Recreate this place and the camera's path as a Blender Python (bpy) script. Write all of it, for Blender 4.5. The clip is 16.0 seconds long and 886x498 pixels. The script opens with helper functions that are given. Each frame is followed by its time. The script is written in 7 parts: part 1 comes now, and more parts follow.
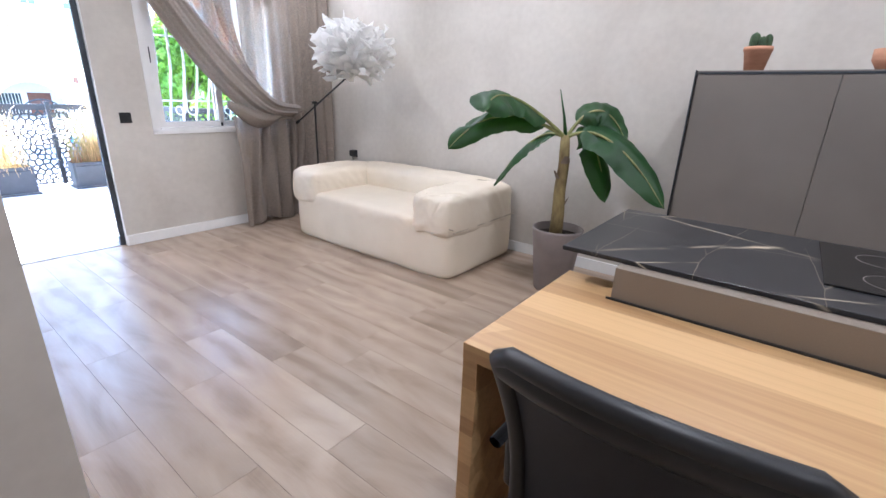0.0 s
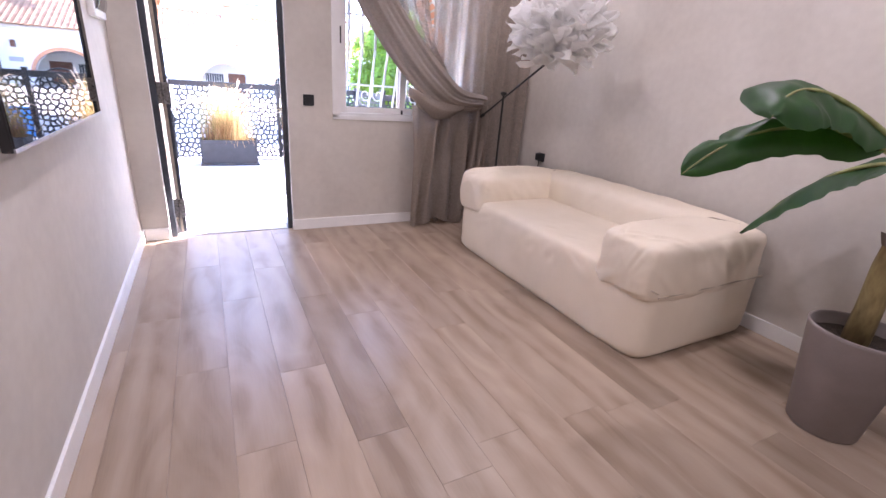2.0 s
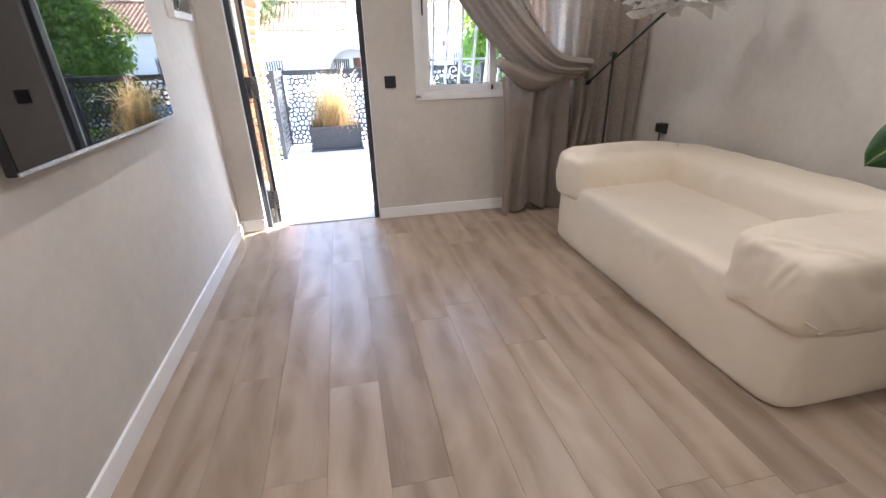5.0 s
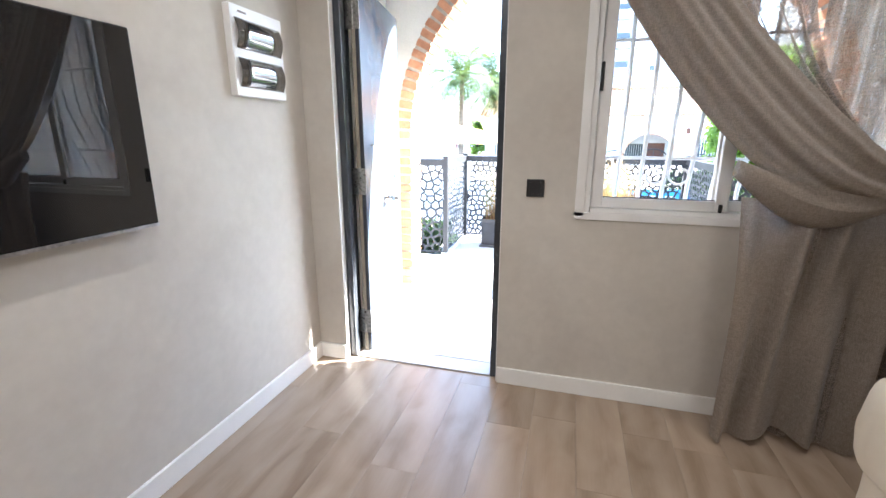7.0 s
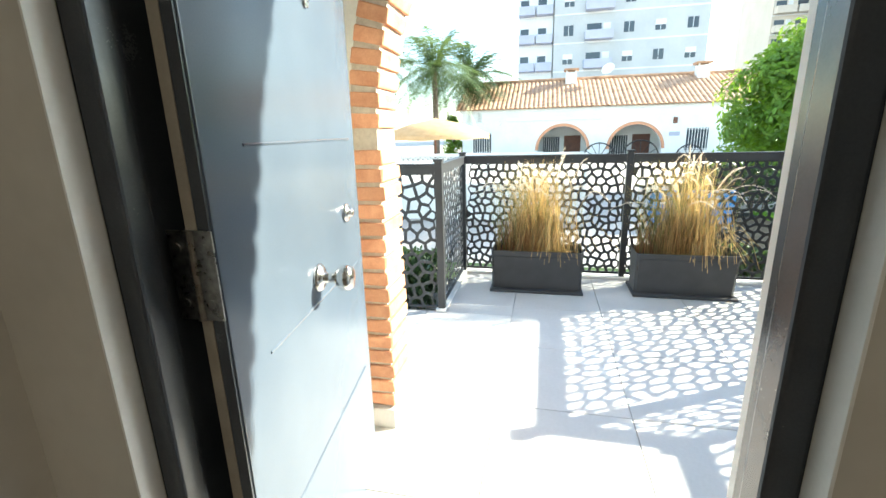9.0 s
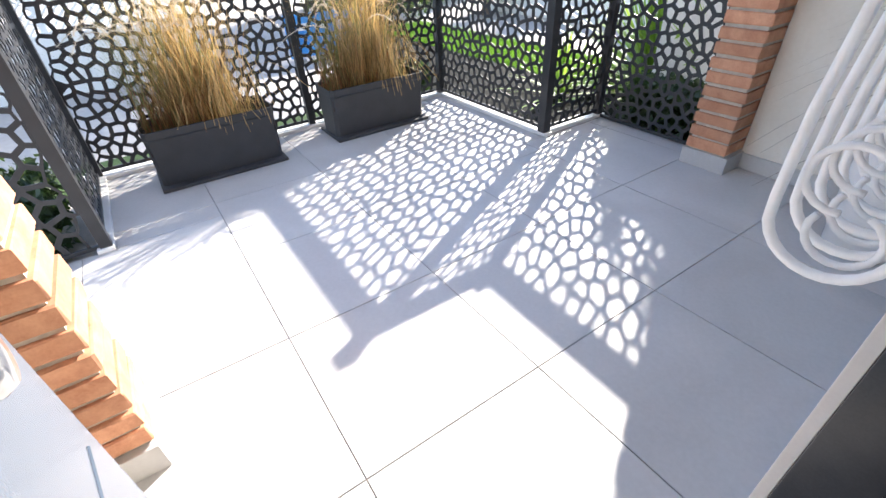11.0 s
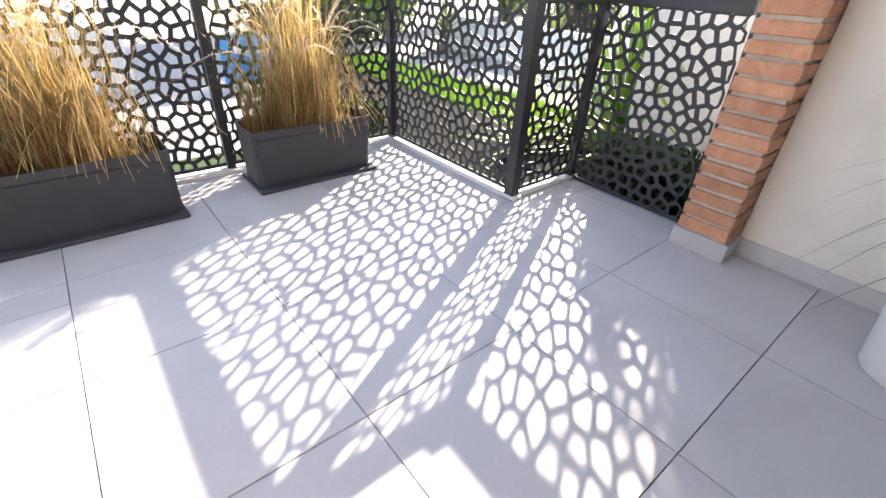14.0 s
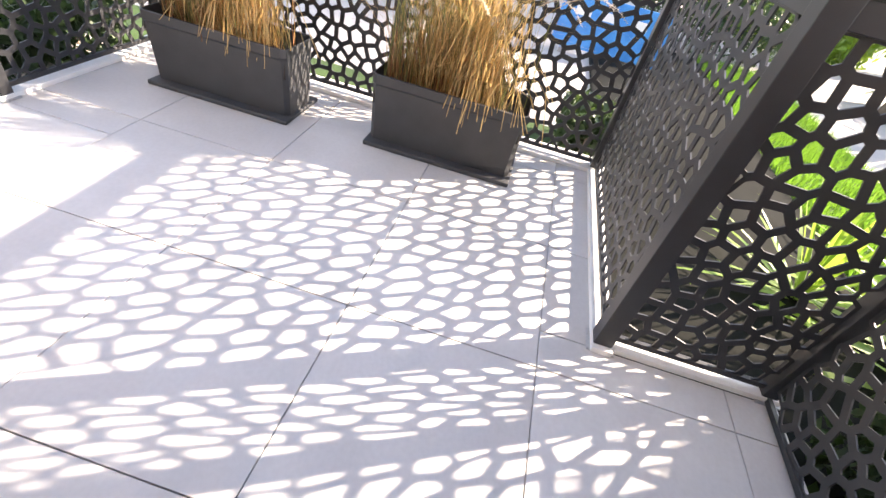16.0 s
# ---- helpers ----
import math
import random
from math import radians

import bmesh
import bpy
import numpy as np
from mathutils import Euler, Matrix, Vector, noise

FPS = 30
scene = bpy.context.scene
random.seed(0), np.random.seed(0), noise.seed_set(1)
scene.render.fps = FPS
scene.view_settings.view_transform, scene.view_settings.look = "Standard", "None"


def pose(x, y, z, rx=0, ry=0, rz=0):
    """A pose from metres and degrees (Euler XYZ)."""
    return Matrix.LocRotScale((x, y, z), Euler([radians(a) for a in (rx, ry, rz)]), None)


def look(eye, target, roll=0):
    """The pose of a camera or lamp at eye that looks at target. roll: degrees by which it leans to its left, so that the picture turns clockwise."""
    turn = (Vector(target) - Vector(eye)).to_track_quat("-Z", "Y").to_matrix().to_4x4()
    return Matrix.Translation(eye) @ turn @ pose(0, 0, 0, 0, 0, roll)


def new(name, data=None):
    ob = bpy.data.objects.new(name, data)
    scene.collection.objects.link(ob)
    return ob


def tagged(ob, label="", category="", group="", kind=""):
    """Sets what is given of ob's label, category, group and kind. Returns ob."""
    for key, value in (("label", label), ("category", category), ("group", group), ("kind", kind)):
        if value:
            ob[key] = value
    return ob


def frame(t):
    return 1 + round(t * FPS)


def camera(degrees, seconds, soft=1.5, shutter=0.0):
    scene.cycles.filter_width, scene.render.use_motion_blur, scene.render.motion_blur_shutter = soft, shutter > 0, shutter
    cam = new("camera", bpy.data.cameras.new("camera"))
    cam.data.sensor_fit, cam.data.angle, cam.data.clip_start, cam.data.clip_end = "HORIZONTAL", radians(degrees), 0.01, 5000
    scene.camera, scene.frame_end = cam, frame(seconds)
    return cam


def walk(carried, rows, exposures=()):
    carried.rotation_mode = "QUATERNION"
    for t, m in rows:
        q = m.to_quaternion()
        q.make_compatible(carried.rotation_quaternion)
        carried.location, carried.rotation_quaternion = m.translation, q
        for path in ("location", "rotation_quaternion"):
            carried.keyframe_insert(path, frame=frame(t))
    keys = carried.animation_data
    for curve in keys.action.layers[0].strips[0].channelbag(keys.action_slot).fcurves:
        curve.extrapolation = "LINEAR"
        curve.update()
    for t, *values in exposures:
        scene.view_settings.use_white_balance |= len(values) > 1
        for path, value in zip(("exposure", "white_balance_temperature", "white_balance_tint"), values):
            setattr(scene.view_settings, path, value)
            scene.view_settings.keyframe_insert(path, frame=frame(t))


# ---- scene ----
cam = camera(90.3, 16.0)
PATH = [
    (0, (-0.186, -0.005, 1.278), (-1.336, 1.5, 0.633), 2.0),
    (0.5, (-0.265, 0.076, 1.294), (-1.522, 1.514, 0.7), 3.4),
    (1, (-0.492, 0.237, 1.209), (-1.83, 1.587, 0.586), 4.8),
    (1.5, (-0.662, 0.439, 1.183), (-2.173, 1.542, 0.475), 6.1),
    (2, (-0.784, 0.628, 1.243), (-2.432, 1.519, 0.542), 4.4),
    (2.5, (-0.804, 0.729, 1.308), (-2.579, 1.482, 0.775), 1.4),
    (3, (-0.819, 0.69, 1.403), (-2.652, 1.443, 1.134), 1.8),
    (3.5, (-0.826, 0.69, 1.425), (-2.672, 1.434, 1.231), 1.8),
    (4, (-0.831, 0.746, 1.304), (-2.629, 1.455, 0.79), -0.3),
    (4.2, (-0.85, 0.76, 1.26), (-2.613, 1.448, 0.615), -1.6),
    (6.3, (-1.715, 1.431, 1.267), (-3.576, 1.228, 0.562), 0.6),
    (6.5, (-1.872, 1.452, 1.281), (-3.757, 1.185, 0.668), -0.4),
    (7, (-2.348, 1.504, 1.288), (-4.208, 0.963, 0.79), 0.1),
    (7.5, (-2.821, 1.408, 1.272), (-4.616, 0.66, 0.804), 0.2),
    (8, (-3.288, 1.192, 1.275), (-5.081, 0.45, 0.792), -2.2),
    (8.5, (-3.713, 1.016, 1.274), (-5.523, 0.338, 0.761), -2.2),
    (9, (-4.037, 0.89, 1.247), (-5.92, 0.452, 0.736), -1.5),
    (9.5, (-4.307, 0.734, 1.265), (-6.215, 0.856, 0.679), -5.4),
    (10, (-4.515, 0.649, 1.225), (-6.258, 1.186, 0.404), -6.6),
    (10.2, (-4.566, 0.628, 1.181), (-6.223, 1.243, 0.245), -6.3),
    (12.3, (-4.693, 0.56, 1.113), (-5.857, 1.615, -0.125), -2.1),
    (12.5, (-4.708, 0.599, 1.132), (-5.901, 1.685, -0.049), -1.8),
    (13, (-4.771, 0.697, 1.132), (-6.025, 1.805, 0.037), 0.5),
    (13.5, (-4.897, 0.784, 1.082), (-6.178, 1.887, 0.012), 2.0),
    (14, (-5.134, 0.928, 1.071), (-6.423, 2.031, 0.011), 3.0),
    (14.5, (-5.319, 1.177, 1.031), (-6.709, 2.16, -0.018), 4.2),
    (15, (-5.471, 1.532, 1.056), (-6.925, 2.391, -0.014), 6.9),
    (15.5, (-5.586, 1.942, 1.026), (-7.142, 2.491, -0.105), 10.9),
    (16, (-5.612, 2.222, 1.066), (-7.131, 2.1, -0.228), 14.6),
]
SKY_STRENGTH, SUN_STRENGTH, SPOT_WATTS = 0.15, 4.7, 3.0
EXPOSURES = [(0.0, 4.55, 5500, 13), (0.6, 4.35, 5650, 20), (1.0, 4.25, 5800, 34), (1.5, 4.3, 5850, 33), (2.2, 4.13, 6100, 28), (2.9, 3.93, 6200, 20), (4.2, 3.83, 6200, 15), (6.3, 4.1, 6150, 12), (7.5, 3.79, 6300, 8), (8.5, 2.9, 7000, 2), (9.1, 2.3, 7100, -1), (9.6, 1.85, 7000, 1), (10.2, 1.8, 6500, 8), (12.3, 2.12, 7200, 15), (14.0, 2.15, 7400, 17), (15.0, 2.2, 7800, 18), (16.0, 2.42, 8000, 19)]
walk(cam, [(t, look(eye, target, roll)) for t, eye, target, roll in PATH], EXPOSURES)

# ---- world, sun, lamps ----
SUN_TO = Vector((-0.90, 1.73, 1.0)).normalized()
world = bpy.data.worlds.new("sky")
scene.world = world
world.use_nodes = True
wn = world.node_tree.nodes
sky = wn.new("ShaderNodeTexSky")
sky.sky_type = "NISHITA"
sky.sun_disc = False
sky.sun_elevation = math.asin(SUN_TO.z)
sky.sun_rotation = math.atan2(SUN_TO.x, SUN_TO.y)
sky.air_density, sky.dust_density, sky.ozone_density = 1.0, 0.35, 2.5
# thin streaky clouds mixed over the clear sky
geo_w = wn.new("ShaderNodeTexCoord")
cloud_map = wn.new("ShaderNodeMapping")
cloud_map.inputs["Scale"].default_value = (1.6, 1.6, 5.5)
cloud = wn.new("ShaderNodeTexNoise")
cloud.inputs["Scale"].default_value = 1.7
cloud.inputs["Detail"].default_value = 7
cloud_ramp = wn.new("ShaderNodeValToRGB")
cloud_ramp.color_ramp.elements[0].position = 0.50
cloud_ramp.color_ramp.elements[1].position = 0.80
cloud_mix = wn.new("ShaderNodeMixRGB")
cloud_mix.inputs["Color2"].default_value = (5.2, 5.4, 5.7, 1)
wl = world.node_tree.links
wl.new(geo_w.outputs["Generated"], cloud_map.inputs["Vector"])
wl.new(cloud_map.outputs["Vector"], cloud.inputs["Vector"])
wl.new(cloud.outputs["Fac"], cloud_ramp.inputs["Fac"])
wl.new(cloud_ramp.outputs["Color"], cloud_mix.inputs["Fac"])
wl.new(sky.outputs["Color"], cloud_mix.inputs["Color1"])
wl.new(cloud_mix.outputs["Color"], wn["Background"].inputs["Color"])
wn["Background"].inputs["Strength"].default_value = SKY_STRENGTH

sun_data = bpy.data.lights.new("sun", "SUN")
sun_data.energy, sun_data.angle, sun_data.color = SUN_STRENGTH, radians(0.55), (1.0, 0.95, 0.87)
sun = new("sun", sun_data)
sun.matrix_world = look(SUN_TO * 40, (0, 0, 0))


# ---- materials ----
def nodes_of(name):
    m = bpy.data.materials.new(name)
    m.use_nodes = True
    return m, m.node_tree.nodes, m.node_tree.links, m.node_tree.nodes["Principled BSDF"]


def surface(name, dark, light, rough=0.6, scale=8.0, fine=120.0, bump=0.15, metal=0.0, stretch=(1, 1, 1), rough_var=0.12,
            per_object=0.0, per_island=0.0, distort=0.0, dist=0.004, spec=0.5, clear=0.0):
    """Two scales of variation between two colours, with relief."""
    m, n, l, b = nodes_of(name)
    co = n.new("ShaderNodeTexCoord")
    mp = n.new("ShaderNodeMapping")
    mp.inputs["Scale"].default_value = stretch
    l.new(co.outputs["Object"], mp.inputs["Vector"])
    vec = mp.outputs["Vector"]
    big = n.new("ShaderNodeTexNoise")
    big.inputs["Scale"].default_value = scale
    big.inputs["Detail"].default_value = 5
    big.inputs["Distortion"].default_value = distort
    small = n.new("ShaderNodeTexNoise")
    small.inputs["Scale"].default_value = fine
    small.inputs["Detail"].default_value = 3
    if per_object:
        info = n.new("ShaderNodeObjectInfo")
        shift = n.new("ShaderNodeVectorMath")
        shift.operation = "MULTIPLY_ADD"
        shift.inputs[1].default_value = (1, 1, 1)
        l.new(vec, shift.inputs[0])
        tall = n.new("ShaderNodeMath")
        tall.operation = "MULTIPLY"
        tall.inputs[1].default_value = 57.0
        l.new(info.outputs["Random"], tall.inputs[0])
        l.new(tall.outputs[0], shift.inputs[2])
        vec = shift.outputs[0]
    l.new(vec, big.inputs["Vector"])
    l.new(vec, small.inputs["Vector"])
    mix = n.new("ShaderNodeMath")
    mix.operation = "MULTIPLY_ADD"
    mix.inputs[1].default_value = 0.72
    l.new(big.outputs["Fac"], mix.inputs[0])
    sc = n.new("ShaderNodeMath")
    sc.operation = "MULTIPLY"
    sc.inputs[1].default_value = 0.28
    l.new(small.outputs["Fac"], sc.inputs[0])
    l.new(sc.outputs[0], mix.inputs[2])
    ramp = n.new("ShaderNodeValToRGB")
    ramp.color_ramp.elements[0].position, ramp.color_ramp.elements[0].color = 0.34, (*dark, 1)
    ramp.color_ramp.elements[1].position, ramp.color_ramp.elements[1].color = 0.66, (*light, 1)
    l.new(mix.outputs[0], ramp.inputs["Fac"])
    col = ramp.outputs["Color"]
    if per_object or per_island:
        hsv = n.new("ShaderNodeHueSaturation")
        rng = n.new("ShaderNodeMapRange")
        amount = per_object or per_island
        rng.inputs["To Min"].default_value, rng.inputs["To Max"].default_value = 1 - amount, 1 + amount
        if per_object:
            l.new(info.outputs["Random"], rng.inputs["Value"])
        else:
            isl = n.new("ShaderNodeNewGeometry")
            l.new(isl.outputs["Random Per Island"], rng.inputs["Value"])
        l.new(rng.outputs["Result"], hsv.inputs["Value"])
        l.new(col, hsv.inputs["Color"])
        col = hsv.outputs["Color"]
    l.new(col, b.inputs["Base Color"])
    rr = n.new("ShaderNodeMapRange")
    rr.inputs["To Min"].default_value, rr.inputs["To Max"].default_value = max(0.02, rough - rough_var), min(1, rough + rough_var)
    l.new(mix.outputs[0], rr.inputs["Value"])
    l.new(rr.outputs["Result"], b.inputs["Roughness"])
    b.inputs["Metallic"].default_value = metal
    b.inputs["Specular IOR Level"].default_value = spec
    b.inputs["Coat Weight"].default_value = clear
    if bump:
        bp = n.new("ShaderNodeBump")
        bp.inputs["Strength"].default_value, bp.inputs["Distance"].default_value = bump, dist
        l.new(mix.outputs[0], bp.inputs["Height"])
        l.new(bp.outputs["Normal"], b.inputs["Normal"])
    return m


def leafy(name, dark, light, through_col, amount=0.35, rough=0.45, scale=6, per_island=0.25):
    m = surface(name, dark, light, rough=rough, scale=scale, fine=60, bump=0.1, per_island=per_island, stretch=(1, 1, 1))
    n, l = m.node_tree.nodes, m.node_tree.links
    tr = n.new("ShaderNodeBsdfTranslucent")
    tr.inputs["Color"].default_value = (*through_col, 1)
    mx = n.new("ShaderNodeMixShader")
    mx.inputs["Fac"].default_value = amount
    l.new(n["Principled BSDF"].outputs["BSDF"], mx.inputs[1])
    l.new(tr.outputs["BSDF"], mx.inputs[2])
    l.new(mx.outputs["Shader"], n["Material Output"].inputs["Surface"])
    return m


def plank_wood(name):
    """Pale greige oak laminate: long grain along x, soft cathedral figure, few darker knots."""
    m, n, l, b = nodes_of(name)
    co, info = n.new("ShaderNodeTexCoord"), n.new("ShaderNodeObjectInfo")
    off = n.new("ShaderNodeVectorMath")
    off.operation = "ADD"
    mul = n.new("ShaderNodeMath")
    mul.operation = "MULTIPLY"
    mul.inputs[1].default_value = 91.0
    l.new(info.outputs["Random"], mul.inputs[0])
    l.new(co.outputs["Object"], off.inputs[0])
    l.new(mul.outputs[0], off.inputs[1])
    figure = n.new("ShaderNodeMapping")
    figure.inputs["Scale"].default_value = (1.1, 3.0, 1)
    l.new(off.outputs[0], figure.inputs["Vector"])
    fig = n.new("ShaderNodeTexNoise")
    fig.inputs["Scale"].default_value, fig.inputs["Detail"].default_value, fig.inputs["Distortion"].default_value = 1.6, 4, 1.4
    l.new(figure.outputs["Vector"], fig.inputs["Vector"])
    grain_map = n.new("ShaderNodeMapping")
    grain_map.inputs["Scale"].default_value = (5, 130, 1)
    l.new(off.outputs[0], grain_map.inputs["Vector"])
    grain = n.new("ShaderNodeTexNoise")
    grain.inputs["Scale"].default_value, grain.inputs["Detail"].default_value = 1.5, 5
    l.new(grain_map.outputs["Vector"], grain.inputs["Vector"])
    rings = n.new("ShaderNodeTexWave")
    rings.wave_type = "RINGS"
    rings.inputs["Scale"].default_value, rings.inputs["Distortion"].default_value = 0.8, 6.0
    rings.inputs["Detail"].default_value, rings.inputs["Detail Scale"].default_value = 3, 1.2
    l.new(figure.outputs["Vector"], rings.inputs["Vector"])
    a1 = n.new("ShaderNodeMath")
    a1.operation = "MULTIPLY_ADD"
    a1.inputs[1].default_value = 0.66
    l.new(fig.outputs["Fac"], a1.inputs[0])
    a2 = n.new("ShaderNodeMath")
    a2.operation = "MULTIPLY_ADD"
    a2.inputs[1].default_value = 0.13
    l.new(grain.outputs["Fac"], a2.inputs[0])
    a3 = n.new("ShaderNodeMath")
    a3.operation = "MULTIPLY"
    a3.inputs[1].default_value = 0.16
    l.new(rings.outputs["Fac"], a3.inputs[0])
    l.new(a3.outputs[0], a2.inputs[2])
    l.new(a2.outputs[0], a1.inputs[2])
    ramp = n.new("ShaderNodeValToRGB")
    e = ramp.color_ramp.elements
    e[0].position, e[0].color = 0.30, (0.255, 0.185, 0.128, 1)
    e[1].position, e[1].color = 0.66, (0.405, 0.318, 0.240, 1)
    mid = e.new(0.45)
    mid.color = (0.338, 0.256, 0.188, 1)
    l.new(a1.outputs[0], ramp.inputs["Fac"])
    hsv = n.new("ShaderNodeHueSaturation")
    rng = n.new("ShaderNodeMapRange")
    rng.inputs["To Min"].default_value, rng.inputs["To Max"].default_value = 0.88, 1.09
    l.new(info.outputs["Random"], rng.inputs["Value"])
    l.new(rng.outputs["Result"], hsv.inputs["Value"])
    l.new(ramp.outputs["Color"], hsv.inputs["Color"])
    l.new(hsv.outputs["Color"], b.inputs["Base Color"])
    rr = n.new("ShaderNodeMapRange")
    rr.inputs["To Min"].default_value, rr.inputs["To Max"].default_value = 0.42, 0.28
    l.new(a1.outputs[0], rr.inputs["Value"])
    l.new(rr.outputs["Result"], b.inputs["Roughness"])
    bp = n.new("ShaderNodeBump")
    bp.inputs["Strength"].default_value, bp.inputs["Distance"].default_value = 0.12, 0.002
    l.new(a1.outputs[0], bp.inputs["Height"])
    l.new(bp.outputs["Normal"], b.inputs["Normal"])
    return m


def desk_oak(name):
    """Honey oak veneer in boards about 12 cm wide, grain along x."""
    m, n, l, b = nodes_of(name)
    co = n.new("ShaderNodeTexCoord")
    gm = n.new("ShaderNodeMapping")
    gm.inputs["Scale"].default_value = (1.2, 40, 40)
    l.new(co.outputs["Object"], gm.inputs["Vector"])
    g = n.new("ShaderNodeTexNoise")
    g.inputs["Scale"].default_value, g.inputs["Detail"].default_value = 2.0, 6
    l.new(gm.outputs["Vector"], g.inputs["Vector"])
    bm_ = n.new("ShaderNodeMapping")
    bm_.inputs["Scale"].default_value = (0.2, 8, 8)
    l.new(co.outputs["Object"], bm_.inputs["Vector"])
    bands = n.new("ShaderNodeTexVoronoi")
    bands.inputs["Scale"].default_value = 1.4
    l.new(bm_.outputs["Vector"], bands.inputs["Vector"])
    sep = n.new("ShaderNodeSeparateColor")
    l.new(bands.outputs["Color"], sep.inputs[0])
    mx = n.new("ShaderNodeMath")
    mx.operation = "MULTIPLY_ADD"
    mx.inputs[1].default_value = 0.45
    l.new(sep.outputs[0], mx.inputs[0])
    sc = n.new("ShaderNodeMath")
    sc.operation = "MULTIPLY"
    sc.inputs[1].default_value = 0.55
    l.new(g.outputs["Fac"], sc.inputs[0])
    l.new(sc.outputs[0], mx.inputs[2])
    ramp = n.new("ShaderNodeValToRGB")
    e = ramp.color_ramp.elements
    e[0].position, e[0].color = 0.2, (0.40, 0.23, 0.10, 1)
    e[1].position, e[1].color = 0.75, (0.62, 0.40, 0.19, 1)
    l.new(mx.outputs[0], ramp.inputs["Fac"])
    l.new(ramp.outputs["Color"], b.inputs["Base Color"])
    b.inputs["Roughness"].default_value = 0.42
    bp = n.new("ShaderNodeBump")
    bp.inputs["Strength"].default_value, bp.inputs["Distance"].default_value = 0.1, 0.001
    l.new(g.outputs["Fac"], bp.inputs["Height"])
    l.new(bp.outputs["Normal"], b.inputs["Normal"])
    return m


def black_marble(name):
    """Near-black stone crossed by thin pale and ochre veins."""
    m, n, l, b = nodes_of(name)
    co = n.new("ShaderNodeTexCoord")
    warp = n.new("ShaderNodeTexNoise")
    warp.inputs["Scale"].default_value, warp.inputs["Detail"].default_value = 3.0, 4
    l.new(co.outputs["Object"], warp.inputs["Vector"])
    add = n.new("ShaderNodeVectorMath")
    add.operation = "MULTIPLY_ADD"
    add.inputs[1].default_value = (0.035, 0.035, 0.035)
    l.new(warp.outputs["Color"], add.inputs[0])
    l.new(co.outputs["Object"], add.inputs[2])
    last = None
    for scale, width, rot, st in ((1.5, 0.008, 0.35, (0.6, 2.2, 1)), (2.4, 0.005, 1.2, (2.4, 0.45, 1))):
        mp = n.new("ShaderNodeMapping")
        mp.inputs["Rotation"].default_value = (0, 0, rot)
        mp.inputs["Scale"].default_value = st
        l.new(add.outputs[0], mp.inputs["Vector"])
        v = n.new("ShaderNodeTexVoronoi")
        v.feature = "DISTANCE_TO_EDGE"
        v.inputs["Scale"].default_value = scale
        l.new(mp.outputs["Vector"], v.inputs["Vector"])
        r = n.new("ShaderNodeValToRGB")
        r.color_ramp.elements[0].position, r.color_ramp.elements[0].color = 0.0, (1, 1, 1, 1)
        r.color_ramp.elements[1].position, r.color_ramp.elements[1].color = width, (0, 0, 0, 1)
        l.new(v.outputs["Distance"], r.inputs["Fac"])
        patch = n.new("ShaderNodeTexNoise")
        patch.inputs["Scale"].default_value = 2.2
        l.new(mp.outputs["Vector"], patch.inputs["Vector"])
        pr = n.new("ShaderNodeValToRGB")
        pr.color_ramp.elements[0].position, pr.color_ramp.elements[1].position = 0.42, 0.62
        l.new(patch.outputs["Fac"], pr.inputs["Fac"])
        k = n.new("ShaderNodeMath")
        k.operation = "MULTIPLY"
        l.new(r.outputs["Color"], k.inputs[0])
        l.new(pr.outputs["Color"], k.inputs[1])
        if last:
            mxm = n.new("ShaderNodeMath")
            mxm.operation = "MAXIMUM"
            l.new(last, mxm.inputs[0])
            l.new(k.outputs[0], mxm.inputs[1])
            last = mxm.outputs[0]
        else:
            last = k.outputs[0]
    mix = n.new("ShaderNodeMixRGB")
    mix.inputs["Color1"].default_value = (0.018, 0.018, 0.02, 1)
    mix.inputs["Color2"].default_value = (0.62, 0.52, 0.38, 1)
    l.new(last, mix.inputs["Fac"])
    l.new(mix.outputs["Color"], b.inputs["Base Color"])
    b.inputs["Roughness"].default_value = 0.38
    return m


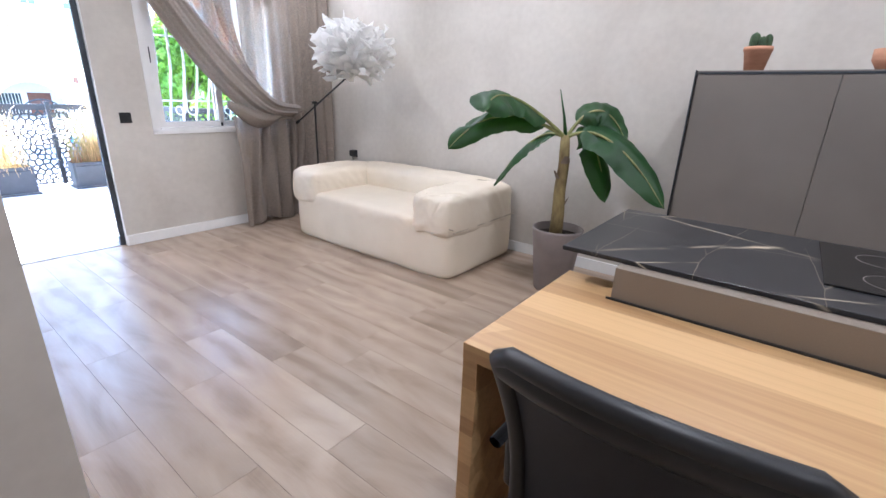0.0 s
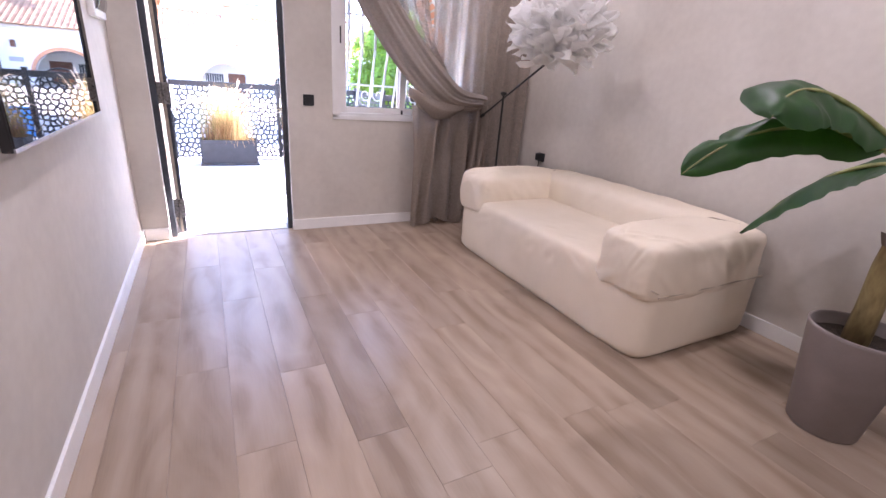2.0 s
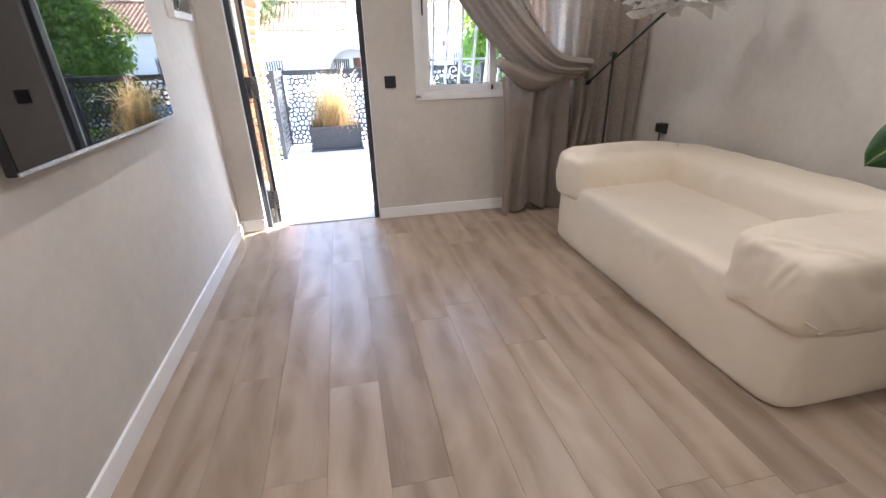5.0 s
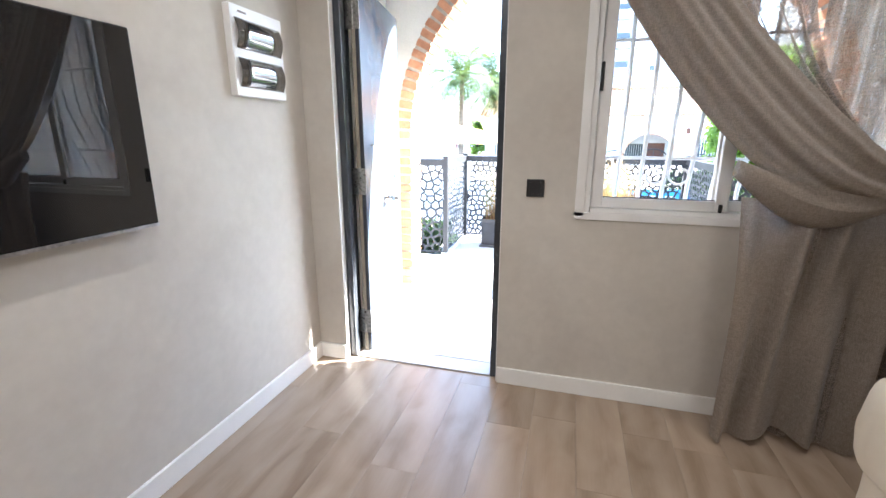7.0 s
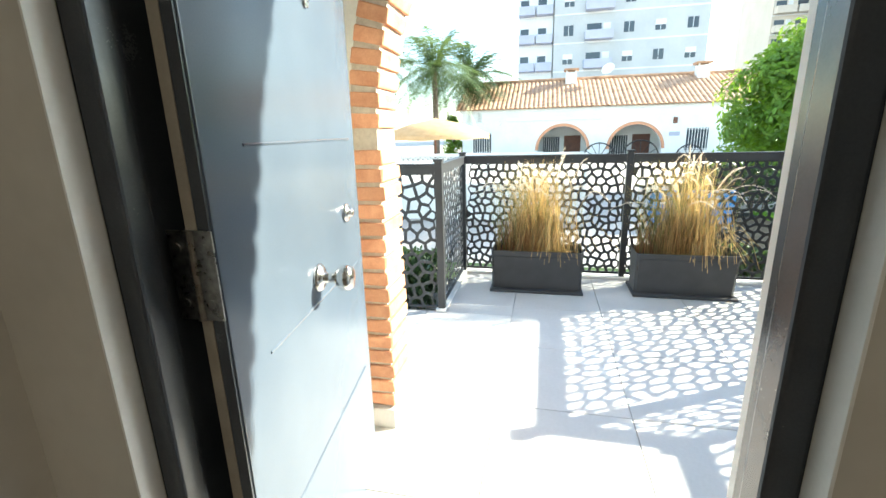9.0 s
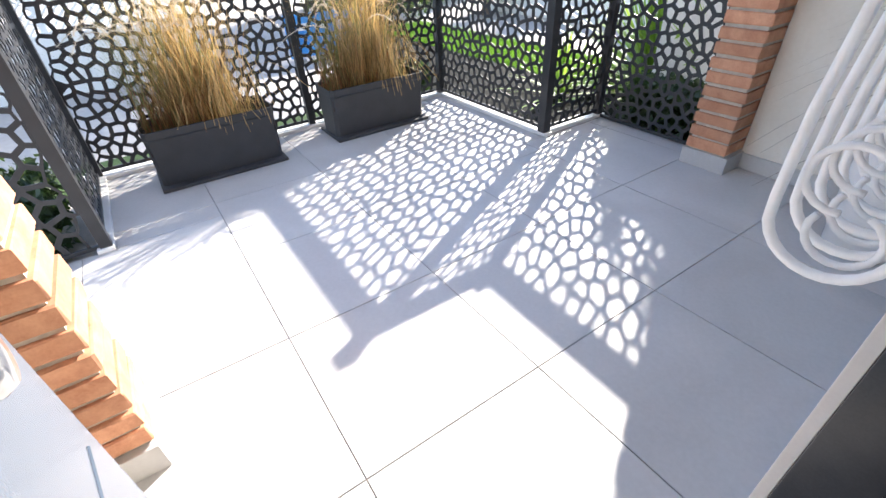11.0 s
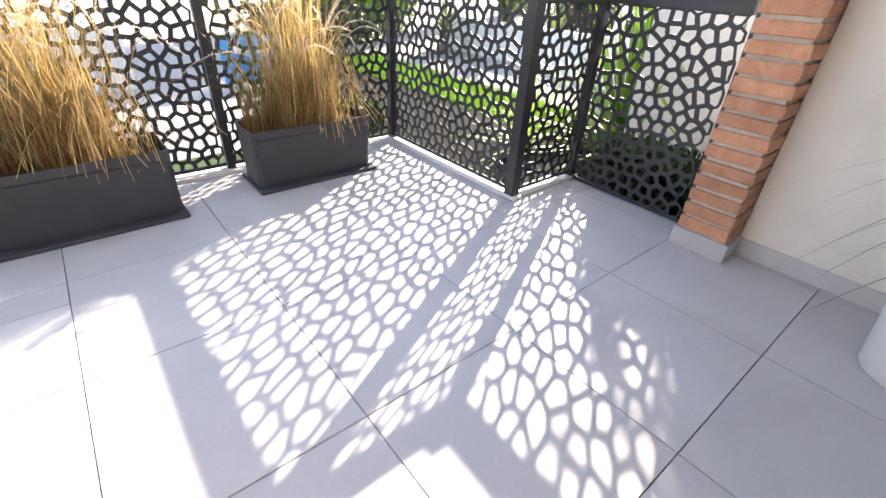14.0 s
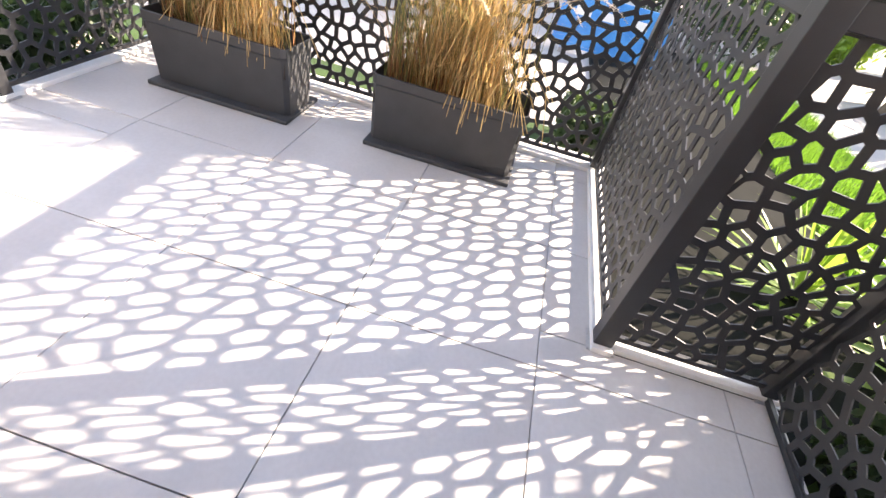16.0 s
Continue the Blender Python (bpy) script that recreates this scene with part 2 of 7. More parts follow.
def linen(name, col, see):
    """Loose linen weave with slubs; light shines through it."""
    m, n, l, b = nodes_of(name)
    co = n.new("ShaderNodeTexCoord")
    tot = None
    for st in ((1, 700, 60), (1, 60, 700)):
        mp = n.new("ShaderNodeMapping")
        mp.inputs["Scale"].default_value = st
        l.new(co.outputs["Object"], mp.inputs["Vector"])
        t = n.new("ShaderNodeTexNoise")
        t.inputs["Scale"].default_value, t.inputs["Detail"].default_value = 1.0, 3
        l.new(mp.outputs["Vector"], t.inputs["Vector"])
        if tot is None:
            tot = t.outputs["Fac"]
        else:
            a = n.new("ShaderNodeMath")
            a.operation = "ADD"
            l.new(tot, a.inputs[0])
            l.new(t.outputs["Fac"], a.inputs[1])
            tot = a.outputs[0]
    ramp = n.new("ShaderNodeValToRGB")
    ramp.color_ramp.elements[0].position, ramp.color_ramp.elements[0].color = 0.40, (*[c * 0.72 for c in col], 1)
    ramp.color_ramp.elements[1].position, ramp.color_ramp.elements[1].color = 0.62, (*[min(1, c * 1.15) for c in col], 1)
    half = n.new("ShaderNodeMath")
    half.operation = "MULTIPLY"
    half.inputs[1].default_value = 0.5
    l.new(tot, half.inputs[0])
    l.new(half.outputs[0], ramp.inputs["Fac"])
    l.new(ramp.outputs["Color"], b.inputs["Base Color"])
    b.inputs["Roughness"].default_value = 0.9
    b.inputs["Sheen Weight"].default_value = 0.2
    bp = n.new("ShaderNodeBump")
    bp.inputs["Strength"].default_value, bp.inputs["Distance"].default_value = 0.3, 0.002
    l.new(half.outputs[0], bp.inputs["Height"])
    l.new(bp.outputs["Normal"], b.inputs["Normal"])
    tr = n.new("ShaderNodeBsdfTranslucent")
    l.new(ramp.outputs["Color"], tr.inputs["Color"])
    mx = n.new("ShaderNodeMixShader")
    mx.inputs["Fac"].default_value = 0.45
    l.new(b.outputs["BSDF"], mx.inputs[1])
    l.new(tr.outputs["BSDF"], mx.inputs[2])
    gap = n.new("ShaderNodeBsdfTransparent")
    gr = n.new("ShaderNodeMapRange")
    gr.inputs["From Min"].default_value, gr.inputs["From Max"].default_value = 0.40, 0.56
    gr.inputs["To Min"].default_value, gr.inputs["To Max"].default_value = see, 0.0
    l.new(half.outputs[0], gr.inputs["Value"])
    mx2 = n.new("ShaderNodeMixShader")
    l.new(gr.outputs["Result"], mx2.inputs["Fac"])
    l.new(mx.outputs["Shader"], mx2.inputs[1])
    l.new(gap.outputs["BSDF"], mx2.inputs[2])
    l.new(mx2.outputs["Shader"], n["Material Output"].inputs["Surface"])
    return m


def clear_glass(name):
    m, n, l, b = nodes_of(name)
    b.inputs["Base Color"].default_value = (1, 1, 1, 1)
    b.inputs["Roughness"].default_value = 0.0
    b.inputs["IOR"].default_value = 1.08
    b.inputs["Transmission Weight"].default_value = 1.0
    return m


def lamp_glow(name, colour, strength):
    m, n, l, b = nodes_of(name)
    b.inputs["Emission Color"].default_value = (*colour, 1)
    b.inputs["Emission Strength"].default_value = strength
    return m


M = {}
M["plaster"] = surface("greige_limewash_plaster", (0.49, 0.451, 0.403), (0.585, 0.546, 0.49), rough=0.75, scale=1.6, fine=22, bump=0.2, distort=0.8, dist=0.003, spec=0.3)
M["ceiling"] = surface("ceiling_paint", (0.62, 0.59, 0.56), (0.68, 0.655, 0.625), rough=0.85, scale=3, fine=80, bump=0.05)
M["white"] = surface("white_satin_paint", (0.74, 0.73, 0.71), (0.82, 0.81, 0.79), rough=0.4, scale=6, fine=150, bump=0.05)
M["pvc"] = surface("white_window_plastic", (0.76, 0.75, 0.73), (0.82, 0.81, 0.8), rough=0.32, scale=10, fine=200, bump=0.02)
M["outwall"] = surface("white_rough_render", (0.66, 0.65, 0.62), (0.8, 0.79, 0.76), rough=0.9, scale=4, fine=90, bump=0.35, dist=0.006)
M["porchwall"] = surface("cream_render", (0.74, 0.69, 0.60), (0.82, 0.78, 0.70), rough=0.85, scale=5, fine=60, bump=0.25)
M["plank"] = plank_wood("oak_laminate")
M["underfloor"] = surface("plank_joint", (0.17, 0.126, 0.09), (0.22, 0.165, 0.12), rough=0.9)
M["tile"] = surface("pale_grey_porcelain", (0.47, 0.46, 0.45), (0.57, 0.56, 0.55), rough=0.5, scale=2.2, fine=70, bump=0.08, per_object=0.03, distort=0.6, dist=0.002)
M["grout"] = surface("grey_grout", (0.2, 0.195, 0.19), (0.28, 0.27, 0.26), rough=0.95, scale=30)
M["brick"] = surface("orange_brick", (0.44, 0.19, 0.105), (0.63, 0.33, 0.20), rough=0.85, scale=16, fine=140, bump=0.5, per_object=0.16, distort=0.5, dist=0.005)
M["mortar"] = surface("pale_mortar", (0.42, 0.36, 0.30), (0.58, 0.52, 0.44), rough=0.95, scale=30, fine=200, bump=0.5)
M["anthracite"] = surface("anthracite_powder_coat", (0.022, 0.023, 0.026), (0.034, 0.036, 0.04), rough=0.42, scale=9, fine=400, bump=0.06, metal=0.0)
M["doorframe"] = surface("anthracite_door_frame", (0.036, 0.041, 0.049), (0.052, 0.058, 0.068), rough=0.24, scale=9, fine=300, bump=0.04)
# grey lacquer whose blue tint stands in for the sky it mirrors
M["leaf"] = surface("sky_tinted_door_lacquer", (0.062, 0.082, 0.112), (0.08, 0.103, 0.135), rough=0.2, scale=3, fine=300, bump=0.03, rough_var=0.05)
M["chrome"] = surface("satin_nickel", (0.55, 0.54, 0.52), (0.68, 0.67, 0.65), rough=0.18, scale=20, metal=1.0, bump=0.02)
M["seal"] = surface("beige_rubber_seal", (0.30, 0.26, 0.21), (0.38, 0.33, 0.27), rough=0.6, scale=20, fine=200, bump=0.1)
M["hinge"] = surface("worn_hinge_steel", (0.22, 0.22, 0.22), (0.4, 0.4, 0.39), rough=0.3, scale=60, metal=1.0, bump=0.1)
M["steel"] = surface("galvanised_steel", (0.4, 0.4, 0.4), (0.6, 0.6, 0.6), rough=0.35, scale=60, metal=1.0, bump=0.1)
M["black"] = surface("black_plastic", (0.012, 0.012, 0.013), (0.02, 0.02, 0.022), rough=0.45, scale=20, fine=300, bump=0.05)
M["blackmetal"] = surface("black_steel", (0.01, 0.01, 0.011), (0.02, 0.02, 0.02), rough=0.4, scale=20, fine=200, bump=0.03)
M["screen"] = surface("tv_glass", (0.008, 0.008, 0.009), (0.011, 0.011, 0.012), rough=0.012, scale=2, bump=0.0, rough_var=0.004, spec=0.9)
M["smoked"] = surface("smoked_mirror_plastic", (0.22, 0.22, 0.22), (0.28, 0.28, 0.28), rough=0.05, scale=4, bump=0.0, rough_var=0.03, metal=0.9)
M["sofa"] = surface("cream_nylon_canvas", (0.71, 0.62, 0.49), (0.76, 0.67, 0.54), rough=0.7, scale=5, fine=260, bump=0.18, dist=0.003)
M["seam"] = surface("stitching_with_crease_shade", (0.42, 0.35, 0.27), (0.48, 0.40, 0.31), rough=0.8, scale=30, fine=300, bump=0.2)
M["linen"] = linen("taupe_linen", (0.38, 0.315, 0.265), 0.6)
M["linen_folded"] = linen("taupe_linen_doubled", (0.36, 0.30, 0.25), 0.0)
M["potgrey"] = surface("mauve_grey_resin", (0.20, 0.165, 0.155), (0.25, 0.21, 0.195), rough=0.5, scale=8, fine=250, bump=0.1)
M["soil"] = surface("dark_soil", (0.02, 0.014, 0.01), (0.06, 0.042, 0.03), rough=1.0, scale=40, fine=160, bump=0.9, dist=0.01)
M["banana"] = leafy("banana_leaf", (0.009, 0.038, 0.010), (0.020, 0.078, 0.018), (0.06, 0.2, 0.015), 0.2, 0.46, 5, 0.1)
M["stem"] = surface("banana_stem", (0.16, 0.15, 0.05), (0.30, 0.33, 0.12), rough=0.55, scale=12, fine=60, bump=0.3, stretch=(1, 1, 0.3))
M["trunk_dry"] = surface("banana_trunk", (0.10, 0.055, 0.025), (0.34, 0.27, 0.11), rough=0.7, scale=9, fine=50, bump=0.5, stretch=(1, 1, 0.35), distort=1.0)
M["paper"] = leafy("crumpled_white_paper", (0.78, 0.77, 0.75), (0.86, 0.85, 0.83), (0.85, 0.84, 0.82), 0.4, 0.8, 4, 0.04)
M["oak"] = desk_oak("desk_oak_veneer")
M["marble"] = black_marble("black_veined_stone")
M["taupe"] = surface("taupe_lacquer", (0.20, 0.165, 0.13), (0.235, 0.195, 0.155), rough=0.5, scale=3, fine=250, bump=0.04)
M["greydoor"] = surface("grey_taupe_lacquer", (0.15, 0.132, 0.115), (0.18, 0.16, 0.14), rough=0.42, scale=3, fine=300, bump=0.03)
M["hob"] = surface("black_hob_glass", (0.006, 0.006, 0.007), (0.009, 0.009, 0.01), rough=0.12, scale=3, bump=0.0)
M["terracotta"] = surface("terracotta", (0.42, 0.20, 0.12), (0.56, 0.30, 0.19), rough=0.85, scale=14, fine=160, bump=0.25, stretch=(1, 1, 2.5))
M["cactus"] = surface("cactus_skin", (0.02, 0.045, 0.018), (0.06, 0.10, 0.04), rough=0.7, scale=30, fine=160, bump=0.6)
M["mesh"] = surface("black_chair_mesh", (0.008, 0.009, 0.014), (0.016, 0.017, 0.024), rough=0.6, scale=20, fine=500, bump=0.3)
M["railwhite"] = surface("white_painted_iron", (0.80, 0.80, 0.79), (0.88, 0.88, 0.87), rough=0.35, scale=25, fine=120, bump=0.25, dist=0.003)
M["planter"] = surface("dark_grey_planter_plastic", (0.032, 0.034, 0.038), (0.05, 0.052, 0.057), rough=0.55, scale=8, fine=250, bump=0.12)
M["straw"] = leafy("dry_grass", (0.42, 0.26, 0.10), (0.74, 0.55, 0.28), (0.8, 0.55, 0.22), 0.45, 0.6, 9, 0.4)
M["green_blade"] = leafy("green_grass_blade", (0.07, 0.085, 0.03), (0.2, 0.2, 0.08), (0.3, 0.32, 0.1), 0.4, 0.55, 9, 0.35)
M["grass_root"] = leafy("brown_grass_root", (0.16, 0.07, 0.03), (0.36, 0.18, 0.08), (0.4, 0.2, 0.08), 0.3, 0.7, 9, 0.35)
M["plume"] = leafy("seed_plume", (0.62, 0.52, 0.4), (0.82, 0.74, 0.62), (0.8, 0.7, 0.55), 0.35, 0.8, 30, 0.1)
M["glass"] = clear_glass("window_glass")
M["downlight"] = lamp_glow("downlight_led", (1.0, 0.95, 0.88), 1.2)
M["roof"] = surface("terracotta_roof_tile", (0.27, 0.135, 0.075), (0.52, 0.32, 0.20), rough=0.85, scale=3, fine=18, bump=0.3, per_island=0.15, dist=0.02)
M["farwhite"] = surface("far_white_render", (0.7, 0.7, 0.69), (0.8, 0.8, 0.79), rough=0.9, scale=0.8, fine=9, bump=0.15, dist=0.03)
M["towergrey"] = surface("tower_grey_render", (0.40, 0.41, 0.42), (0.47, 0.48, 0.49), rough=0.9, scale=0.3, fine=3, bump=0.1, dist=0.03)
M["towerwhite"] = surface("tower_white_render", (0.62, 0.63, 0.64), (0.7, 0.71, 0.72), rough=0.9, scale=0.3, fine=3, bump=0.1, dist=0.03)
M["towerlilac"] = surface("balcony_lilac_render", (0.36, 0.37, 0.46), (0.43, 0.44, 0.53), rough=0.9, scale=0.3, fine=3, bump=0.1, dist=0.03)
M["towersand"] = surface("sand_render", (0.50, 0.44, 0.37), (0.6, 0.54, 0.46), rough=0.9, scale=0.3, fine=3, bump=0.1, dist=0.03)
M["darkpane"] = surface("dark_window_pane", (0.03, 0.04, 0.055), (0.06, 0.075, 0.09), rough=0.1, scale=0.5, bump=0.0)
M["lawn"] = leafy("lawn_blades", (0.05, 0.13, 0.015), (0.12, 0.27, 0.03), (0.2, 0.42, 0.04), 0.35, 0.6, 3, 0.35)
M["ground"] = surface("sandy_paving_ground", (0.34, 0.31, 0.28), (0.46, 0.43, 0.39), rough=0.95, scale=0.5, fine=14, bump=0.3, dist=0.02)
M["darkbed"] = surface("near_black_bed", (0.008, 0.009, 0.008), (0.016, 0.017, 0.015), rough=0.95, spec=0.08, scale=5, fine=120, bump=0.4, dist=0.004)
M["turf"] = surface("turf_soil", (0.02, 0.05, 0.01), (0.05, 0.1, 0.02), rough=1.0, scale=4, fine=60, bump=0.7, dist=0.03)
M["treeleaf"] = leafy("tree_leaf", (0.03, 0.09, 0.010), (0.16, 0.28, 0.035), (0.34, 0.52, 0.05), 0.42, 0.45, 2, 0.35)
M["bark"] = surface("grey_brown_bark", (0.10, 0.075, 0.055), (0.22, 0.17, 0.13), rough=0.95, scale=8, fine=50, bump=0.8, dist=0.02, stretch=(1, 1, 0.5))
M["palmleaf"] = leafy("palm_leaf", (0.035, 0.07, 0.02), (0.10, 0.15, 0.05), (0.2, 0.28, 0.08), 0.3, 0.5, 2, 0.3)
M["palmdark"] = leafy("dark_palm_leaf", (0.015, 0.04, 0.015), (0.045, 0.085, 0.03), (0.08, 0.14, 0.03), 0.25, 0.5, 2, 0.3)
M["agave"] = leafy("sword_leaf", (0.10, 0.22, 0.02), (0.24, 0.38, 0.05), (0.4, 0.6, 0.08), 0.35, 0.45, 5, 0.25)
M["parasol"] = leafy("beige_parasol_cloth", (0.5, 0.33, 0.17), (0.62, 0.43, 0.25), (0.6, 0.38, 0.18), 0.35, 0.8, 6, 0.04)
M["blue"] = surface("blue_plastic_sheet", (0.02, 0.2, 0.55), (0.05, 0.32, 0.7), rough=0.35, scale=6, fine=60, bump=0.15)
M["browndoor"] = surface("brown_house_door", (0.10, 0.035, 0.02), (0.17, 0.065, 0.035), rough=0.6, scale=4, fine=40, bump=0.2)


# ---- building blocks ----
def mesh_of(name, bm, material, smooth=False):
    me = bpy.data.meshes.new(name)
    bm.to_mesh(me)
    bm.free()
    me.materials.append(material)
    if smooth:
        for p in me.polygons:
            p.use_smooth = True
    return me


def part(name, bm, material, parent, label="", smooth=False, m=None):
    ob = new(name, mesh_of(name, bm, material, smooth))
    if parent is not None:
        ob.parent = parent
    if m is not None:
        ob.matrix_basis = m
    return tagged(ob, label=label)


def thing(name, label, category, group="", m=None, kind=""):
    ob = new(name)
    ob.empty_display_size = 0.1
    if m is not None:
        ob.matrix_basis = m
    return tagged(ob, label, category, group, kind)


def solid(name, bm, material, label, category, kind="", group="", smooth=False, m=None):
    ob = new(name, mesh_of(name, bm, material, smooth))
    if m is not None:
        ob.matrix_basis = m
    return tagged(ob, label, category, group, kind)


def box(x0, x1, y0, y1, z0, z1, bm=None, bevel=0.0, seg=2):
    own = bmesh.new()
    r = bmesh.ops.create_cube(own, size=1.0)
    bmesh.ops.transform(own, matrix=Matrix.Translation(((x0 + x1) / 2, (y0 + y1) / 2, (z0 + z1) / 2)) @ Matrix.Diagonal((abs(x1 - x0), abs(y1 - y0), abs(z1 - z0), 1)), verts=r["verts"])
    if bevel:
        bmesh.ops.bevel(own, geom=own.edges[:], offset=bevel, segments=seg, affect="EDGES", profile=0.6)
    if bm is None:
        return own
    return weld(bm, own)


def weld(bm, other):
    """Adds other to bm."""
    me = bpy.data.meshes.new("tmp")
    other.to_mesh(me)
    other.free()
    bm.from_mesh(me)
    bpy.data.meshes.remove(me)
    return bm


def rod(p0, p1, r0, r1=None, sides=12, bm=None):
    own = bmesh.new()
    a, b = Vector(p0), Vector(p1)
    r1 = r0 if r1 is None else r1
    bmesh.ops.create_cone(own, cap_ends=True, segments=sides, radius1=r0, radius2=r1, depth=(b - a).length)
    turn = (b - a).to_track_quat("Z", "Y").to_matrix().to_4x4()
    bmesh.ops.transform(own, matrix=Matrix.Translation((a + b) / 2) @ turn, verts=own.verts[:])
    return own if bm is None else weld(bm, own)


def tube(points, r, sides=8, bm=None, closed=False, taper=None):
    """A round bar along points."""
    own = bmesh.new()
    pts = [Vector(p) for p in points]
    n = len(pts)
    rings = []
    up = Vector((0.31, 0.17, 0.93))
    for i, p in enumerate(pts):
        if closed:
            d = (pts[(i + 1) % n] - pts[i - 1]).normalized()
        else:
            d = (pts[min(i + 1, n - 1)] - pts[max(i - 1, 0)]).normalized()
        s = d.cross(up)
        if s.length < 0.05:
            s = d.cross(Vector((1, 0, 0)))
        s.normalize()
        u = s.cross(d)
        up = u
        rr = r if taper is None else r * (1 + (taper - 1) * i / (n - 1))
        rings.append([own.verts.new(p + (s * math.cos(a) + u * math.sin(a)) * rr) for a in [2 * math.pi * k / sides for k in range(sides)]])
    for i in range(n if closed else n - 1):
        a, b = rings[i], rings[(i + 1) % n]
        for k in range(sides):
            own.faces.new((a[k], a[(k + 1) % sides], b[(k + 1) % sides], b[k]))
    if not closed:
        own.faces.new(rings[0][::-1])
        own.faces.new(rings[-1])
    return own if bm is None else weld(bm, own)


def lathe(profile, sides=40, bm=None, centre=(0, 0, 0)):
    """Turned body from (radius, height) pairs; ends at radius 0 close."""
    own = bmesh.new()
    rings = []
    for r, z in profile:
        if r < 1e-6:
            rings.append([own.verts.new((centre[0], centre[1], centre[2] + z))])
        else:
            rings.append([own.verts.new((centre[0] + r * math.cos(2 * math.pi * k / sides), centre[1] + r * math.sin(2 * math.pi * k / sides), centre[2] + z)) for k in range(sides)])
    for a, b in zip(rings, rings[1:]):
        for k in range(sides):
            k2 = (k + 1) % sides
            if len(a) == 1 and len(b) > 1:
                own.faces.new((a[0], b[k2], b[k]))
            elif len(b) == 1 and len(a) > 1:
                own.faces.new((a[k], a[k2], b[0]))
            elif len(a) > 1:
                own.faces.new((a[k], a[k2], b[k2], b[k]))
    return own if bm is None else weld(bm, own)


def sheet(fn, nu, nv, bm=None):
    """A grid of fn(u, v) -> point for u, v in 0..1."""
    own = bmesh.new()
    g = [[own.verts.new(fn(i / nu, j / nv)) for j in range(nv + 1)] for i in range(nu + 1)]
    for i in range(nu):
        for j in range(nv):
            own.faces.new((g[i][j], g[i + 1][j], g[i + 1][j + 1], g[i][j + 1]))
    return own if bm is None else weld(bm, own)


def thicken(ob, t):
    s = ob.modifiers.new("thickness", "SOLIDIFY")
    s.thickness = t
    s.offset = 0
    return ob


def puff(sx, sy, sz, k=7.0, n=18, bulge=(0, 0, 0), wrinkle=0.0, seed=0.0, folds=0.0, creases=()):
    """A stuffed block: rounded, blown up in the middle of its faces, finely creased."""
    bm = bmesh.new()
    bmesh.ops.create_cube(bm, size=2.0)
    bmesh.ops.subdivide_edges(bm, edges=bm.edges[:], cuts=n, use_grid_fill=True)
    for v in bm.verts:
        p = v.co.copy()
        big = max(abs(p.x), abs(p.y), abs(p.z))
        norm = (abs(p.x) ** k + abs(p.y) ** k + abs(p.z) ** k) ** (1 / k)
        q = p * (big / norm)
        cx, cy, cz = 1 - q.x * q.x, 1 - q.y * q.y, 1 - q.z * q.z
        f = Vector((q.x * (1 + bulge[0] * max(0, cy) * max(0, cz)), q.y * (1 + bulge[1] * max(0, cx) * max(0, cz)), q.z * (1 + bulge[2] * max(0, cx) * max(0, cy))))
        w = Vector((f.x * sx / 2, f.y * sy / 2, f.z * sz / 2))
        d = p.normalized()
        amt = wrinkle * (noise.noise(Vector((w.x * 7 + seed, w.y * 7, w.z * 7))) + 0.5 * noise.noise(Vector((w.x * 17 + seed, w.y * 17, w.z * 17))))
        if folds:
            near = max(abs(q.x), abs(q.y), abs(q.z))
            amt += folds * noise.ridged_multi_fractal(Vector((w.x * 5 + seed, w.y * 5 + w.z * 3, w.z * 2)), 1.0, 2.0, 3, 1.0, 2.0) * 0.4 * near ** 6
        for c, ax, wid, ln, dep in creases:
            r = w - Vector(c)
            al = r.dot(Vector(ax).normalized())
            pe = (r - Vector(ax).normalized() * al).length
            amt += dep * (0.6 * math.exp(-((pe - 1.6 * wid) / wid) ** 2) - math.exp(-(pe / wid) ** 2)) * math.exp(-(al / ln) ** 2)
        v.co = w + d * amt
    return bm


def chamfer_slab(lx, ly, t, c):
    """A piece centred on its top face's middle, top at z 0, with a small chamfer."""
    bm = bmesh.new()
    lay = []
    for z, i in ((-t, 0), (-c, 0), (0, c)):
        lay.append([bm.verts.new((sx * (lx / 2 - i), sy * (ly / 2 - i), z)) for sx, sy in ((-1, -1), (1, -1), (1, 1), (-1, 1))])
    for a, b in zip(lay, lay[1:]):
        for k in range(4):
            bm.faces.new((a[k], a[(k + 1) % 4], b[(k + 1) % 4], b[k]))
    bm.faces.new(lay[-1])
    return bm


# ---- the plan ----
XW, XO = -4.48, -4.67          # inner and outer face of the front wall
YT, YR = 0.12, 3.40            # wall with the television, wall with the sofa
XE, YB = 2.6, -1.3             # back of the open room, hall behind the first steps
ZC = 2.74
XEND = -1.25                   # where the television wall ends
DY0, DY1, DZ = 0.293, 1.183, 2.10
WY0, WY1, WZ0, WZ1 = 1.536, 2.84, 0.926, 2.18

# front wall with door and window openings
bm = bmesh.new()
for b in ((-0.9, DY0, 0, 3.3), (DY0, DY1, DZ, 3.3), (DY1, WY0, 0, 3.3), (WY0, WY1, 0, WZ0), (WY0, WY1, WZ1, 3.3), (WY1, 4.2, 0, 3.3)):
    box(XO, XW, b[0], b[1], b[2], b[3], bm)
bmesh.ops.remove_doubles(bm, verts=bm.verts[:], dist=1e-5)
solid("wall_front", bm, M["plaster"], "greige limewashed wall with door and window openings", "wall", "structure")
solid("wall_sofa", box(XW, XE + 0.15, YR, YR + 0.2, 0, ZC), M["plaster"], "greige limewashed plaster wall behind the sofa", "wall", "structure")
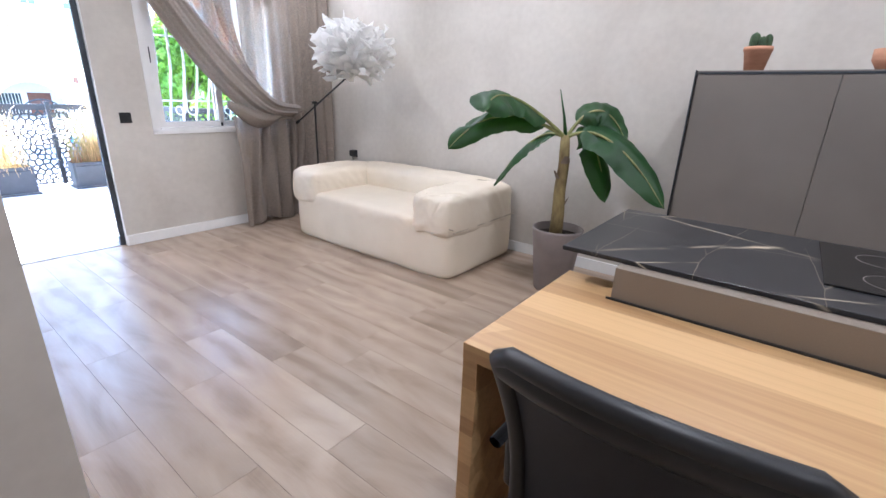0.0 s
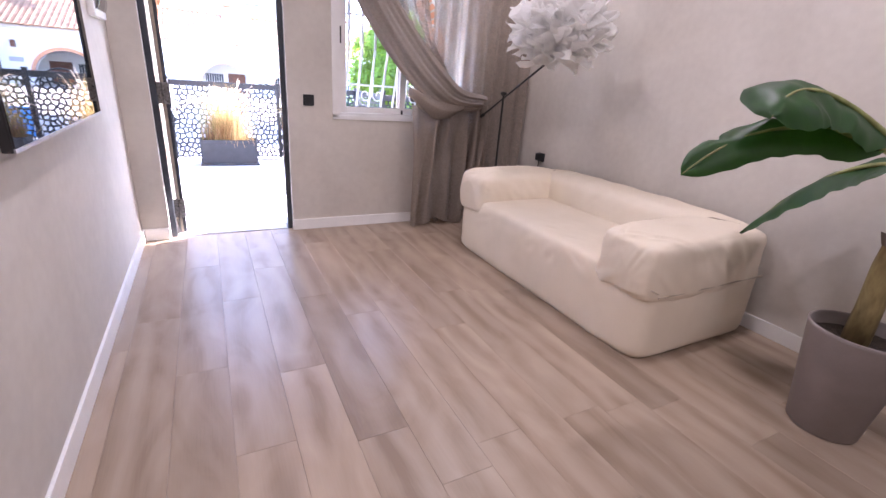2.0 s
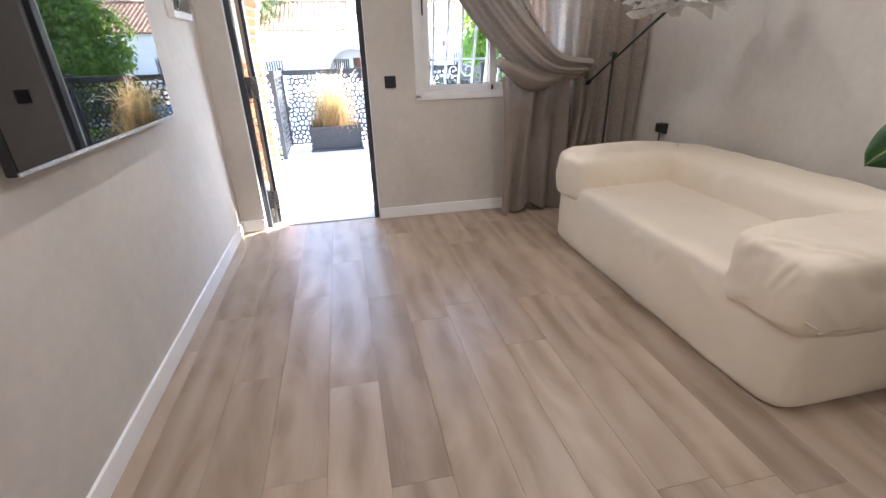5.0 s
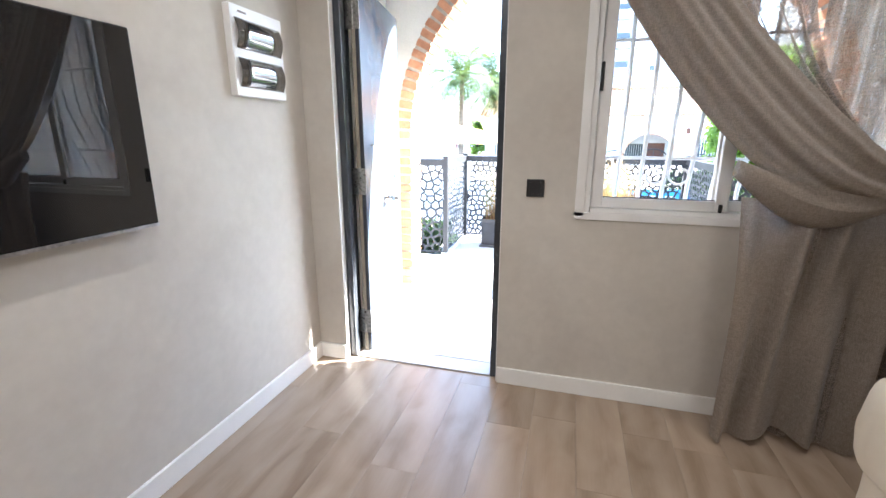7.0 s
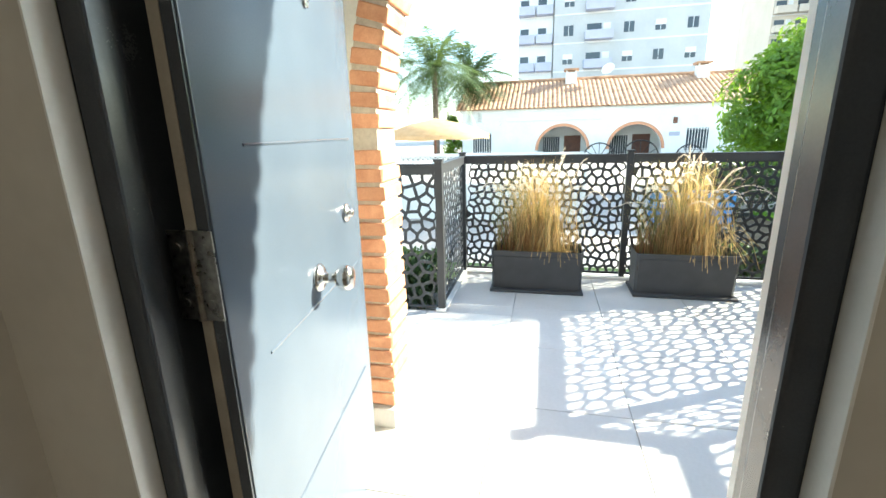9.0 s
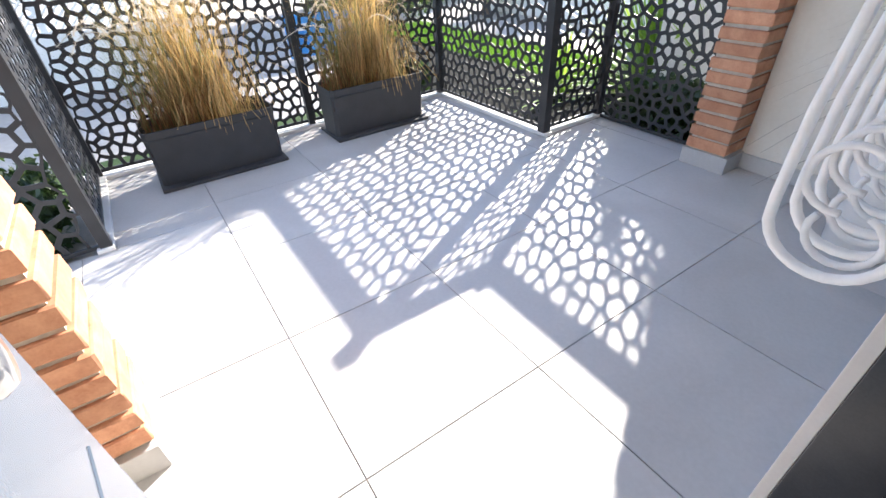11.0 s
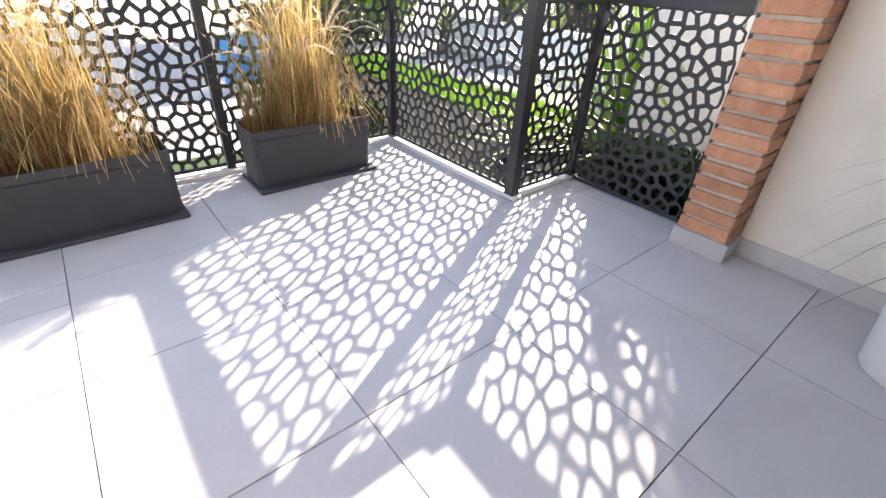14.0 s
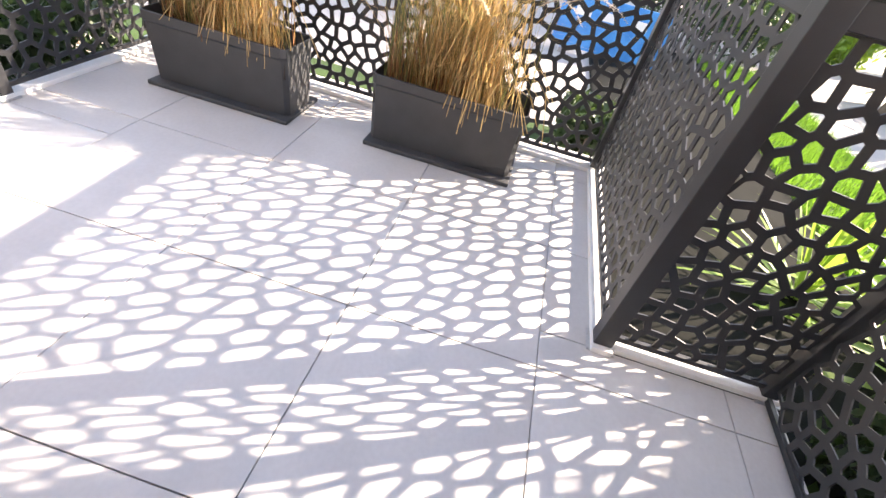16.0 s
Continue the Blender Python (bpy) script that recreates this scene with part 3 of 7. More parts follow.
solid("wall_television", box(XW, XEND, YT - 0.16, YT, 0, ZC), M["plaster"], "greige limewashed plaster wall holding the television", "wall", "structure")
solid("wall_hall", box(XEND - 0.15, XEND, YB, YT - 0.16, 0, ZC), M["plaster"], "plain greige plaster wall of the hall", "wall", "structure")
solid("wall_hall_back", box(XEND, XE, YB - 0.15, YB, 0, ZC), M["plaster"], "plain greige plaster wall closing the hall", "wall", "structure")
solid("wall_back", box(XE, XE + 0.15, YB, YR, 0, ZC), M["plaster"], "plain greige plaster wall closing the room", "wall", "structure")
solid("ceiling", box(XW, XE, YB, YR, ZC, ZC + 0.12), M["ceiling"], "matt off-white ceiling", "ceiling", "structure")
solid("roof_slab", box(XO - 0.0, XE + 0.4, YB - 0.4, YR + 0.8, 3.3, 3.45), M["outwall"], "plain flat roof slab of the house", "roof", "structure")

# skirting boards
def skirting(name, x0, x1, y0, y1):
    b = box(x0, x1, y0, y1, 0.0, 0.09, None, 0.004)
    solid(name, b, M["white"], "white painted skirting board along the wall", "skirting", "structure")


skirting("baseboard_sofa", XW + 0.014, XE, YR - 0.014, YR)
skirting("baseboard_television", XW, XEND, YT, YT + 0.014)
skirting("baseboard_front_small", XW, XW + 0.014, YT + 0.014, DY0 - 0.002)
skirting("baseboard_front", XW, XW + 0.014, DY1 + 0.002, YR - 0.014)

# ceiling downlights: the first is real, the others are added to brighten the room
spots = [(-3.85, 2.7), (-3.1, 0.9), (-2.0, 2.7), (-2.0, 0.9), (-0.2, 2.4), (-0.2, 0.6), (1.5, 2.3), (1.5, 0.4)]
for x, y in spots:
    dl = thing("downlight", "small round recessed ceiling downlight with white trim ring, from a mostly added set", "downlight", "ceiling downlights", pose(x, y, ZC))
    part("trim_ring", lathe([(0.030, -0.001), (0.045, -0.001), (0.045, -0.006), (0.032, -0.010), (0.030, -0.004)], 32), M["white"], dl, smooth=True)
    part("lens", lathe([(0, -0.003), (0.0305, -0.003)], 32), M["downlight"], dl, "pale glowing lens")
    # very wide beam, added as fill for the upper walls too
    sp = bpy.data.lights.new("fill_beam", "SPOT")
    sp.energy, sp.spot_size, sp.spot_blend, sp.shadow_soft_size, sp.color = SPOT_WATTS, radians(172), 0.6, 0.045, (1.0, 0.96, 0.92)
    so = new("fill_beam", sp)
    so.matrix_world = look((x, y, ZC - 0.02), (x, y, 0), 0)

# ---- front door ----
door = thing("door_1", "anthracite steel front door standing open outwards", "door", kind="structure")
fx0, fx1 = XO + 0.03, XW - 0.04
for y0, y1 in ((DY0 + 0.001, DY0 + 0.06), (DY1 - 0.06, DY1 - 0.001)):
    s = 1 if y0 < 0.6 else -1
    wall_y = y0 if s > 0 else y1
    b = box(fx1 - 0.045, fx1, min(wall_y, wall_y + s * 0.04), max(wall_y, wall_y + s * 0.04), 0, DZ - 0.04, None, 0.005)
    if s > 0:
        box(fx0, fx1 - 0.045, wall_y, wall_y + 0.022, 0, DZ - 0.04, b, 0.002)
    else:
        box(XO + 0.014, fx1 - 0.045, wall_y - 0.004, wall_y, 0, DZ - 0.04, b, 0.002)
        part("reveal", box(XO - 0.0045, XO + 0.0135, wall_y - 0.003, wall_y + 0.0005, 0.001, DZ - 0.04, None, 0.001), M["white"], door, "white painted outer reveal")
    box(fx1 - 0.053, fx1 - 0.0455, min(wall_y + s * 0.024, wall_y + s * 0.034), max(wall_y + s * 0.024, wall_y + s * 0.034), 0, DZ - 0.04, b, 0.002)
    part("jamb", b, M["doorframe"], door)
part("head", box(fx0, fx1, DY0 + 0.001, DY1 - 0.001, DZ - 0.04, DZ - 0.001, None, 0.004), M["doorframe"], door)
part("threshold", box(fx0 - 0.01, fx1, DY0 + 0.045, DY1 - 0.045, 0.0, 0.008, None, 0.002), M["tile"], door, "pale threshold strip")
LX, LY, LANG = -4.603, 0.398, 180 + 8.2
leaf_at = pose(LX, LY, 0, 0, 0, LANG)
b = box(0.0, 0.815, 0.0, 0.045, 0.012, DZ - 0.05, None, 0.003)
leaf = part("door_leaf", b, M["leaf"], door, "smooth grey lacquered steel leaf with thin grooves, tinted blue for reflected sky", m=leaf_at)
part("leaf_edge", box(-0.006, 0.0, 0.003, 0.022, 0.012, DZ - 0.05, None, 0.001), M["doorframe"], leaf, "black edge strip")
part("edge_seal", box(-0.006, 0.0, 0.023, 0.041, 0.012, DZ - 0.05, None, 0.001), M["seal"], leaf, "beige edge seal")
# pressed grooves: the face towards the path has local y 0
for (u0, z0, u1, z1) in ((0.12, 1.235, 0.75, 1.235), (0.12, 0.84, 0.75, 0.84), (0.12, 0.45, 0.75, 0.45), (0.12, 1.63, 0.75, 1.63)):
    part("groove", tube([(u0, 0.0005, z0), ((u0 + u1) / 2, 0.0005, (z0 + z1) / 2), (u1, 0.0005, z1)], 0.0035, 6), M["leaf"], leaf, "thin pressed line")
knob_u = 0.40
b = lathe([(0, 0.0), (0.036, 0.0), (0.036, 0.006), (0.030, 0.012), (0.013, 0.016), (0.012, 0.042), (0.024, 0.050), (0.032, 0.062), (0.032, 0.078), (0.026, 0.088), (0, 0.091)], 32)
part("knob", b, M["chrome"], leaf, "round satin nickel door knob", True, pose(knob_u, 0.0, 0.90, 90, 0, 0))
b = lathe([(0, 0.0), (0.027, 0.0), (0.027, 0.008), (0.020, 0.013), (0.012, 0.014), (0.012, 0.024), (0.008, 0.026), (0, 0.026)], 28)
part("lock_rosette", b, M["chrome"], leaf, "satin nickel lock rosette", True, pose(0.66, 0.0, 1.02, 90, 0, 0))
b = lathe([(0, 0.0), (0.013, 0.0), (0.013, 0.006), (0.006, 0.008), (0, 0.004)], 20)
part("peephole", b, M["chrome"], leaf, "small brass-ringed peephole", True, pose(0.485, 0.0, 1.55, 90, 0, 0))
for z in (0.205, 1.04, 1.89):
    b = rod((0, 0, z - 0.073), (0, 0, z + 0.073), 0.008, bm=None, sides=14)
    box(-0.001, 0.002, 0.006, 0.040, z - 0.073, z + 0.073, b, 0.0008)
    box(-0.001, 0.002, -0.040, -0.006, z - 0.073, z + 0.073, b, 0.0008)
    for dz in (-0.045, 0.045):
        rod((0.002, 0.024, z + dz), (0.005, 0.024, z + dz), 0.0075, sides=10, bm=b)
        rod((0.002, -0.024, z + dz), (0.005, -0.024, z + dz), 0.0075, sides=10, bm=b)
    for dz in (-0.03, 0.0, 0.03):
        rod((0, 0, z + dz - 0.0015), (0, 0, z + dz + 0.0015), 0.0088, sides=14, bm=b)
    part("hinge", b, M["hinge"], door, "steel butt hinge with screws", m=pose(LX + 0.014, LY - 0.032, 0, 0, 0, 0))
# thin linings, whiter than the wall plaster, over both inner reveals
part("inner_reveal", box(fx1 + 0.0005, XW + 0.001, DY0 - 0.001, DY0 + 0.003, 0.001, DZ - 0.002, None, 0.001), M["white"], door, "thin white lining on the inner reveal")
part("inner_reveal", box(fx1 + 0.0005, XW + 0.001, DY1 - 0.003, DY1 + 0.001, 0.001, DZ - 0.002, None, 0.001), M["white"], door, "thin white lining on the inner reveal")
sk = part("strike_plate", box(XO + 0.055, XO + 0.083, DY1 - 0.009, DY1 - 0.0045, 1.055, 1.135, None, 0.0015), M["steel"], door, "steel strike plate on the jamb")
part("latch_hole", box(XO + 0.061, XO + 0.076, DY1 - 0.0098, DY1 - 0.0085, 1.07, 1.11, None, 0.002), M["black"], sk, "dark latch hole")
part("bolt_slot", box(XO + 0.058, XO + 0.08, DY1 - 0.0075, DY1 - 0.0045, 0.955, 1.045, None, 0.001), M["black"], door, "dark slot for the bolt")

# ---- window ----
win = thing("window_1", "white sliding window with two sashes", "window", kind="structure")
b = bmesh.new()
for y0, y1, z0, z1 in ((WY0, WY0 + 0.055, WZ0, WZ1), (WY1 - 0.055, WY1, WZ0, WZ1), (WY0 + 0.055, WY1 - 0.055, WZ0, WZ0 + 0.04), (WY0 + 0.055, WY1 - 0.055, WZ1 - 0.05, WZ1)):
    box(XW - 0.11, XW - 0.004, y0 + 0.001, y1 - 0.001, z0 + 0.001, z1 - 0.001, b, 0.003)
# flat cover trim on the room side
for y0, y1, z0, z1 in ((WY0 - 0.012, WY0 + 0.03, WZ0, WZ1), (WY1 - 0.03, WY1 + 0.012, WZ0, WZ1), (WY0 - 0.012, WY1 + 0.012, WZ0 - 0.014, WZ0 + 0.02)):
    box(XW - 0.003, XW + 0.010, y0, y1, z0, z1, b, 0.002)
part("window_frame", b, M["pvc"], win)


def sash(y0, y1, xf, wide):
    b = bmesh.new()
    z0, z1 = WZ0 + 0.041, WZ1 - 0.051
    for a in ((y0, y0 + wide, z0, z1), (y1 - wide, y1, z0, z1), (y0 + wide, y1 - wide, z0, z0 + 0.045), (y0 + wide, y1 - wide, z1 - 0.045, z1)):
        box(xf - 0.03, xf, a[0], a[1], a[2], a[3], b, 0.003)
    s = part("sash", b, M["pvc"], win)
    g = part("pane", box(xf - 0.018, xf - 0.014, y0 + wide - 0.004, y1 - wide + 0.004, z0 + 0.041, z1 - 0.041), M["glass"], s)
    g.visible_shadow = False
    b = box(xf - 0.02, xf - 0.012, y0 + wide - 0.002, y1 - wide + 0.002, z0 + 0.043, z0 + 0.049, None)
    part("gasket", b, M["black"], s, "black rubber gasket")
    return s


s1 = sash(WY0 + 0.056, 2.16, XW - 0.03, 0.052)
sash(2.10, WY1 - 0.056, XW - 0.066, 0.052)
part("pull", box(XW - 0.0305, XW - 0.022, 1.592, 1.606, 1.48, 1.60, None, 0.003), M["black"], s1, "black recessed pull")
part("latch", box(XW - 0.0305, XW - 0.018, 2.122, 2.136, 0.94, 1.0, None, 0.002), M["black"], s1, "small black latch")

# ---- floor base ----
floor = solid("floor", box(XO + 0.02, XE, YB, YR, -0.06, -0.012), M["underfloor"], "pale oak laminate plank floor", "floor", "structure")

# ---- sofa ----
sofa = thing("sofa", "cream canvas bean-bag sofa with puffed arms and back", "sofa", m=pose(-2.9, 2.87, 0))
part("seat_base", puff(1.86, 0.95, 0.45, 14, 70, (0.01, 0.02, 0.07), 0.0022, 3.0, 0.006, (
    ((-0.25, -0.36, 0.21), (0.5, 1, 0.3), 0.018, 0.09, 0.010), ((0.05, -0.44, 0.15), (0.4, 0.6, 0.9), 0.018, 0.10, 0.012), ((0.24, -0.45, 0.14), (0.4, 0.6, 0.9), 0.02, 0.10, 0.012),
    ((0.50, -0.45, 0.12), (0.9, 0.2, -0.6), 0.022, 0.12, 0.012), ((0.78, -0.42, 0.16), (1, 0.1, 0.25), 0.018, 0.10, 0.010), ((0.90, 0.1, 0.05), (0.1, 1, 0.3), 0.02, 0.14, 0.008), ((-0.6, -0.46, 0.1), (1, 0, 0.35), 0.02, 0.12, 0.006))), M["sofa"], sofa, "puffed seat block resting on the floor", True, pose(0, 0, 0.213))
part("back_cushion", puff(1.84, 0.35, 0.33, 6, 60, (0.0, 0.10, 0.08), 0.004, 11.0, 0.014, (
    ((-0.05, -0.12, 0.12), (0.35, 1, 0.5), 0.02, 0.09, 0.012), ((0.04, -0.13, 0.08), (0.3, 0.8, 1), 0.018, 0.08, 0.012), ((0.15, -0.12, 0.1), (0.4, 0.9, 0.6), 0.018, 0.08, 0.008), ((-0.56, -0.1, 0.0), (0.05, 0.3, 1), 0.012, 0.2, 0.014), ((0.56, -0.1, 0.0), (0.05, 0.3, 1), 0.012, 0.2, 0.014))), M["sofa"], sofa, "rolled back cushion", True, pose(0.0, 0.305, 0.47))
part("armrest", puff(0.37, 0.90, 0.31, 8, 50, (0.09, 0.03, 0.09), 0.004, 23.0, 0.024, (
    ((-0.05, -0.40, 0.13), (1, 0.4, 0.2), 0.014, 0.06, 0.018), ((0.08, -0.42, 0.09), (1, 0.1, -0.4), 0.014, 0.07, 0.018), ((-0.1, -0.44, 0.02), (0.3, 0, 1), 0.012, 0.06, 0.014), ((0.0, -0.43, -0.13), (1, 0, 0.2), 0.014, 0.12, 0.016))), M["sofa"], sofa, "puffed arm roll with gathered end", True, pose(-0.76, -0.03, 0.47))
part("armrest", puff(0.37, 0.90, 0.31, 8, 50, (0.09, 0.03, 0.09), 0.004, 31.0, 0.024, (
    ((0.02, -0.38, 0.14), (1, 0.5, 0.1), 0.014, 0.07, 0.020), ((0.1, -0.34, 0.15), (0.8, 0.8, 0.0), 0.012, 0.06, 0.018), ((-0.09, -0.36, 0.14), (-0.5, 1, 0.0), 0.012, 0.08, 0.016), ((0.07, -0.45, 0.05), (0.4, 0, 1), 0.011, 0.05, 0.014), ((-0.06, -0.43, 0.1), (1, 0.0, 0.5), 0.012, 0.06, 0.018),
    ((-0.1, -0.43, -0.09), (1, 0, 0.6), 0.014, 0.09, 0.020), ((-0.14, -0.42, -0.05), (0.6, 0, 1), 0.012, 0.07, 0.018), ((0.02, -0.44, -0.12), (1, 0, 0.1), 0.012, 0.1, 0.010))), M["sofa"], sofa, "puffed arm roll with gathered end", True, pose(0.75, -0.03, 0.47))
# stitched seams, coloured darker to stand for the shade in the creases
for sx in (-1, 1):
    part("seam", tube([(sx * 0.755 - 0.2, -0.46, 0.40), (sx * 0.755, -0.468, 0.405), (sx * 0.755 + 0.2, -0.462, 0.40)], 0.004, 6), M["seam"], sofa)
    part("seam", tube([(sx * 0.572, 0.13, 0.46), (sx * 0.575, 0.122, 0.53), (sx * 0.60, 0.15, 0.605), (sx * 0.68, 0.25, 0.642), (sx * 0.78, 0.36, 0.625), (sx * 0.86, 0.43, 0.57)], 0.0045, 6), M["seam"], sofa, "mitred corner seam")
    part("seam", tube([(sx * 0.945, -0.44, 0.37), (sx * 0.948, -0.2, 0.372), (sx * 0.948, 0.1, 0.372), (sx * 0.945, 0.42, 0.37)], 0.0045, 6), M["seam"], sofa, "long side seam")
part("seam", tube([(-0.57, 0.124, 0.425), (-0.2, 0.112, 0.44), (0.2, 0.112, 0.44), (0.57, 0.124, 0.425)], 0.005, 6), M["seam"], sofa, "seam with darkened crease between seat and back")

# ---- curtains on a black rod ----
rodx, rodz = -4.375, 2.61
cr = thing("curtain_rod", "slim black metal curtain rod with ball ends", "curtain rod")
part("pole", rod((rodx, 1.22, rodz), (rodx, 3.32, rodz), 0.009), M["blackmetal"], cr)
for y in (1.21, 3.33):
    part("finial", lathe([(0, -0.022), (0.014, -0.018), (0.022, 0), (0.014, 0.018), (0, 0.022)], 18), M["blackmetal"], cr, smooth=True, m=pose(rodx, y, rodz))
for y in (1.25, 2.27, 3.29):
    b = tube([(XW + 0.002, y, rodz - 0.02), (rodx - 0.03, y, rodz - 0.02), (rodx, y, rodz - 0.012)], 0.005, 8)
    box(XW, XW + 0.006, y - 0.014, y + 0.014, rodz - 0.045, rodz + 0.01, b, 0.002)
    part("bracket", b, M["blackmetal"], cr)


def curve_at(keys, s):
    """Smooth interpolation of evenly spaced key values."""
    x = s * (len(keys) - 1)
    i = min(int(x), len(keys) - 2)
    f = x - i
    a = keys[max(i - 1, 0)]
    b, c = keys[i], keys[i + 1]
    d = keys[min(i + 2, len(keys) - 1)]
    return b + 0.5 * f * (c - a + f * (2 * a - 5 * b + 4 * c - d + f * (3 * (b - c) + d - a)))


hem_y, hem_z = (1.24, 1.42, 1.64, 1.90, 2.20, 2.47, 2.78), (2.63, 2.25, 1.86, 1.49, 1.18, 1.03, 1.03)
mid_y, mid_z = (1.78, 1.86, 1.96, 2.10, 2.32, 2.60, 2.80), (2.63, 2.32, 2.02, 1.70, 1.40, 1.16, 1.07)
far_y, far_z = (2.30, 2.30, 2.30, 2.31, 2.40, 2.62, 2.82), (2.63, 2.38, 2.12, 1.84, 1.52, 1.22, 1.10)


def plane_shift(y, z):
    """Moves a point from the wall's plane to the plane in which the cloth hangs."""
    return 0.69 + (y - 0.69) * 0.972, 1.42 + (z - 1.42) * 0.972 if z < 2.5 else z


def swept(u, v):
    k = (1 - u) * (1 - 2 * u)
    m_ = 4 * u * (1 - u)
    e = u * (2 * u - 1)
    y = k * curve_at(hem_y, v) + m_ * curve_at(mid_y, v) + e * curve_at(far_y, v)
    z = k * curve_at(hem_z, v) + m_ * curve_at(mid_z, v) + e * curve_at(far_z, v)
    amp = 0.030 * (1 - v) + 0.035 * v
    x = rodx + amp * math.sin(u * 2 * math.pi * 7 + 1.2 * math.sin(3 * v)) + 0.018 * math.sin(u * 23 + v * 4) * v + 0.06 * v * (1 - u)
    z += 0.02 * math.sin(u * 2 * math.pi * 7) * v
    y, z = plane_shift(y, z)
    return (x, y, z)


def band(u, v):
    """The thick folded edge that carries the sweep."""
    v = 0.02 + 0.98 * v
    y, z = curve_at(hem_y, v), curve_at(hem_z, v)
    w = 0.05 + 0.27 * math.sin(min(1.0, 0.15 + v * 1.1) * math.pi * 0.62) - 0.1 * max(0, v - 0.75) * 4
    y2, z2 = y + w * 0.66 * u, z + w * 0.85 * u * (1 - 0.25 * v)
    x = rodx + 0.045 + 0.05 * v + 0.045 * math.sin(u * math.pi) + 0.014 * math.sin(u * 15 + 2 * v) * (0.3 + v) + 0.006 * math.sin(u * 40 + 9 * v)
    y2, z2 = plane_shift(y2, z2)
    return (x, y2, z2)


def roll(u, v):
    """Loose rolled fold below the sweep, above the tail."""
    y, z = 2.10 + 0.50 * v, 1.17 - 0.16 * math.sin(v * 2.2) + 0.03 * v
    a = u * 2 * math.pi
    r = 0.022 + 0.05 * math.sin(min(1, 0.1 + v) * math.pi * 0.8)
    return (rodx + 0.085 + r * 0.7 * math.cos(a) + 0.01 * math.sin(9 * v), y + r * 0.3 * math.sin(a), z + r * math.sin(a) + 0.008 * math.sin(a * 3 + 5 * v))


def tail(u, v):
    y = 2.17 + 0.50 * u + 0.02 * math.sin(v * 3 + u * 5) - 0.02 * v * (1 - u) + 0.1 * (1 - v) * (0.5 - u) * -0.6
    z = 1.06 - v * (1.055 + 0.03 * math.sin(u * 9)) + 0.03 * v
    x = rodx + 0.05 + 0.045 * math.sin(u * 2 * math.pi * 3.2 + 0.5) * (0.5 + 0.5 * v) + 0.03 * v * (1 - u) * 1.5 + 0.012 * math.sin(u * 31 + v * 6)
    return (x, y, max(z, 0.006))


def hang(u, v):
    y = 2.31 + 1.02 * u + 0.012 * math.sin(v * 5 + u * 12)
    z = 2.63 - v * 2.615
    amp = 0.026 + 0.012 * v
    x = rodx - 0.012 + amp * math.sin(u * 2 * math.pi * 8.5 + 0.8 * math.sin(2.2 * v + u * 3)) + 0.006 * math.sin(u * 60 + v * 3)
    return (x, y, z)


cl = thing("curtain", "taupe linen curtain swept aside and draped over a tieback", "curtain", "window curtains")
b = sheet(swept, 90, 50)
part("swept_panel", b, M["linen"], cl, smooth=True)
part("folded_band", sheet(band, 36, 60), M["linen_folded"], cl, "thick folded sweep of the cloth", smooth=True)
part("loose_fold", sheet(roll, 20, 30), M["linen_folded"], cl, "loose rolled fold", smooth=True)
part("hanging_tail", sheet(tail, 60, 40), M["linen_folded"], cl, smooth=True)
part("hanging_tail", sheet(lambda u, v: (rodx + 0.02 + 0.03 * math.sin(u * 12), 2.76 + 0.19 * u + 0.02 * math.sin(v * 4), 1.08 - 1.0 * v * (0.62 + 0.1 * math.sin(u * 7))), 24, 24), M["linen_folded"], cl, "short folded tail", smooth=True)
part("tieback", tube([(rodx + 0.0, 2.66, 1.02), (rodx + 0.075, 2.74, 1.045), (rodx + 0.06, 2.82, 1.07), (rodx - 0.06, 2.88, 1.09), (XW + 0.003, 2.9, 1.10)], 0.012, 8), M["linen"], cl, "linen tieback band", True)
c2 = thing("curtain", "taupe linen curtain hanging straight in soft folds", "curtain", "window curtains")
part("panel", sheet(hang, 120, 40), M["linen"], c2, smooth=True)

# ---- air conditioner ----
ac = thing("air_conditioner", "white wall-mounted split air conditioner above the door", "air conditioner")
prof = [(0.0, 2.30), (0.13, 2.295), (0.185, 2.315), (0.205, 2.36), (0.208, 2.50), (0.198, 2.56), (0.16, 2.582), (0.0, 2.582)]
b = bmesh.new()
ends = [[b.verts.new((XW + 0.001 + d, y, z)) for d, z in prof] for y in (0.343, 1.143)]
for k in range(len(prof)):
    b.faces.new((ends[0][k], ends[0][(k + 1) % len(prof)], ends[1][(k + 1) % len(prof)], ends[1][k]))
b.faces.new(ends[0])
b.faces.new(ends[1][::-1])
bmesh.ops.recalc_face_normals(b, faces=b.faces[:])
bmesh.ops.bevel(b, geom=b.edges[:], offset=0.006, segments=2, affect="EDGES")
part("housing", b, M["pvc"], ac, smooth=False)
part("front_panel", box(XW + 0.207, XW + 0.213, 0.352, 1.134, 2.375, 2.558, None, 0.003), M["pvc"], ac)
part("louvre", box(XW + 0.188, XW + 0.198, 0.37, 1.03, 2.318, 2.358, None, 0.003), M["white"], ac, "swing louvre", m=pose(0.012, 0, 0))
part("badge", box(XW + 0.2125, XW + 0.2142, 0.72, 0.79, 2.385, 2.392), M["potgrey"], ac, "tiny grey badge")
part("display", box(XW + 0.19, XW + 0.2065, 1.045, 1.12, 2.32, 2.36, None, 0.003), M["white"], ac)
solid("cable_duct", box(XW, XW + 0.065, YT + 0.001, 0.342, 2.315, 2.385, None, 0.005), M["pvc"], "white plastic duct between wall and air conditioner", "duct")

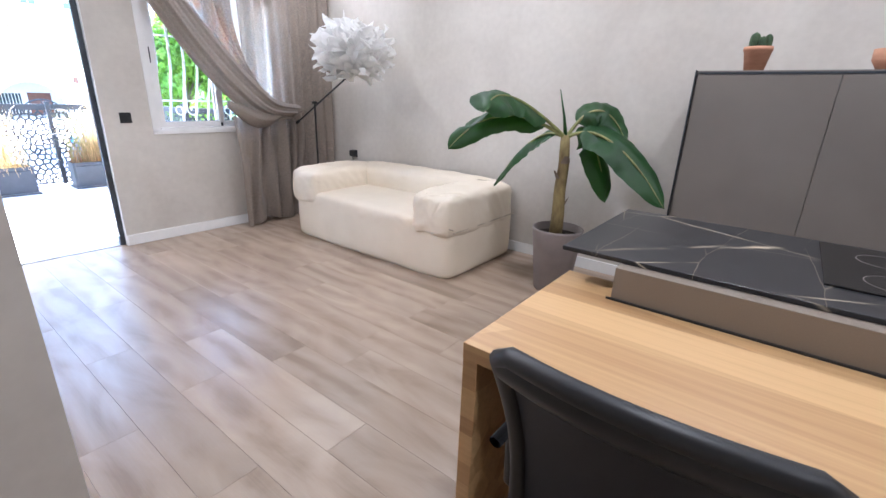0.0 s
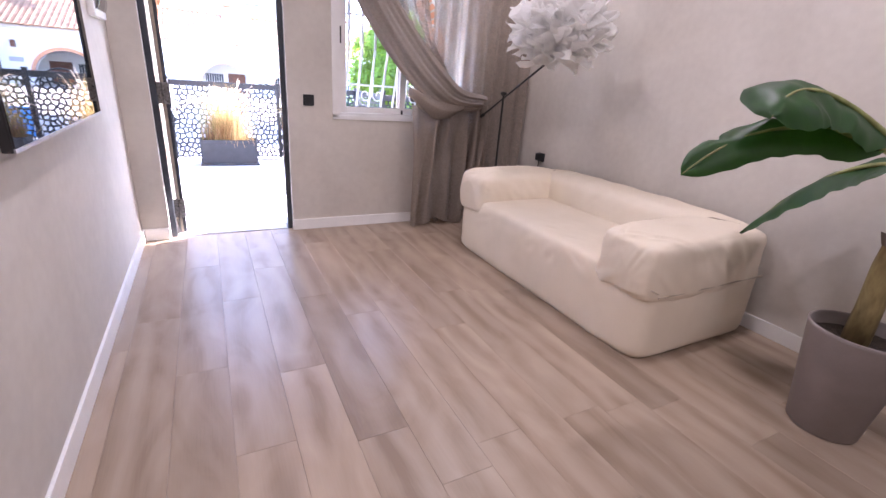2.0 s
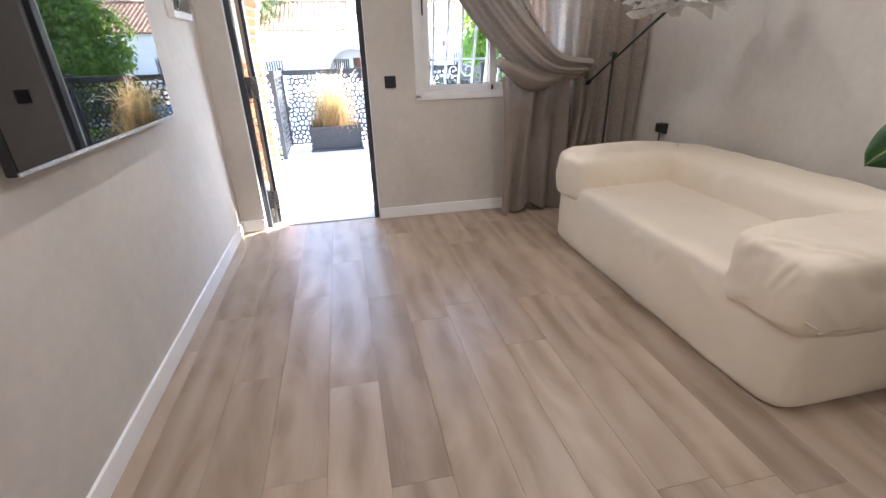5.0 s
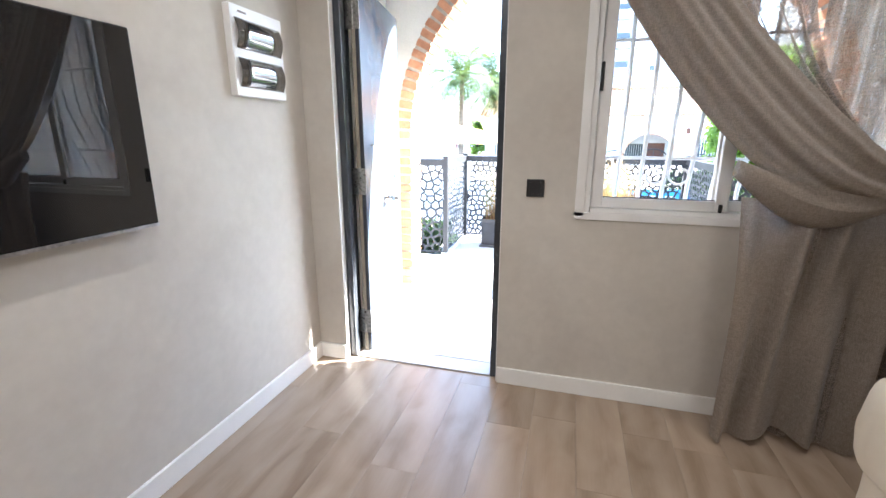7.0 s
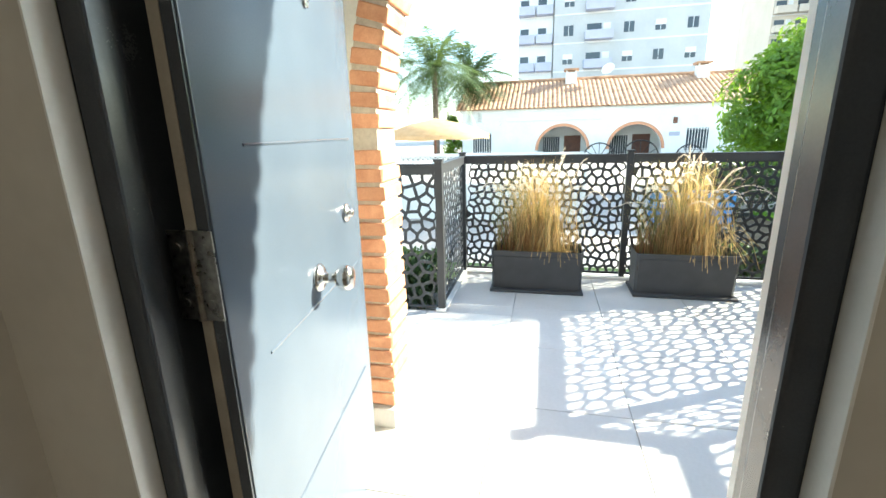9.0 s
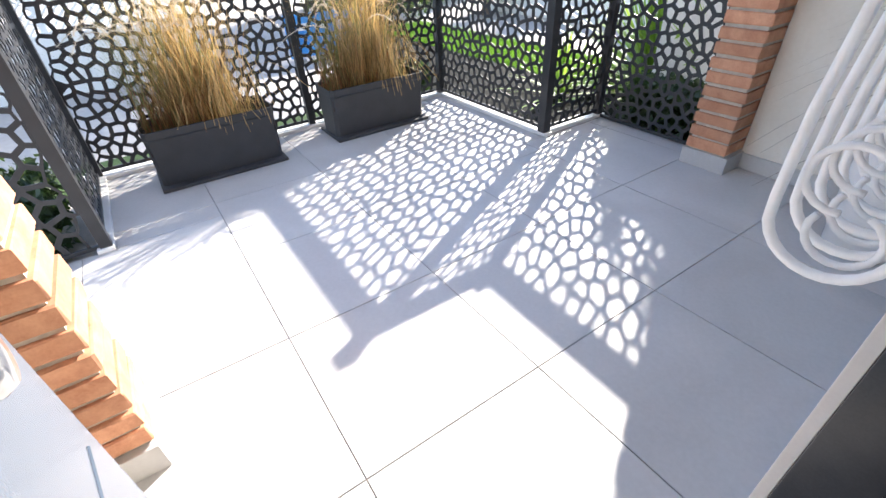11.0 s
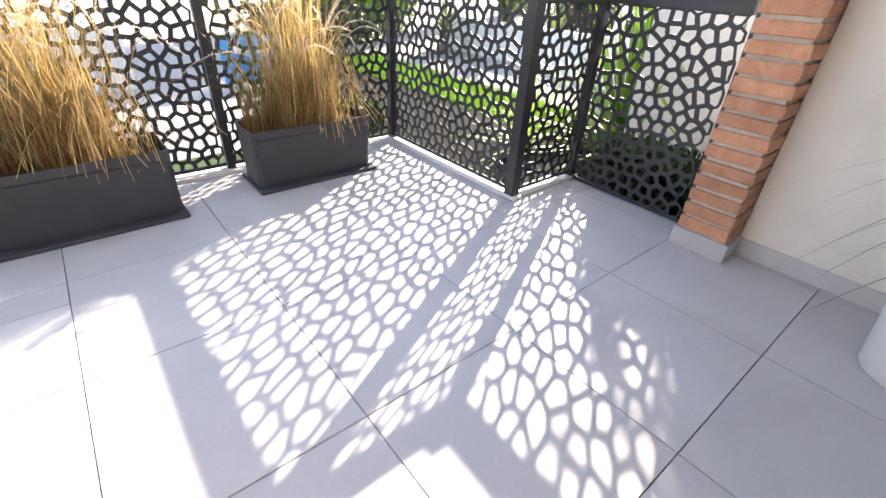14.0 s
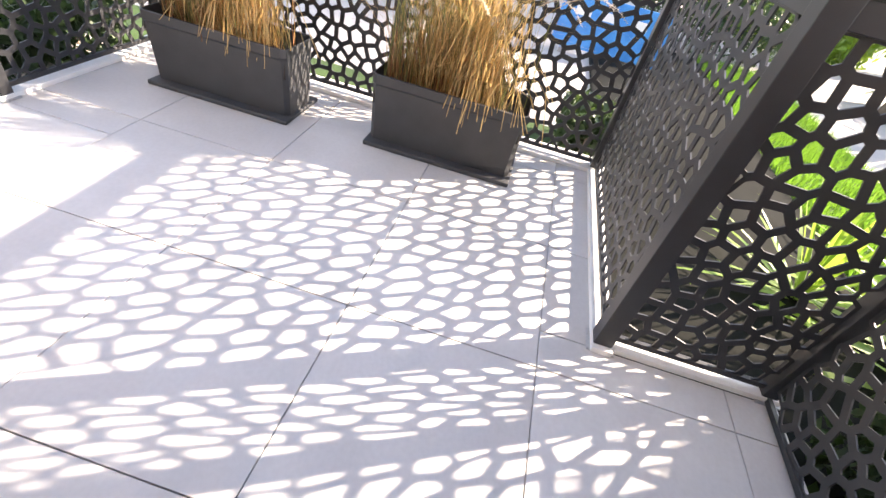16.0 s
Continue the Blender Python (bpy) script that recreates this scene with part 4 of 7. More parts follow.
# ---- switch, sockets, cover plate ----
sw = thing("light_switch", "square black light switch beside the door", "switch")
part("plate", box(XW, XW + 0.009, 1.298, 1.38, 1.008, 1.09, None, 0.003), M["black"], sw)
part("rocker", box(XW + 0.009, XW + 0.012, 1.311, 1.367, 1.021, 1.077, None, 0.002), M["black"], sw)
so = thing("wall_socket", "black double wall socket above the skirting", "socket")
part("plate", box(-1.225, -1.045, YR - 0.009, YR, 0.235, 0.32, None, 0.003), M["black"], so)
for x in (-1.18, -1.09):
    part("outlet", lathe([(0, -0.004), (0.018, -0.004), (0.020, 0.001), (0.024, 0.001)], 24), M["black"], so, m=pose(x, YR - 0.010, 0.278, 90, 0, 0))
pl = thing("wall_socket", "black wall socket with a plugged-in adapter and cable", "socket")
part("plate", box(-4.13, -4.05, YR - 0.009, YR, 0.62, 0.70, None, 0.003), M["black"], pl)
part("adapter", box(-4.125, -4.06, YR - 0.06, YR - 0.009, 0.63, 0.70, None, 0.012), M["black"], pl)
part("cable", tube([(-4.09, YR - 0.035, 0.632), (-4.085, YR - 0.04, 0.5), (-4.09, YR - 0.03, 0.3), (-4.12, YR - 0.05, 0.1), (-4.08, YR - 0.1, 0.02), (-4.05, 2.95, 0.012)], 0.004, 6), M["black"], pl)
solid("junction_cover", box(-2.58, -2.44, YR - 0.006, YR, 2.18, 2.36, None, 0.003), M["plaster"], "flush cover plate painted like the wall", "cover plate")
solid("wall_sensor", box(XW, XW + 0.008, 1.02, 1.10, 2.18, 2.26, None, 0.002), M["plaster"], "small plate painted like the wall", "cover plate")

# ---- television and breaker box ----
tv = thing("television", "large flat black television on the wall reflecting the doorway", "television")
part("body", box(-3.488, -2.31, 0.146, 0.172, 0.992, 1.606, None, 0.006), M["black"], tv)
part("display", box(-3.481, -2.317, 0.1715, 0.1755, 1.004, 1.600), M["screen"], tv, "glossy dark screen")
part("bottom_trim", box(-3.486, -2.312, 0.172, 0.177, 0.993, 1.003, None, 0.001), M["steel"], tv, "thin silver trim")
part("bracket", box(-3.08, -2.70, YT, 0.146, 1.2, 1.45, None, 0.003), M["blackmetal"], tv)
bx = thing("fuse_box", "white plastic fuse box with two smoked flaps", "fuse box")
part("housing", box(-4.285, -3.955, YT, YT + 0.035, 1.448, 1.80, None, 0.006), M["pvc"], bx)
for z0, z1 in ((1.485, 1.60), (1.635, 1.75)):
    b = sheet(lambda u, v: (-4.262 + 0.285 * u, YT + 0.036 + 0.016 * math.sin(v * math.pi), z0 + (z1 - z0) * v), 4, 12)
    f = part("flap", b, M["smoked"], bx, "smoked see-through flap", True)
    thicken(f, 0.003)
part("badge", box(-4.05, -4.0, YT + 0.0352, YT + 0.0362, 1.772, 1.780), M["potgrey"], bx)

# ---- floor lamp with paper shade ----
fl = thing("floor_lamp", "black floor lamp with a crumpled white paper shade", "floor lamp", m=pose(-4.047, 2.856, 0))
part("base_plate", lathe([(0, 0.02), (0.13, 0.018), (0.14, 0.01), (0.14, 0.0), (0, 0.0)], 40), M["blackmetal"], fl, smooth=True)
part("pole", rod((0, 0, 0.01), (0, 0, 1.215), 0.009), M["blackmetal"], fl)
b = rod((0, -0.022, 1.20), (0, 0.022, 1.20), 0.014, sides=16)
part("joint", b, M["blackmetal"], fl)
part("arm", rod((-0.34, 0.012, 0.985), (0.50, 0.012, 1.445), 0.008), M["blackmetal"], fl)
part("counterweight", rod((-0.36, 0.012, 0.974), (-0.30, 0.012, 1.007), 0.016), M["blackmetal"], fl)
part("socket", rod((0.49, 0.012, 1.44), (0.55, 0.012, 1.55), 0.018), M["black"], fl)
rnd = random.Random(7)
shade = part("shade", lathe([(0, -0.17), (0.1, -0.14), (0.17, -0.06), (0.19, 0.0), (0.17, 0.06), (0.1, 0.14), (0, 0.17)], 24), M["paper"], fl, "crumpled white paper shade of many petals", m=pose(0.585, 0.0, 1.645))
for i in range(74):
    zc = 1 - 2 * (i + 0.5) / 74
    ang = i * 2.399963
    rr = math.sqrt(1 - zc * zc)
    d = Vector((rr * math.cos(ang), rr * math.sin(ang), zc))
    side = d.cross(Vector((0, 0, 1)))
    side = side.normalized() if side.length > 0.01 else Vector((1, 0, 0))
    up2 = side.cross(d).normalized()
    spin = rnd.uniform(-1.2, 1.2)
    s2, u2 = side * math.cos(spin) + up2 * math.sin(spin), up2 * math.cos(spin) - side * math.sin(spin)
    size = rnd.uniform(0.085, 0.15)
    tilt = rnd.uniform(0.15, 0.75)
    ph = rnd.uniform(0, 9)
    r_in = 0.23

    def petal(u, v, d=d, s2=s2, u2=u2, size=size, tilt=tilt, ph=ph, r_in=r_in):
        a, c = (u - 0.5) * 2, v
        wv = 0.028 * math.sin(a * 5 + ph + c * 3) + 0.022 * noise.noise(Vector((a * 2.3 + ph, c * 2.7, ph)))
        width = size * (0.55 + 0.75 * c) * (1 + 0.15 * math.sin(ph * 3 + c * 5))
        p = d * (r_in + size * c * math.sin(tilt) + wv * (0.5 + c)) + s2 * (a * width) + u2 * (c * size * 1.3 * math.cos(tilt) - 0.05)
        p += d * (0.03 * a * a * c)
        return (p.x * 1.0, p.y * 1.0, p.z * 0.78)
    part("petal", sheet(petal, 7, 6), M["paper"], shade)

# ---- banana plant ----
bp_ = thing("banana_plant", "potted banana plant with broad green leaves", "potted plant", m=pose(-1.355, 2.835, 0))
part("pot", lathe([(0, 0.0), (0.118, 0.0), (0.124, 0.006), (0.172, 0.440), (0.174, 0.455), (0.168, 0.458), (0.163, 0.45), (0.157, 0.40), (0, 0.40)], 56), M["potgrey"], bp_, "tapered mauve-grey pot", True)
part("soil", lathe([(0, 0.405), (0.08, 0.408), (0.156, 0.402)], 32), M["soil"], bp_)
trunk = [(-0.01, -0.01, 0.40), (-0.012, 0.0, 0.55), (-0.02, 0.0, 0.72), (-0.012, 0.0, 0.88), (-0.02, 0.0, 1.0), (-0.025, 0.0, 1.08)]
part("trunk", tube(trunk, 0.046, 16, taper=0.62), M["trunk_dry"], bp_, "fleshy trunk with dry brown sheaths", True)
for k, (z, a) in enumerate(((0.62, 0.4), (0.70, 2.2), (0.80, 4.0), (0.90, 5.4))):
    dx, dy = math.cos(a), math.sin(a)
    part("leaf_scar", sheet(lambda u, v: (-0.015 + (0.042 + 0.018 * v) * math.cos(a + (u - 0.5) * 1.6 * (1 - 0.7 * v)), (0.042 + 0.018 * v) * math.sin(a + (u - 0.5) * 1.6 * (1 - 0.7 * v)), z + 0.05 * v), 6, 4), M["bark"], bp_)


def banana_leaf(base, mid, tip, width, fold, curl, seed, tears=(), lean=0.0):
    """Petiole, then a blade folded along its midrib that arches from base over mid to tip."""
    p0, p1, p2 = Vector(base), Vector(mid), Vector(tip)

    def spine(s):
        c = 2 * p1 - 0.5 * (p0 + p2)
        return p0 * (1 - s) ** 2 + c * 2 * s * (1 - s) + p2 * s * s
    blade0 = 0.16

    def blade(u, v):
        s = blade0 + (1 - blade0) * v
        c = spine(s)
        t = (spine(min(1, s + 0.02)) - spine(max(0, s - 0.02))).normalized()
        side = t.cross(Vector((0, 0, 1)))
        side.normalize()
        nrm = side.cross(t)
        side, nrm = side * math.cos(lean) + nrm * math.sin(lean), nrm * math.cos(lean) - side * math.sin(lean)
        w = width * min(1.0, (v * 7) ** 0.55) * max(0.0, 1 - max(0, (v - 0.62) / 0.38) ** 2.4) ** 0.7
        a = (u - 0.5) * 2
        for tv_, tw in tears:
            if abs(v - tv_) < tw and a * math.copysign(1, tw * 1000 - 13) > 0:
                w *= 0.6 + 0.4 * abs(v - tv_) / tw
        drop = fold * abs(a) ** 1.3 + curl * a
        rip = 0.004 * math.sin(v * 46 + seed + 2 * a) * abs(a) + 0.02 * noise.noise(Vector((v * 5 + seed, a * 1.5, seed)))
        return c + side * (a * w * (1 - 0.25 * abs(drop))) - nrm * (abs(a) * w * drop) + nrm * rip
    lf = part("leaf", sheet(blade, 14, 36), M["banana"], bp_, smooth=True)
    part("midrib", tube([spine(i / 24) for i in range(25)], 0.013, 8, taper=0.15), M["stem"], lf, smooth=True)


top = (-0.02, 0.0, 1.06)
banana_leaf(top, (-0.22, -0.385, 1.30), (-0.21, -0.70, 1.22), 0.15, 0.42, 0.1, 1.0, ((0.3, 0.05),), 0.55)
banana_leaf(top, (-0.28, -0.37, 1.19), (-0.43, -0.73, 1.0), 0.095, 0.45, -0.1, 2.0, ((0.45, 0.06), (0.75, 0.04)), 0.6)
banana_leaf(top, (-0.28, 0.04, 1.02), (-0.595, 0.09, 0.655), 0.115, 0.30, 0.1, 3.3, (), 0.55)
banana_leaf(top, (0.27, 0.02, 1.06), (0.631, 0.065, 0.689), 0.125, 0.25, -0.15, 4.1, (), -0.85)
banana_leaf(top, (0.14, 0.10, 1.24), (0.32, 0.16, 1.05), 0.13, 0.45, 0.1, 5.7, ((0.5, 0.08),), -0.8)
banana_leaf(top, (0.13, 0.08, 1.04), (0.26, 0.10, 0.66), 0.105, 0.4, 0.0, 6.2, ((0.4, 0.07),), -0.8)
part("spear_leaf", tube([(-0.02, 0, 1.06), (-0.045, -0.01, 1.2), (-0.085, -0.02, 1.36)], 0.014, 8, taper=0.15), M["banana"], bp_, "rolled new leaf", True)

# ---- desk, island, hob ----
dk = thing("desk", "honey oak desk joined to the kitchen island", "desk")
part("tabletop", box(-0.692, 0.95, 0.748, 1.37, 0.70, 0.742, None, 0.002), M["oak"], dk)
part("side_panel", box(-0.692, -0.652, 0.750, 1.368, 0.0, 0.6995, None, 0.002), M["oak"], dk)
part("side_panel", box(0.91, 0.95, 0.750, 1.368, 0.0, 0.6995, None, 0.002), M["oak"], dk)
part("back_panel", box(-0.651, 0.909, 1.325, 1.355, 0.0, 0.699, None, 0.002), M["taupe"], dk, "dark taupe back panel")
isl = thing("kitchen_island", "taupe kitchen island base carrying a stone worktop", "kitchen island")
part("body", box(-0.508, 1.55, 1.372, 1.92, 0.08, 0.840, None, 0.003), M["taupe"], isl)
part("upstand", box(-0.508, 1.55, 1.228, 1.372, 0.7425, 0.840, None, 0.002), M["taupe"], isl, "taupe upstand above the desk top")
part("shadow_gap", box(-0.520, 1.55, 1.221, 1.228, 0.7425, 0.748), M["black"], isl, "thin black joint")
part("plinth", box(-0.47, 1.5, 1.40, 1.88, 0.0, 0.08), M["black"], isl)
solid("worktop", box(-0.690, 1.56, 1.275, 1.965, 0.840, 0.854, None, 0.003), M["marble"], "black stone worktop with pale and gold veins", "worktop")
hb = thing("hob", "black glass induction hob set on the worktop", "hob")
part("glass_top", box(-0.045, 0.55, 1.44, 1.93, 0.854, 0.860, None, 0.002), M["hob"], hb)
for x, y in ((0.11, 1.55), (0.11, 1.78), (0.4, 1.55), (0.4, 1.78)):
    part("zone_mark", lathe([(0.07, 0.0), (0.071, 0.0004), (0.072, 0.0)], 40), M["potgrey"], hb, m=pose(x, y, 0.8602))

# ---- office chair ----
ch = thing("office_chair", "black office chair with ribbed mesh back", "office chair", m=pose(-0.262, 0.487, 0, 0, 0, 0))
CW = 0.188


def back_pt(u, v, off=0.0):
    a = (u - 0.5) * 2
    return Vector((a * (CW - 0.03 * (1 - v)), 0.04 * a * a - 0.05 * v + 0.05 * math.sin(v * 3) + off, 0.50 + 0.44 * v - 0.012 * a * a * v + 0.018 * a * a * 0))


part("back_frame", tube([back_pt(u, v) for u, v in [(0, i / 12) for i in range(13)]] + [back_pt(i / 16, 1.0) + Vector((0, 0, 0.012)) for i in range(1, 16)] + [back_pt(1, 1 - i / 12) for i in range(13)], 0.016, 10), M["black"], ch, "rounded black plastic back frame", True)
part("mesh_back", sheet(lambda u, v: back_pt(0.03 + 0.94 * u, v * 0.97), 24, 16), M["mesh"], ch, "black mesh fabric", True)
for i in range(26):
    v = 0.06 + 0.9 * i / 26
    part("rib", tube([back_pt(k / 10, v, 0.006) for k in range(11)], 0.0032, 5), M["mesh"], ch)
part("top_band", sheet(lambda u, v: back_pt(u, 0.90 + 0.11 * v, -0.008 - 0.012 * math.sin(v * math.pi)), 20, 6), M["black"], ch, "smooth top band", True)
part("seat", puff(0.46, 0.44, 0.08, 6, 10, (0, 0, 0.3)), M["mesh"], ch, "padded black seat", True, pose(0, 0.24, 0.46))
part("stem", rod((0, 0.22, 0.10), (0, 0.22, 0.43), 0.026), M["chrome"], ch, "gas lift column")
part("spine", tube([(0, 0.22, 0.41), (0, 0.02, 0.42), (0, -0.03, 0.52), (0, 0.03, 0.72)], 0.02, 8), M["black"], ch, smooth=True)
for k in range(5):
    a = k * 2 * math.pi / 5 + 0.3
    lg = part("leg", rod((0, 0.22, 0.11), (0.27 * math.cos(a), 0.22 + 0.27 * math.sin(a), 0.065), 0.022, 0.014), M["black"], ch)
    part("castor", lathe([(0, -0.02), (0.026, -0.018), (0.028, 0), (0.026, 0.018), (0, 0.02)], 16), M["black"], lg, smooth=True, m=pose(0.27 * math.cos(a), 0.22 + 0.27 * math.sin(a), 0.028, 90, 0, math.degrees(a)))
for sx in (-1, 1):
    part("arm", tube([(sx * 0.20, 0.22, 0.46), (sx * 0.25, 0.2, 0.50), (sx * 0.255, 0.2, 0.64), (sx * 0.25, 0.12, 0.655), (sx * 0.25, 0.30, 0.655)], 0.013, 8), M["black"], ch, smooth=True)

# ---- tall cabinet against the wall ----
cb = thing("tall_cabinet", "grey-taupe lacquered cabinet with flat doors", "cabinet")
part("carcass", box(-0.715, 1.25, 3.03, YR - 0.015, 0.0, 1.478, None, 0.002), M["greydoor"], cb)
for x0, x1 in ((-0.705, -0.077), (-0.073, 0.585), (0.589, 1.245)):
    part("cabinet_door", box(x0, x1, 3.010, 3.0285, 0.06, 1.455, None, 0.002), M["greydoor"], cb)
part("grip_profile", box(-0.705, 1.245, 3.012, 3.03, 1.459, 1.470, None, 0.001), M["doorframe"], cb, "dark recessed grip profile")
part("side_profile", box(-0.722, -0.7155, 3.005, YR - 0.015, 0.0, 1.48, None, 0.001), M["doorframe"], cb, "dark thin edge profile")


def cactus_pot(x, y, z, kind):
    if kind:
        ct = thing("cactus", "small columnar cactus in a terracotta pot", "potted cactus", m=pose(x, y, z))
    else:
        ct = thing("terracotta_bowl", "small pale terracotta bowl on the cabinet", "bowl", m=pose(x, y, z))
    if kind:
        part("pot", lathe([(0, 0), (0.046, 0), (0.066, 0.105), (0.070, 0.107), (0.070, 0.128), (0.063, 0.128), (0.060, 0.11), (0, 0.11)], 36), M["terracotta"], ct, smooth=True)
        part("soil", lathe([(0, 0.115), (0.062, 0.113)], 24), M["soil"], ct)
        for dx, dy, h, r in ((-0.026, 0.004, 0.095, 0.023), (0.012, -0.012, 0.072, 0.020), (0.036, 0.012, 0.085, 0.019)):
            b = bmesh.new()
            sides, n = 24, 9
            rings = []
            for j in range(n + 1):
                v = j / n
                rad = r * (1 - 0.12 * (1 - v)) * math.sqrt(max(0.0, 1 - max(0, (v - 0.55) / 0.45) ** 2)) + 0.0005
                rings.append([b.verts.new((rad * (1 + 0.13 * math.cos(8 * 2 * math.pi * k / sides * 1.0)) * math.cos(2 * math.pi * k / sides), rad * (1 + 0.13 * math.cos(8 * 2 * math.pi * k / sides)) * math.sin(2 * math.pi * k / sides), v * h)) for k in range(sides)])
            for ra, rb in zip(rings, rings[1:]):
                for k in range(sides):
                    b.faces.new((ra[k], ra[(k + 1) % sides], rb[(k + 1) % sides], rb[k]))
            part("column", b, M["cactus"], ct, "ribbed dark green column", True, pose(dx, dy, 0.11))
    else:
        part("bowl", lathe([(0, 0), (0.05, 0), (0.08, 0.05), (0.082, 0.10), (0.075, 0.10), (0.07, 0.05), (0, 0.02)], 36), M["terracotta"], ct, smooth=True)


cactus_pot(-0.46, 3.16, 1.478, 1)
cactus_pot(0.10, 3.16, 1.478, 0)

# ---- terrace: slab, porch, arch ----
TX0, TX1, TY0, TY1 = -7.97, XO, -0.55, 3.29
b = bmesh.new()
for x0, x1, y0, y1 in ((TX0, -6.92, 0.16, 2.76), (-6.92, -6.62, TY0, 2.76), (-6.62, XO + 0.02, TY0, TY1)):
    box(x0, x1, y0, y1, -0.22, -0.012, b)
terrace = solid("terrace", b, M["grout"], "terrace of large pale grey porcelain tiles", "terrace", "structure")
YP0, YP1 = 0.12, 3.175
AX0, AX1 = -5.84, -5.62
AC_Y, AC_Z, AR = 1.648, 1.26, 1.355
RING = 0.115
solid("porch_wall_side", box(AX1 + 0.002, XO, YP1, YP1 + 0.24, 0.0, 3.3), M["porchwall"], "cream rendered side wall of the porch", "wall", "structure")
solid("porch_wall_door", box(AX1 + 0.002, XO, YP0 - 0.24, YP0, 0.0, 3.3), M["porchwall"], "cream rendered porch wall behind the open door", "wall", "structure")
solid("porch_ceiling", box(AX0 - 0.05, XO, YP0 - 0.24, YP1 + 0.24, 2.95, 3.1), M["outwall"], "white porch ceiling", "ceiling", "structure")
b = box(AX1 + 0.002, XO, YP1 - 0.012, YP1 - 0.0005, 0.0, 0.085, None, 0.002)
solid("baseboard_porch", b, M["tile"], "tiled skirting along the porch wall", "skirting", "structure")
solid("baseboard_facade", box(XO - 0.010, XO - 0.0005, DY1 + 0.0, YP1 - 0.012, 0.0, 0.085, None, 0.002), M["white"], "white skirting below the facade", "skirting", "structure")
# white render on the outer face of the front wall
b = bmesh.new()
for y0, y1, z0, z1 in ((YP0 + 0.001, DY0, 0.0, 2.95), (DY0, DY1, DZ, 2.95), (DY1, WY0, 0.0, 2.95), (WY0, WY1, 0.0, WZ0), (WY0, WY1, WZ1, 2.95), (WY1, YP1 - 0.001, 0.0, 2.95)):
    box(XO - 0.004, XO - 0.0002, y0, y1, z0, z1, b)
solid("wall_facade", b, M["outwall"], "white rendered house front under the porch", "wall", "structure")
# wall above the arch
b = bmesh.new()
RO = AR + RING
rows_ = []
N = 48
ys = [YP0 - 0.24] + [AC_Y - RO * math.cos(math.pi * i / N) for i in range(N + 1)] + [YP1 + 0.24]
zs = [AC_Z] + [AC_Z + RO * math.sin(math.pi * i / N) for i in range(N + 1)] + [AC_Z]
for x in (AX0 + 0.02, AX1 - 0.012):
    rows_.append(([b.verts.new((x, y, z)) for y, z in zip(ys, zs)], [b.verts.new((x, y, 3.3)) for y in ys]))
(l0, t0), (l1, t1) = rows_
for i in range(len(ys) - 1):
    b.faces.new((l0[i], l0[i + 1], t0[i + 1], t0[i]))
    b.faces.new((l1[i + 1], l1[i], t1[i], t1[i + 1]))
    b.faces.new((l0[i + 1], l0[i], l1[i], l1[i + 1]))
    b.faces.new((t0[i], t0[i + 1], t1[i + 1], t1[i]))
b.faces.new((l0[0], t0[0], t1[0], l1[0]))
b.faces.new((l0[-1], l1[-1], t1[-1], t0[-1]))
bmesh.ops.recalc_face_normals(b, faces=b.faces[:])
solid("wall_arch", b, M["outwall"], "white rendered porch front above the brick arch", "wall", "structure")
# pier cores of mortar, their plinths, and the ring's mortar
piers = []
for nm, y0, y1, p0, p1 in (("brick_pier_door", YP0 - 0.24, AC_Y - AR - 0.014, YP0 - 0.24, 0.293), ("brick_pier_side", AC_Y + AR + 0.014, YP1 + 0.24, 3.003, YP1 + 0.24)):
    pr = solid(nm, box(AX0 + 0.012, AX1 - 0.012, y0, y1, 0.09, AC_Z), M["mortar"], "orange brick porch pier with pale mortar joints", "pier", "structure")
    part("plinth", box(AX0 - 0.016, AX1 + 0.015, p0, p1, 0.0, 0.092, None, 0.004), M["tile"], pr, "pale tiled plinth")
    piers.append(pr)
b = bmesh.new()
ri, ro = AR + 0.012, RO - 0.004
for x in (AX0 + 0.012, AX1 - 0.012):
    pass
vs = [[[b.verts.new((x, AC_Y - r * math.cos(math.pi * i / N), AC_Z + r * math.sin(math.pi * i / N))) for i in range(N + 1)] for r in (ri, ro)] for x in (AX0 + 0.01, AX1 - 0.006)]
for i in range(N):
    b.faces.new((vs[0][0][i], vs[0][0][i + 1], vs[1][0][i + 1], vs[1][0][i]))
    b.faces.new((vs[0][1][i], vs[0][1][i + 1], vs[1][1][i + 1], vs[1][1][i]))
    for s in (0, 1):
        b.faces.new((vs[s][0][i], vs[s][0][i + 1], vs[s][1][i + 1], vs[s][1][i]))
bmesh.ops.recalc_face_normals(b, faces=b.faces[:])
arch_ring = solid("brick_arch", b, M["mortar"], "round brick arch over the porch opening", "arch", "structure")


# ---- cut-out metal screens ----
def clip(poly, px, py, nx, ny):
    """Keeps the side of the line through (px, py) that (nx, ny) points away from."""
    out = []
    for i in range(len(poly)):
        a, c = poly[i], poly[(i + 1) % len(poly)]
        da = (a[0] - px) * nx + (a[1] - py) * ny
        dc = (c[0] - px) * nx + (c[1] - py) * ny
        if da <= 0:
            out.append(a)
        if (da < 0 < dc) or (dc < 0 < da):
            t = da / (da - dc)
            out.append((a[0] + (c[0] - a[0]) * t, a[1] + (c[1] - a[1]) * t))
    return out


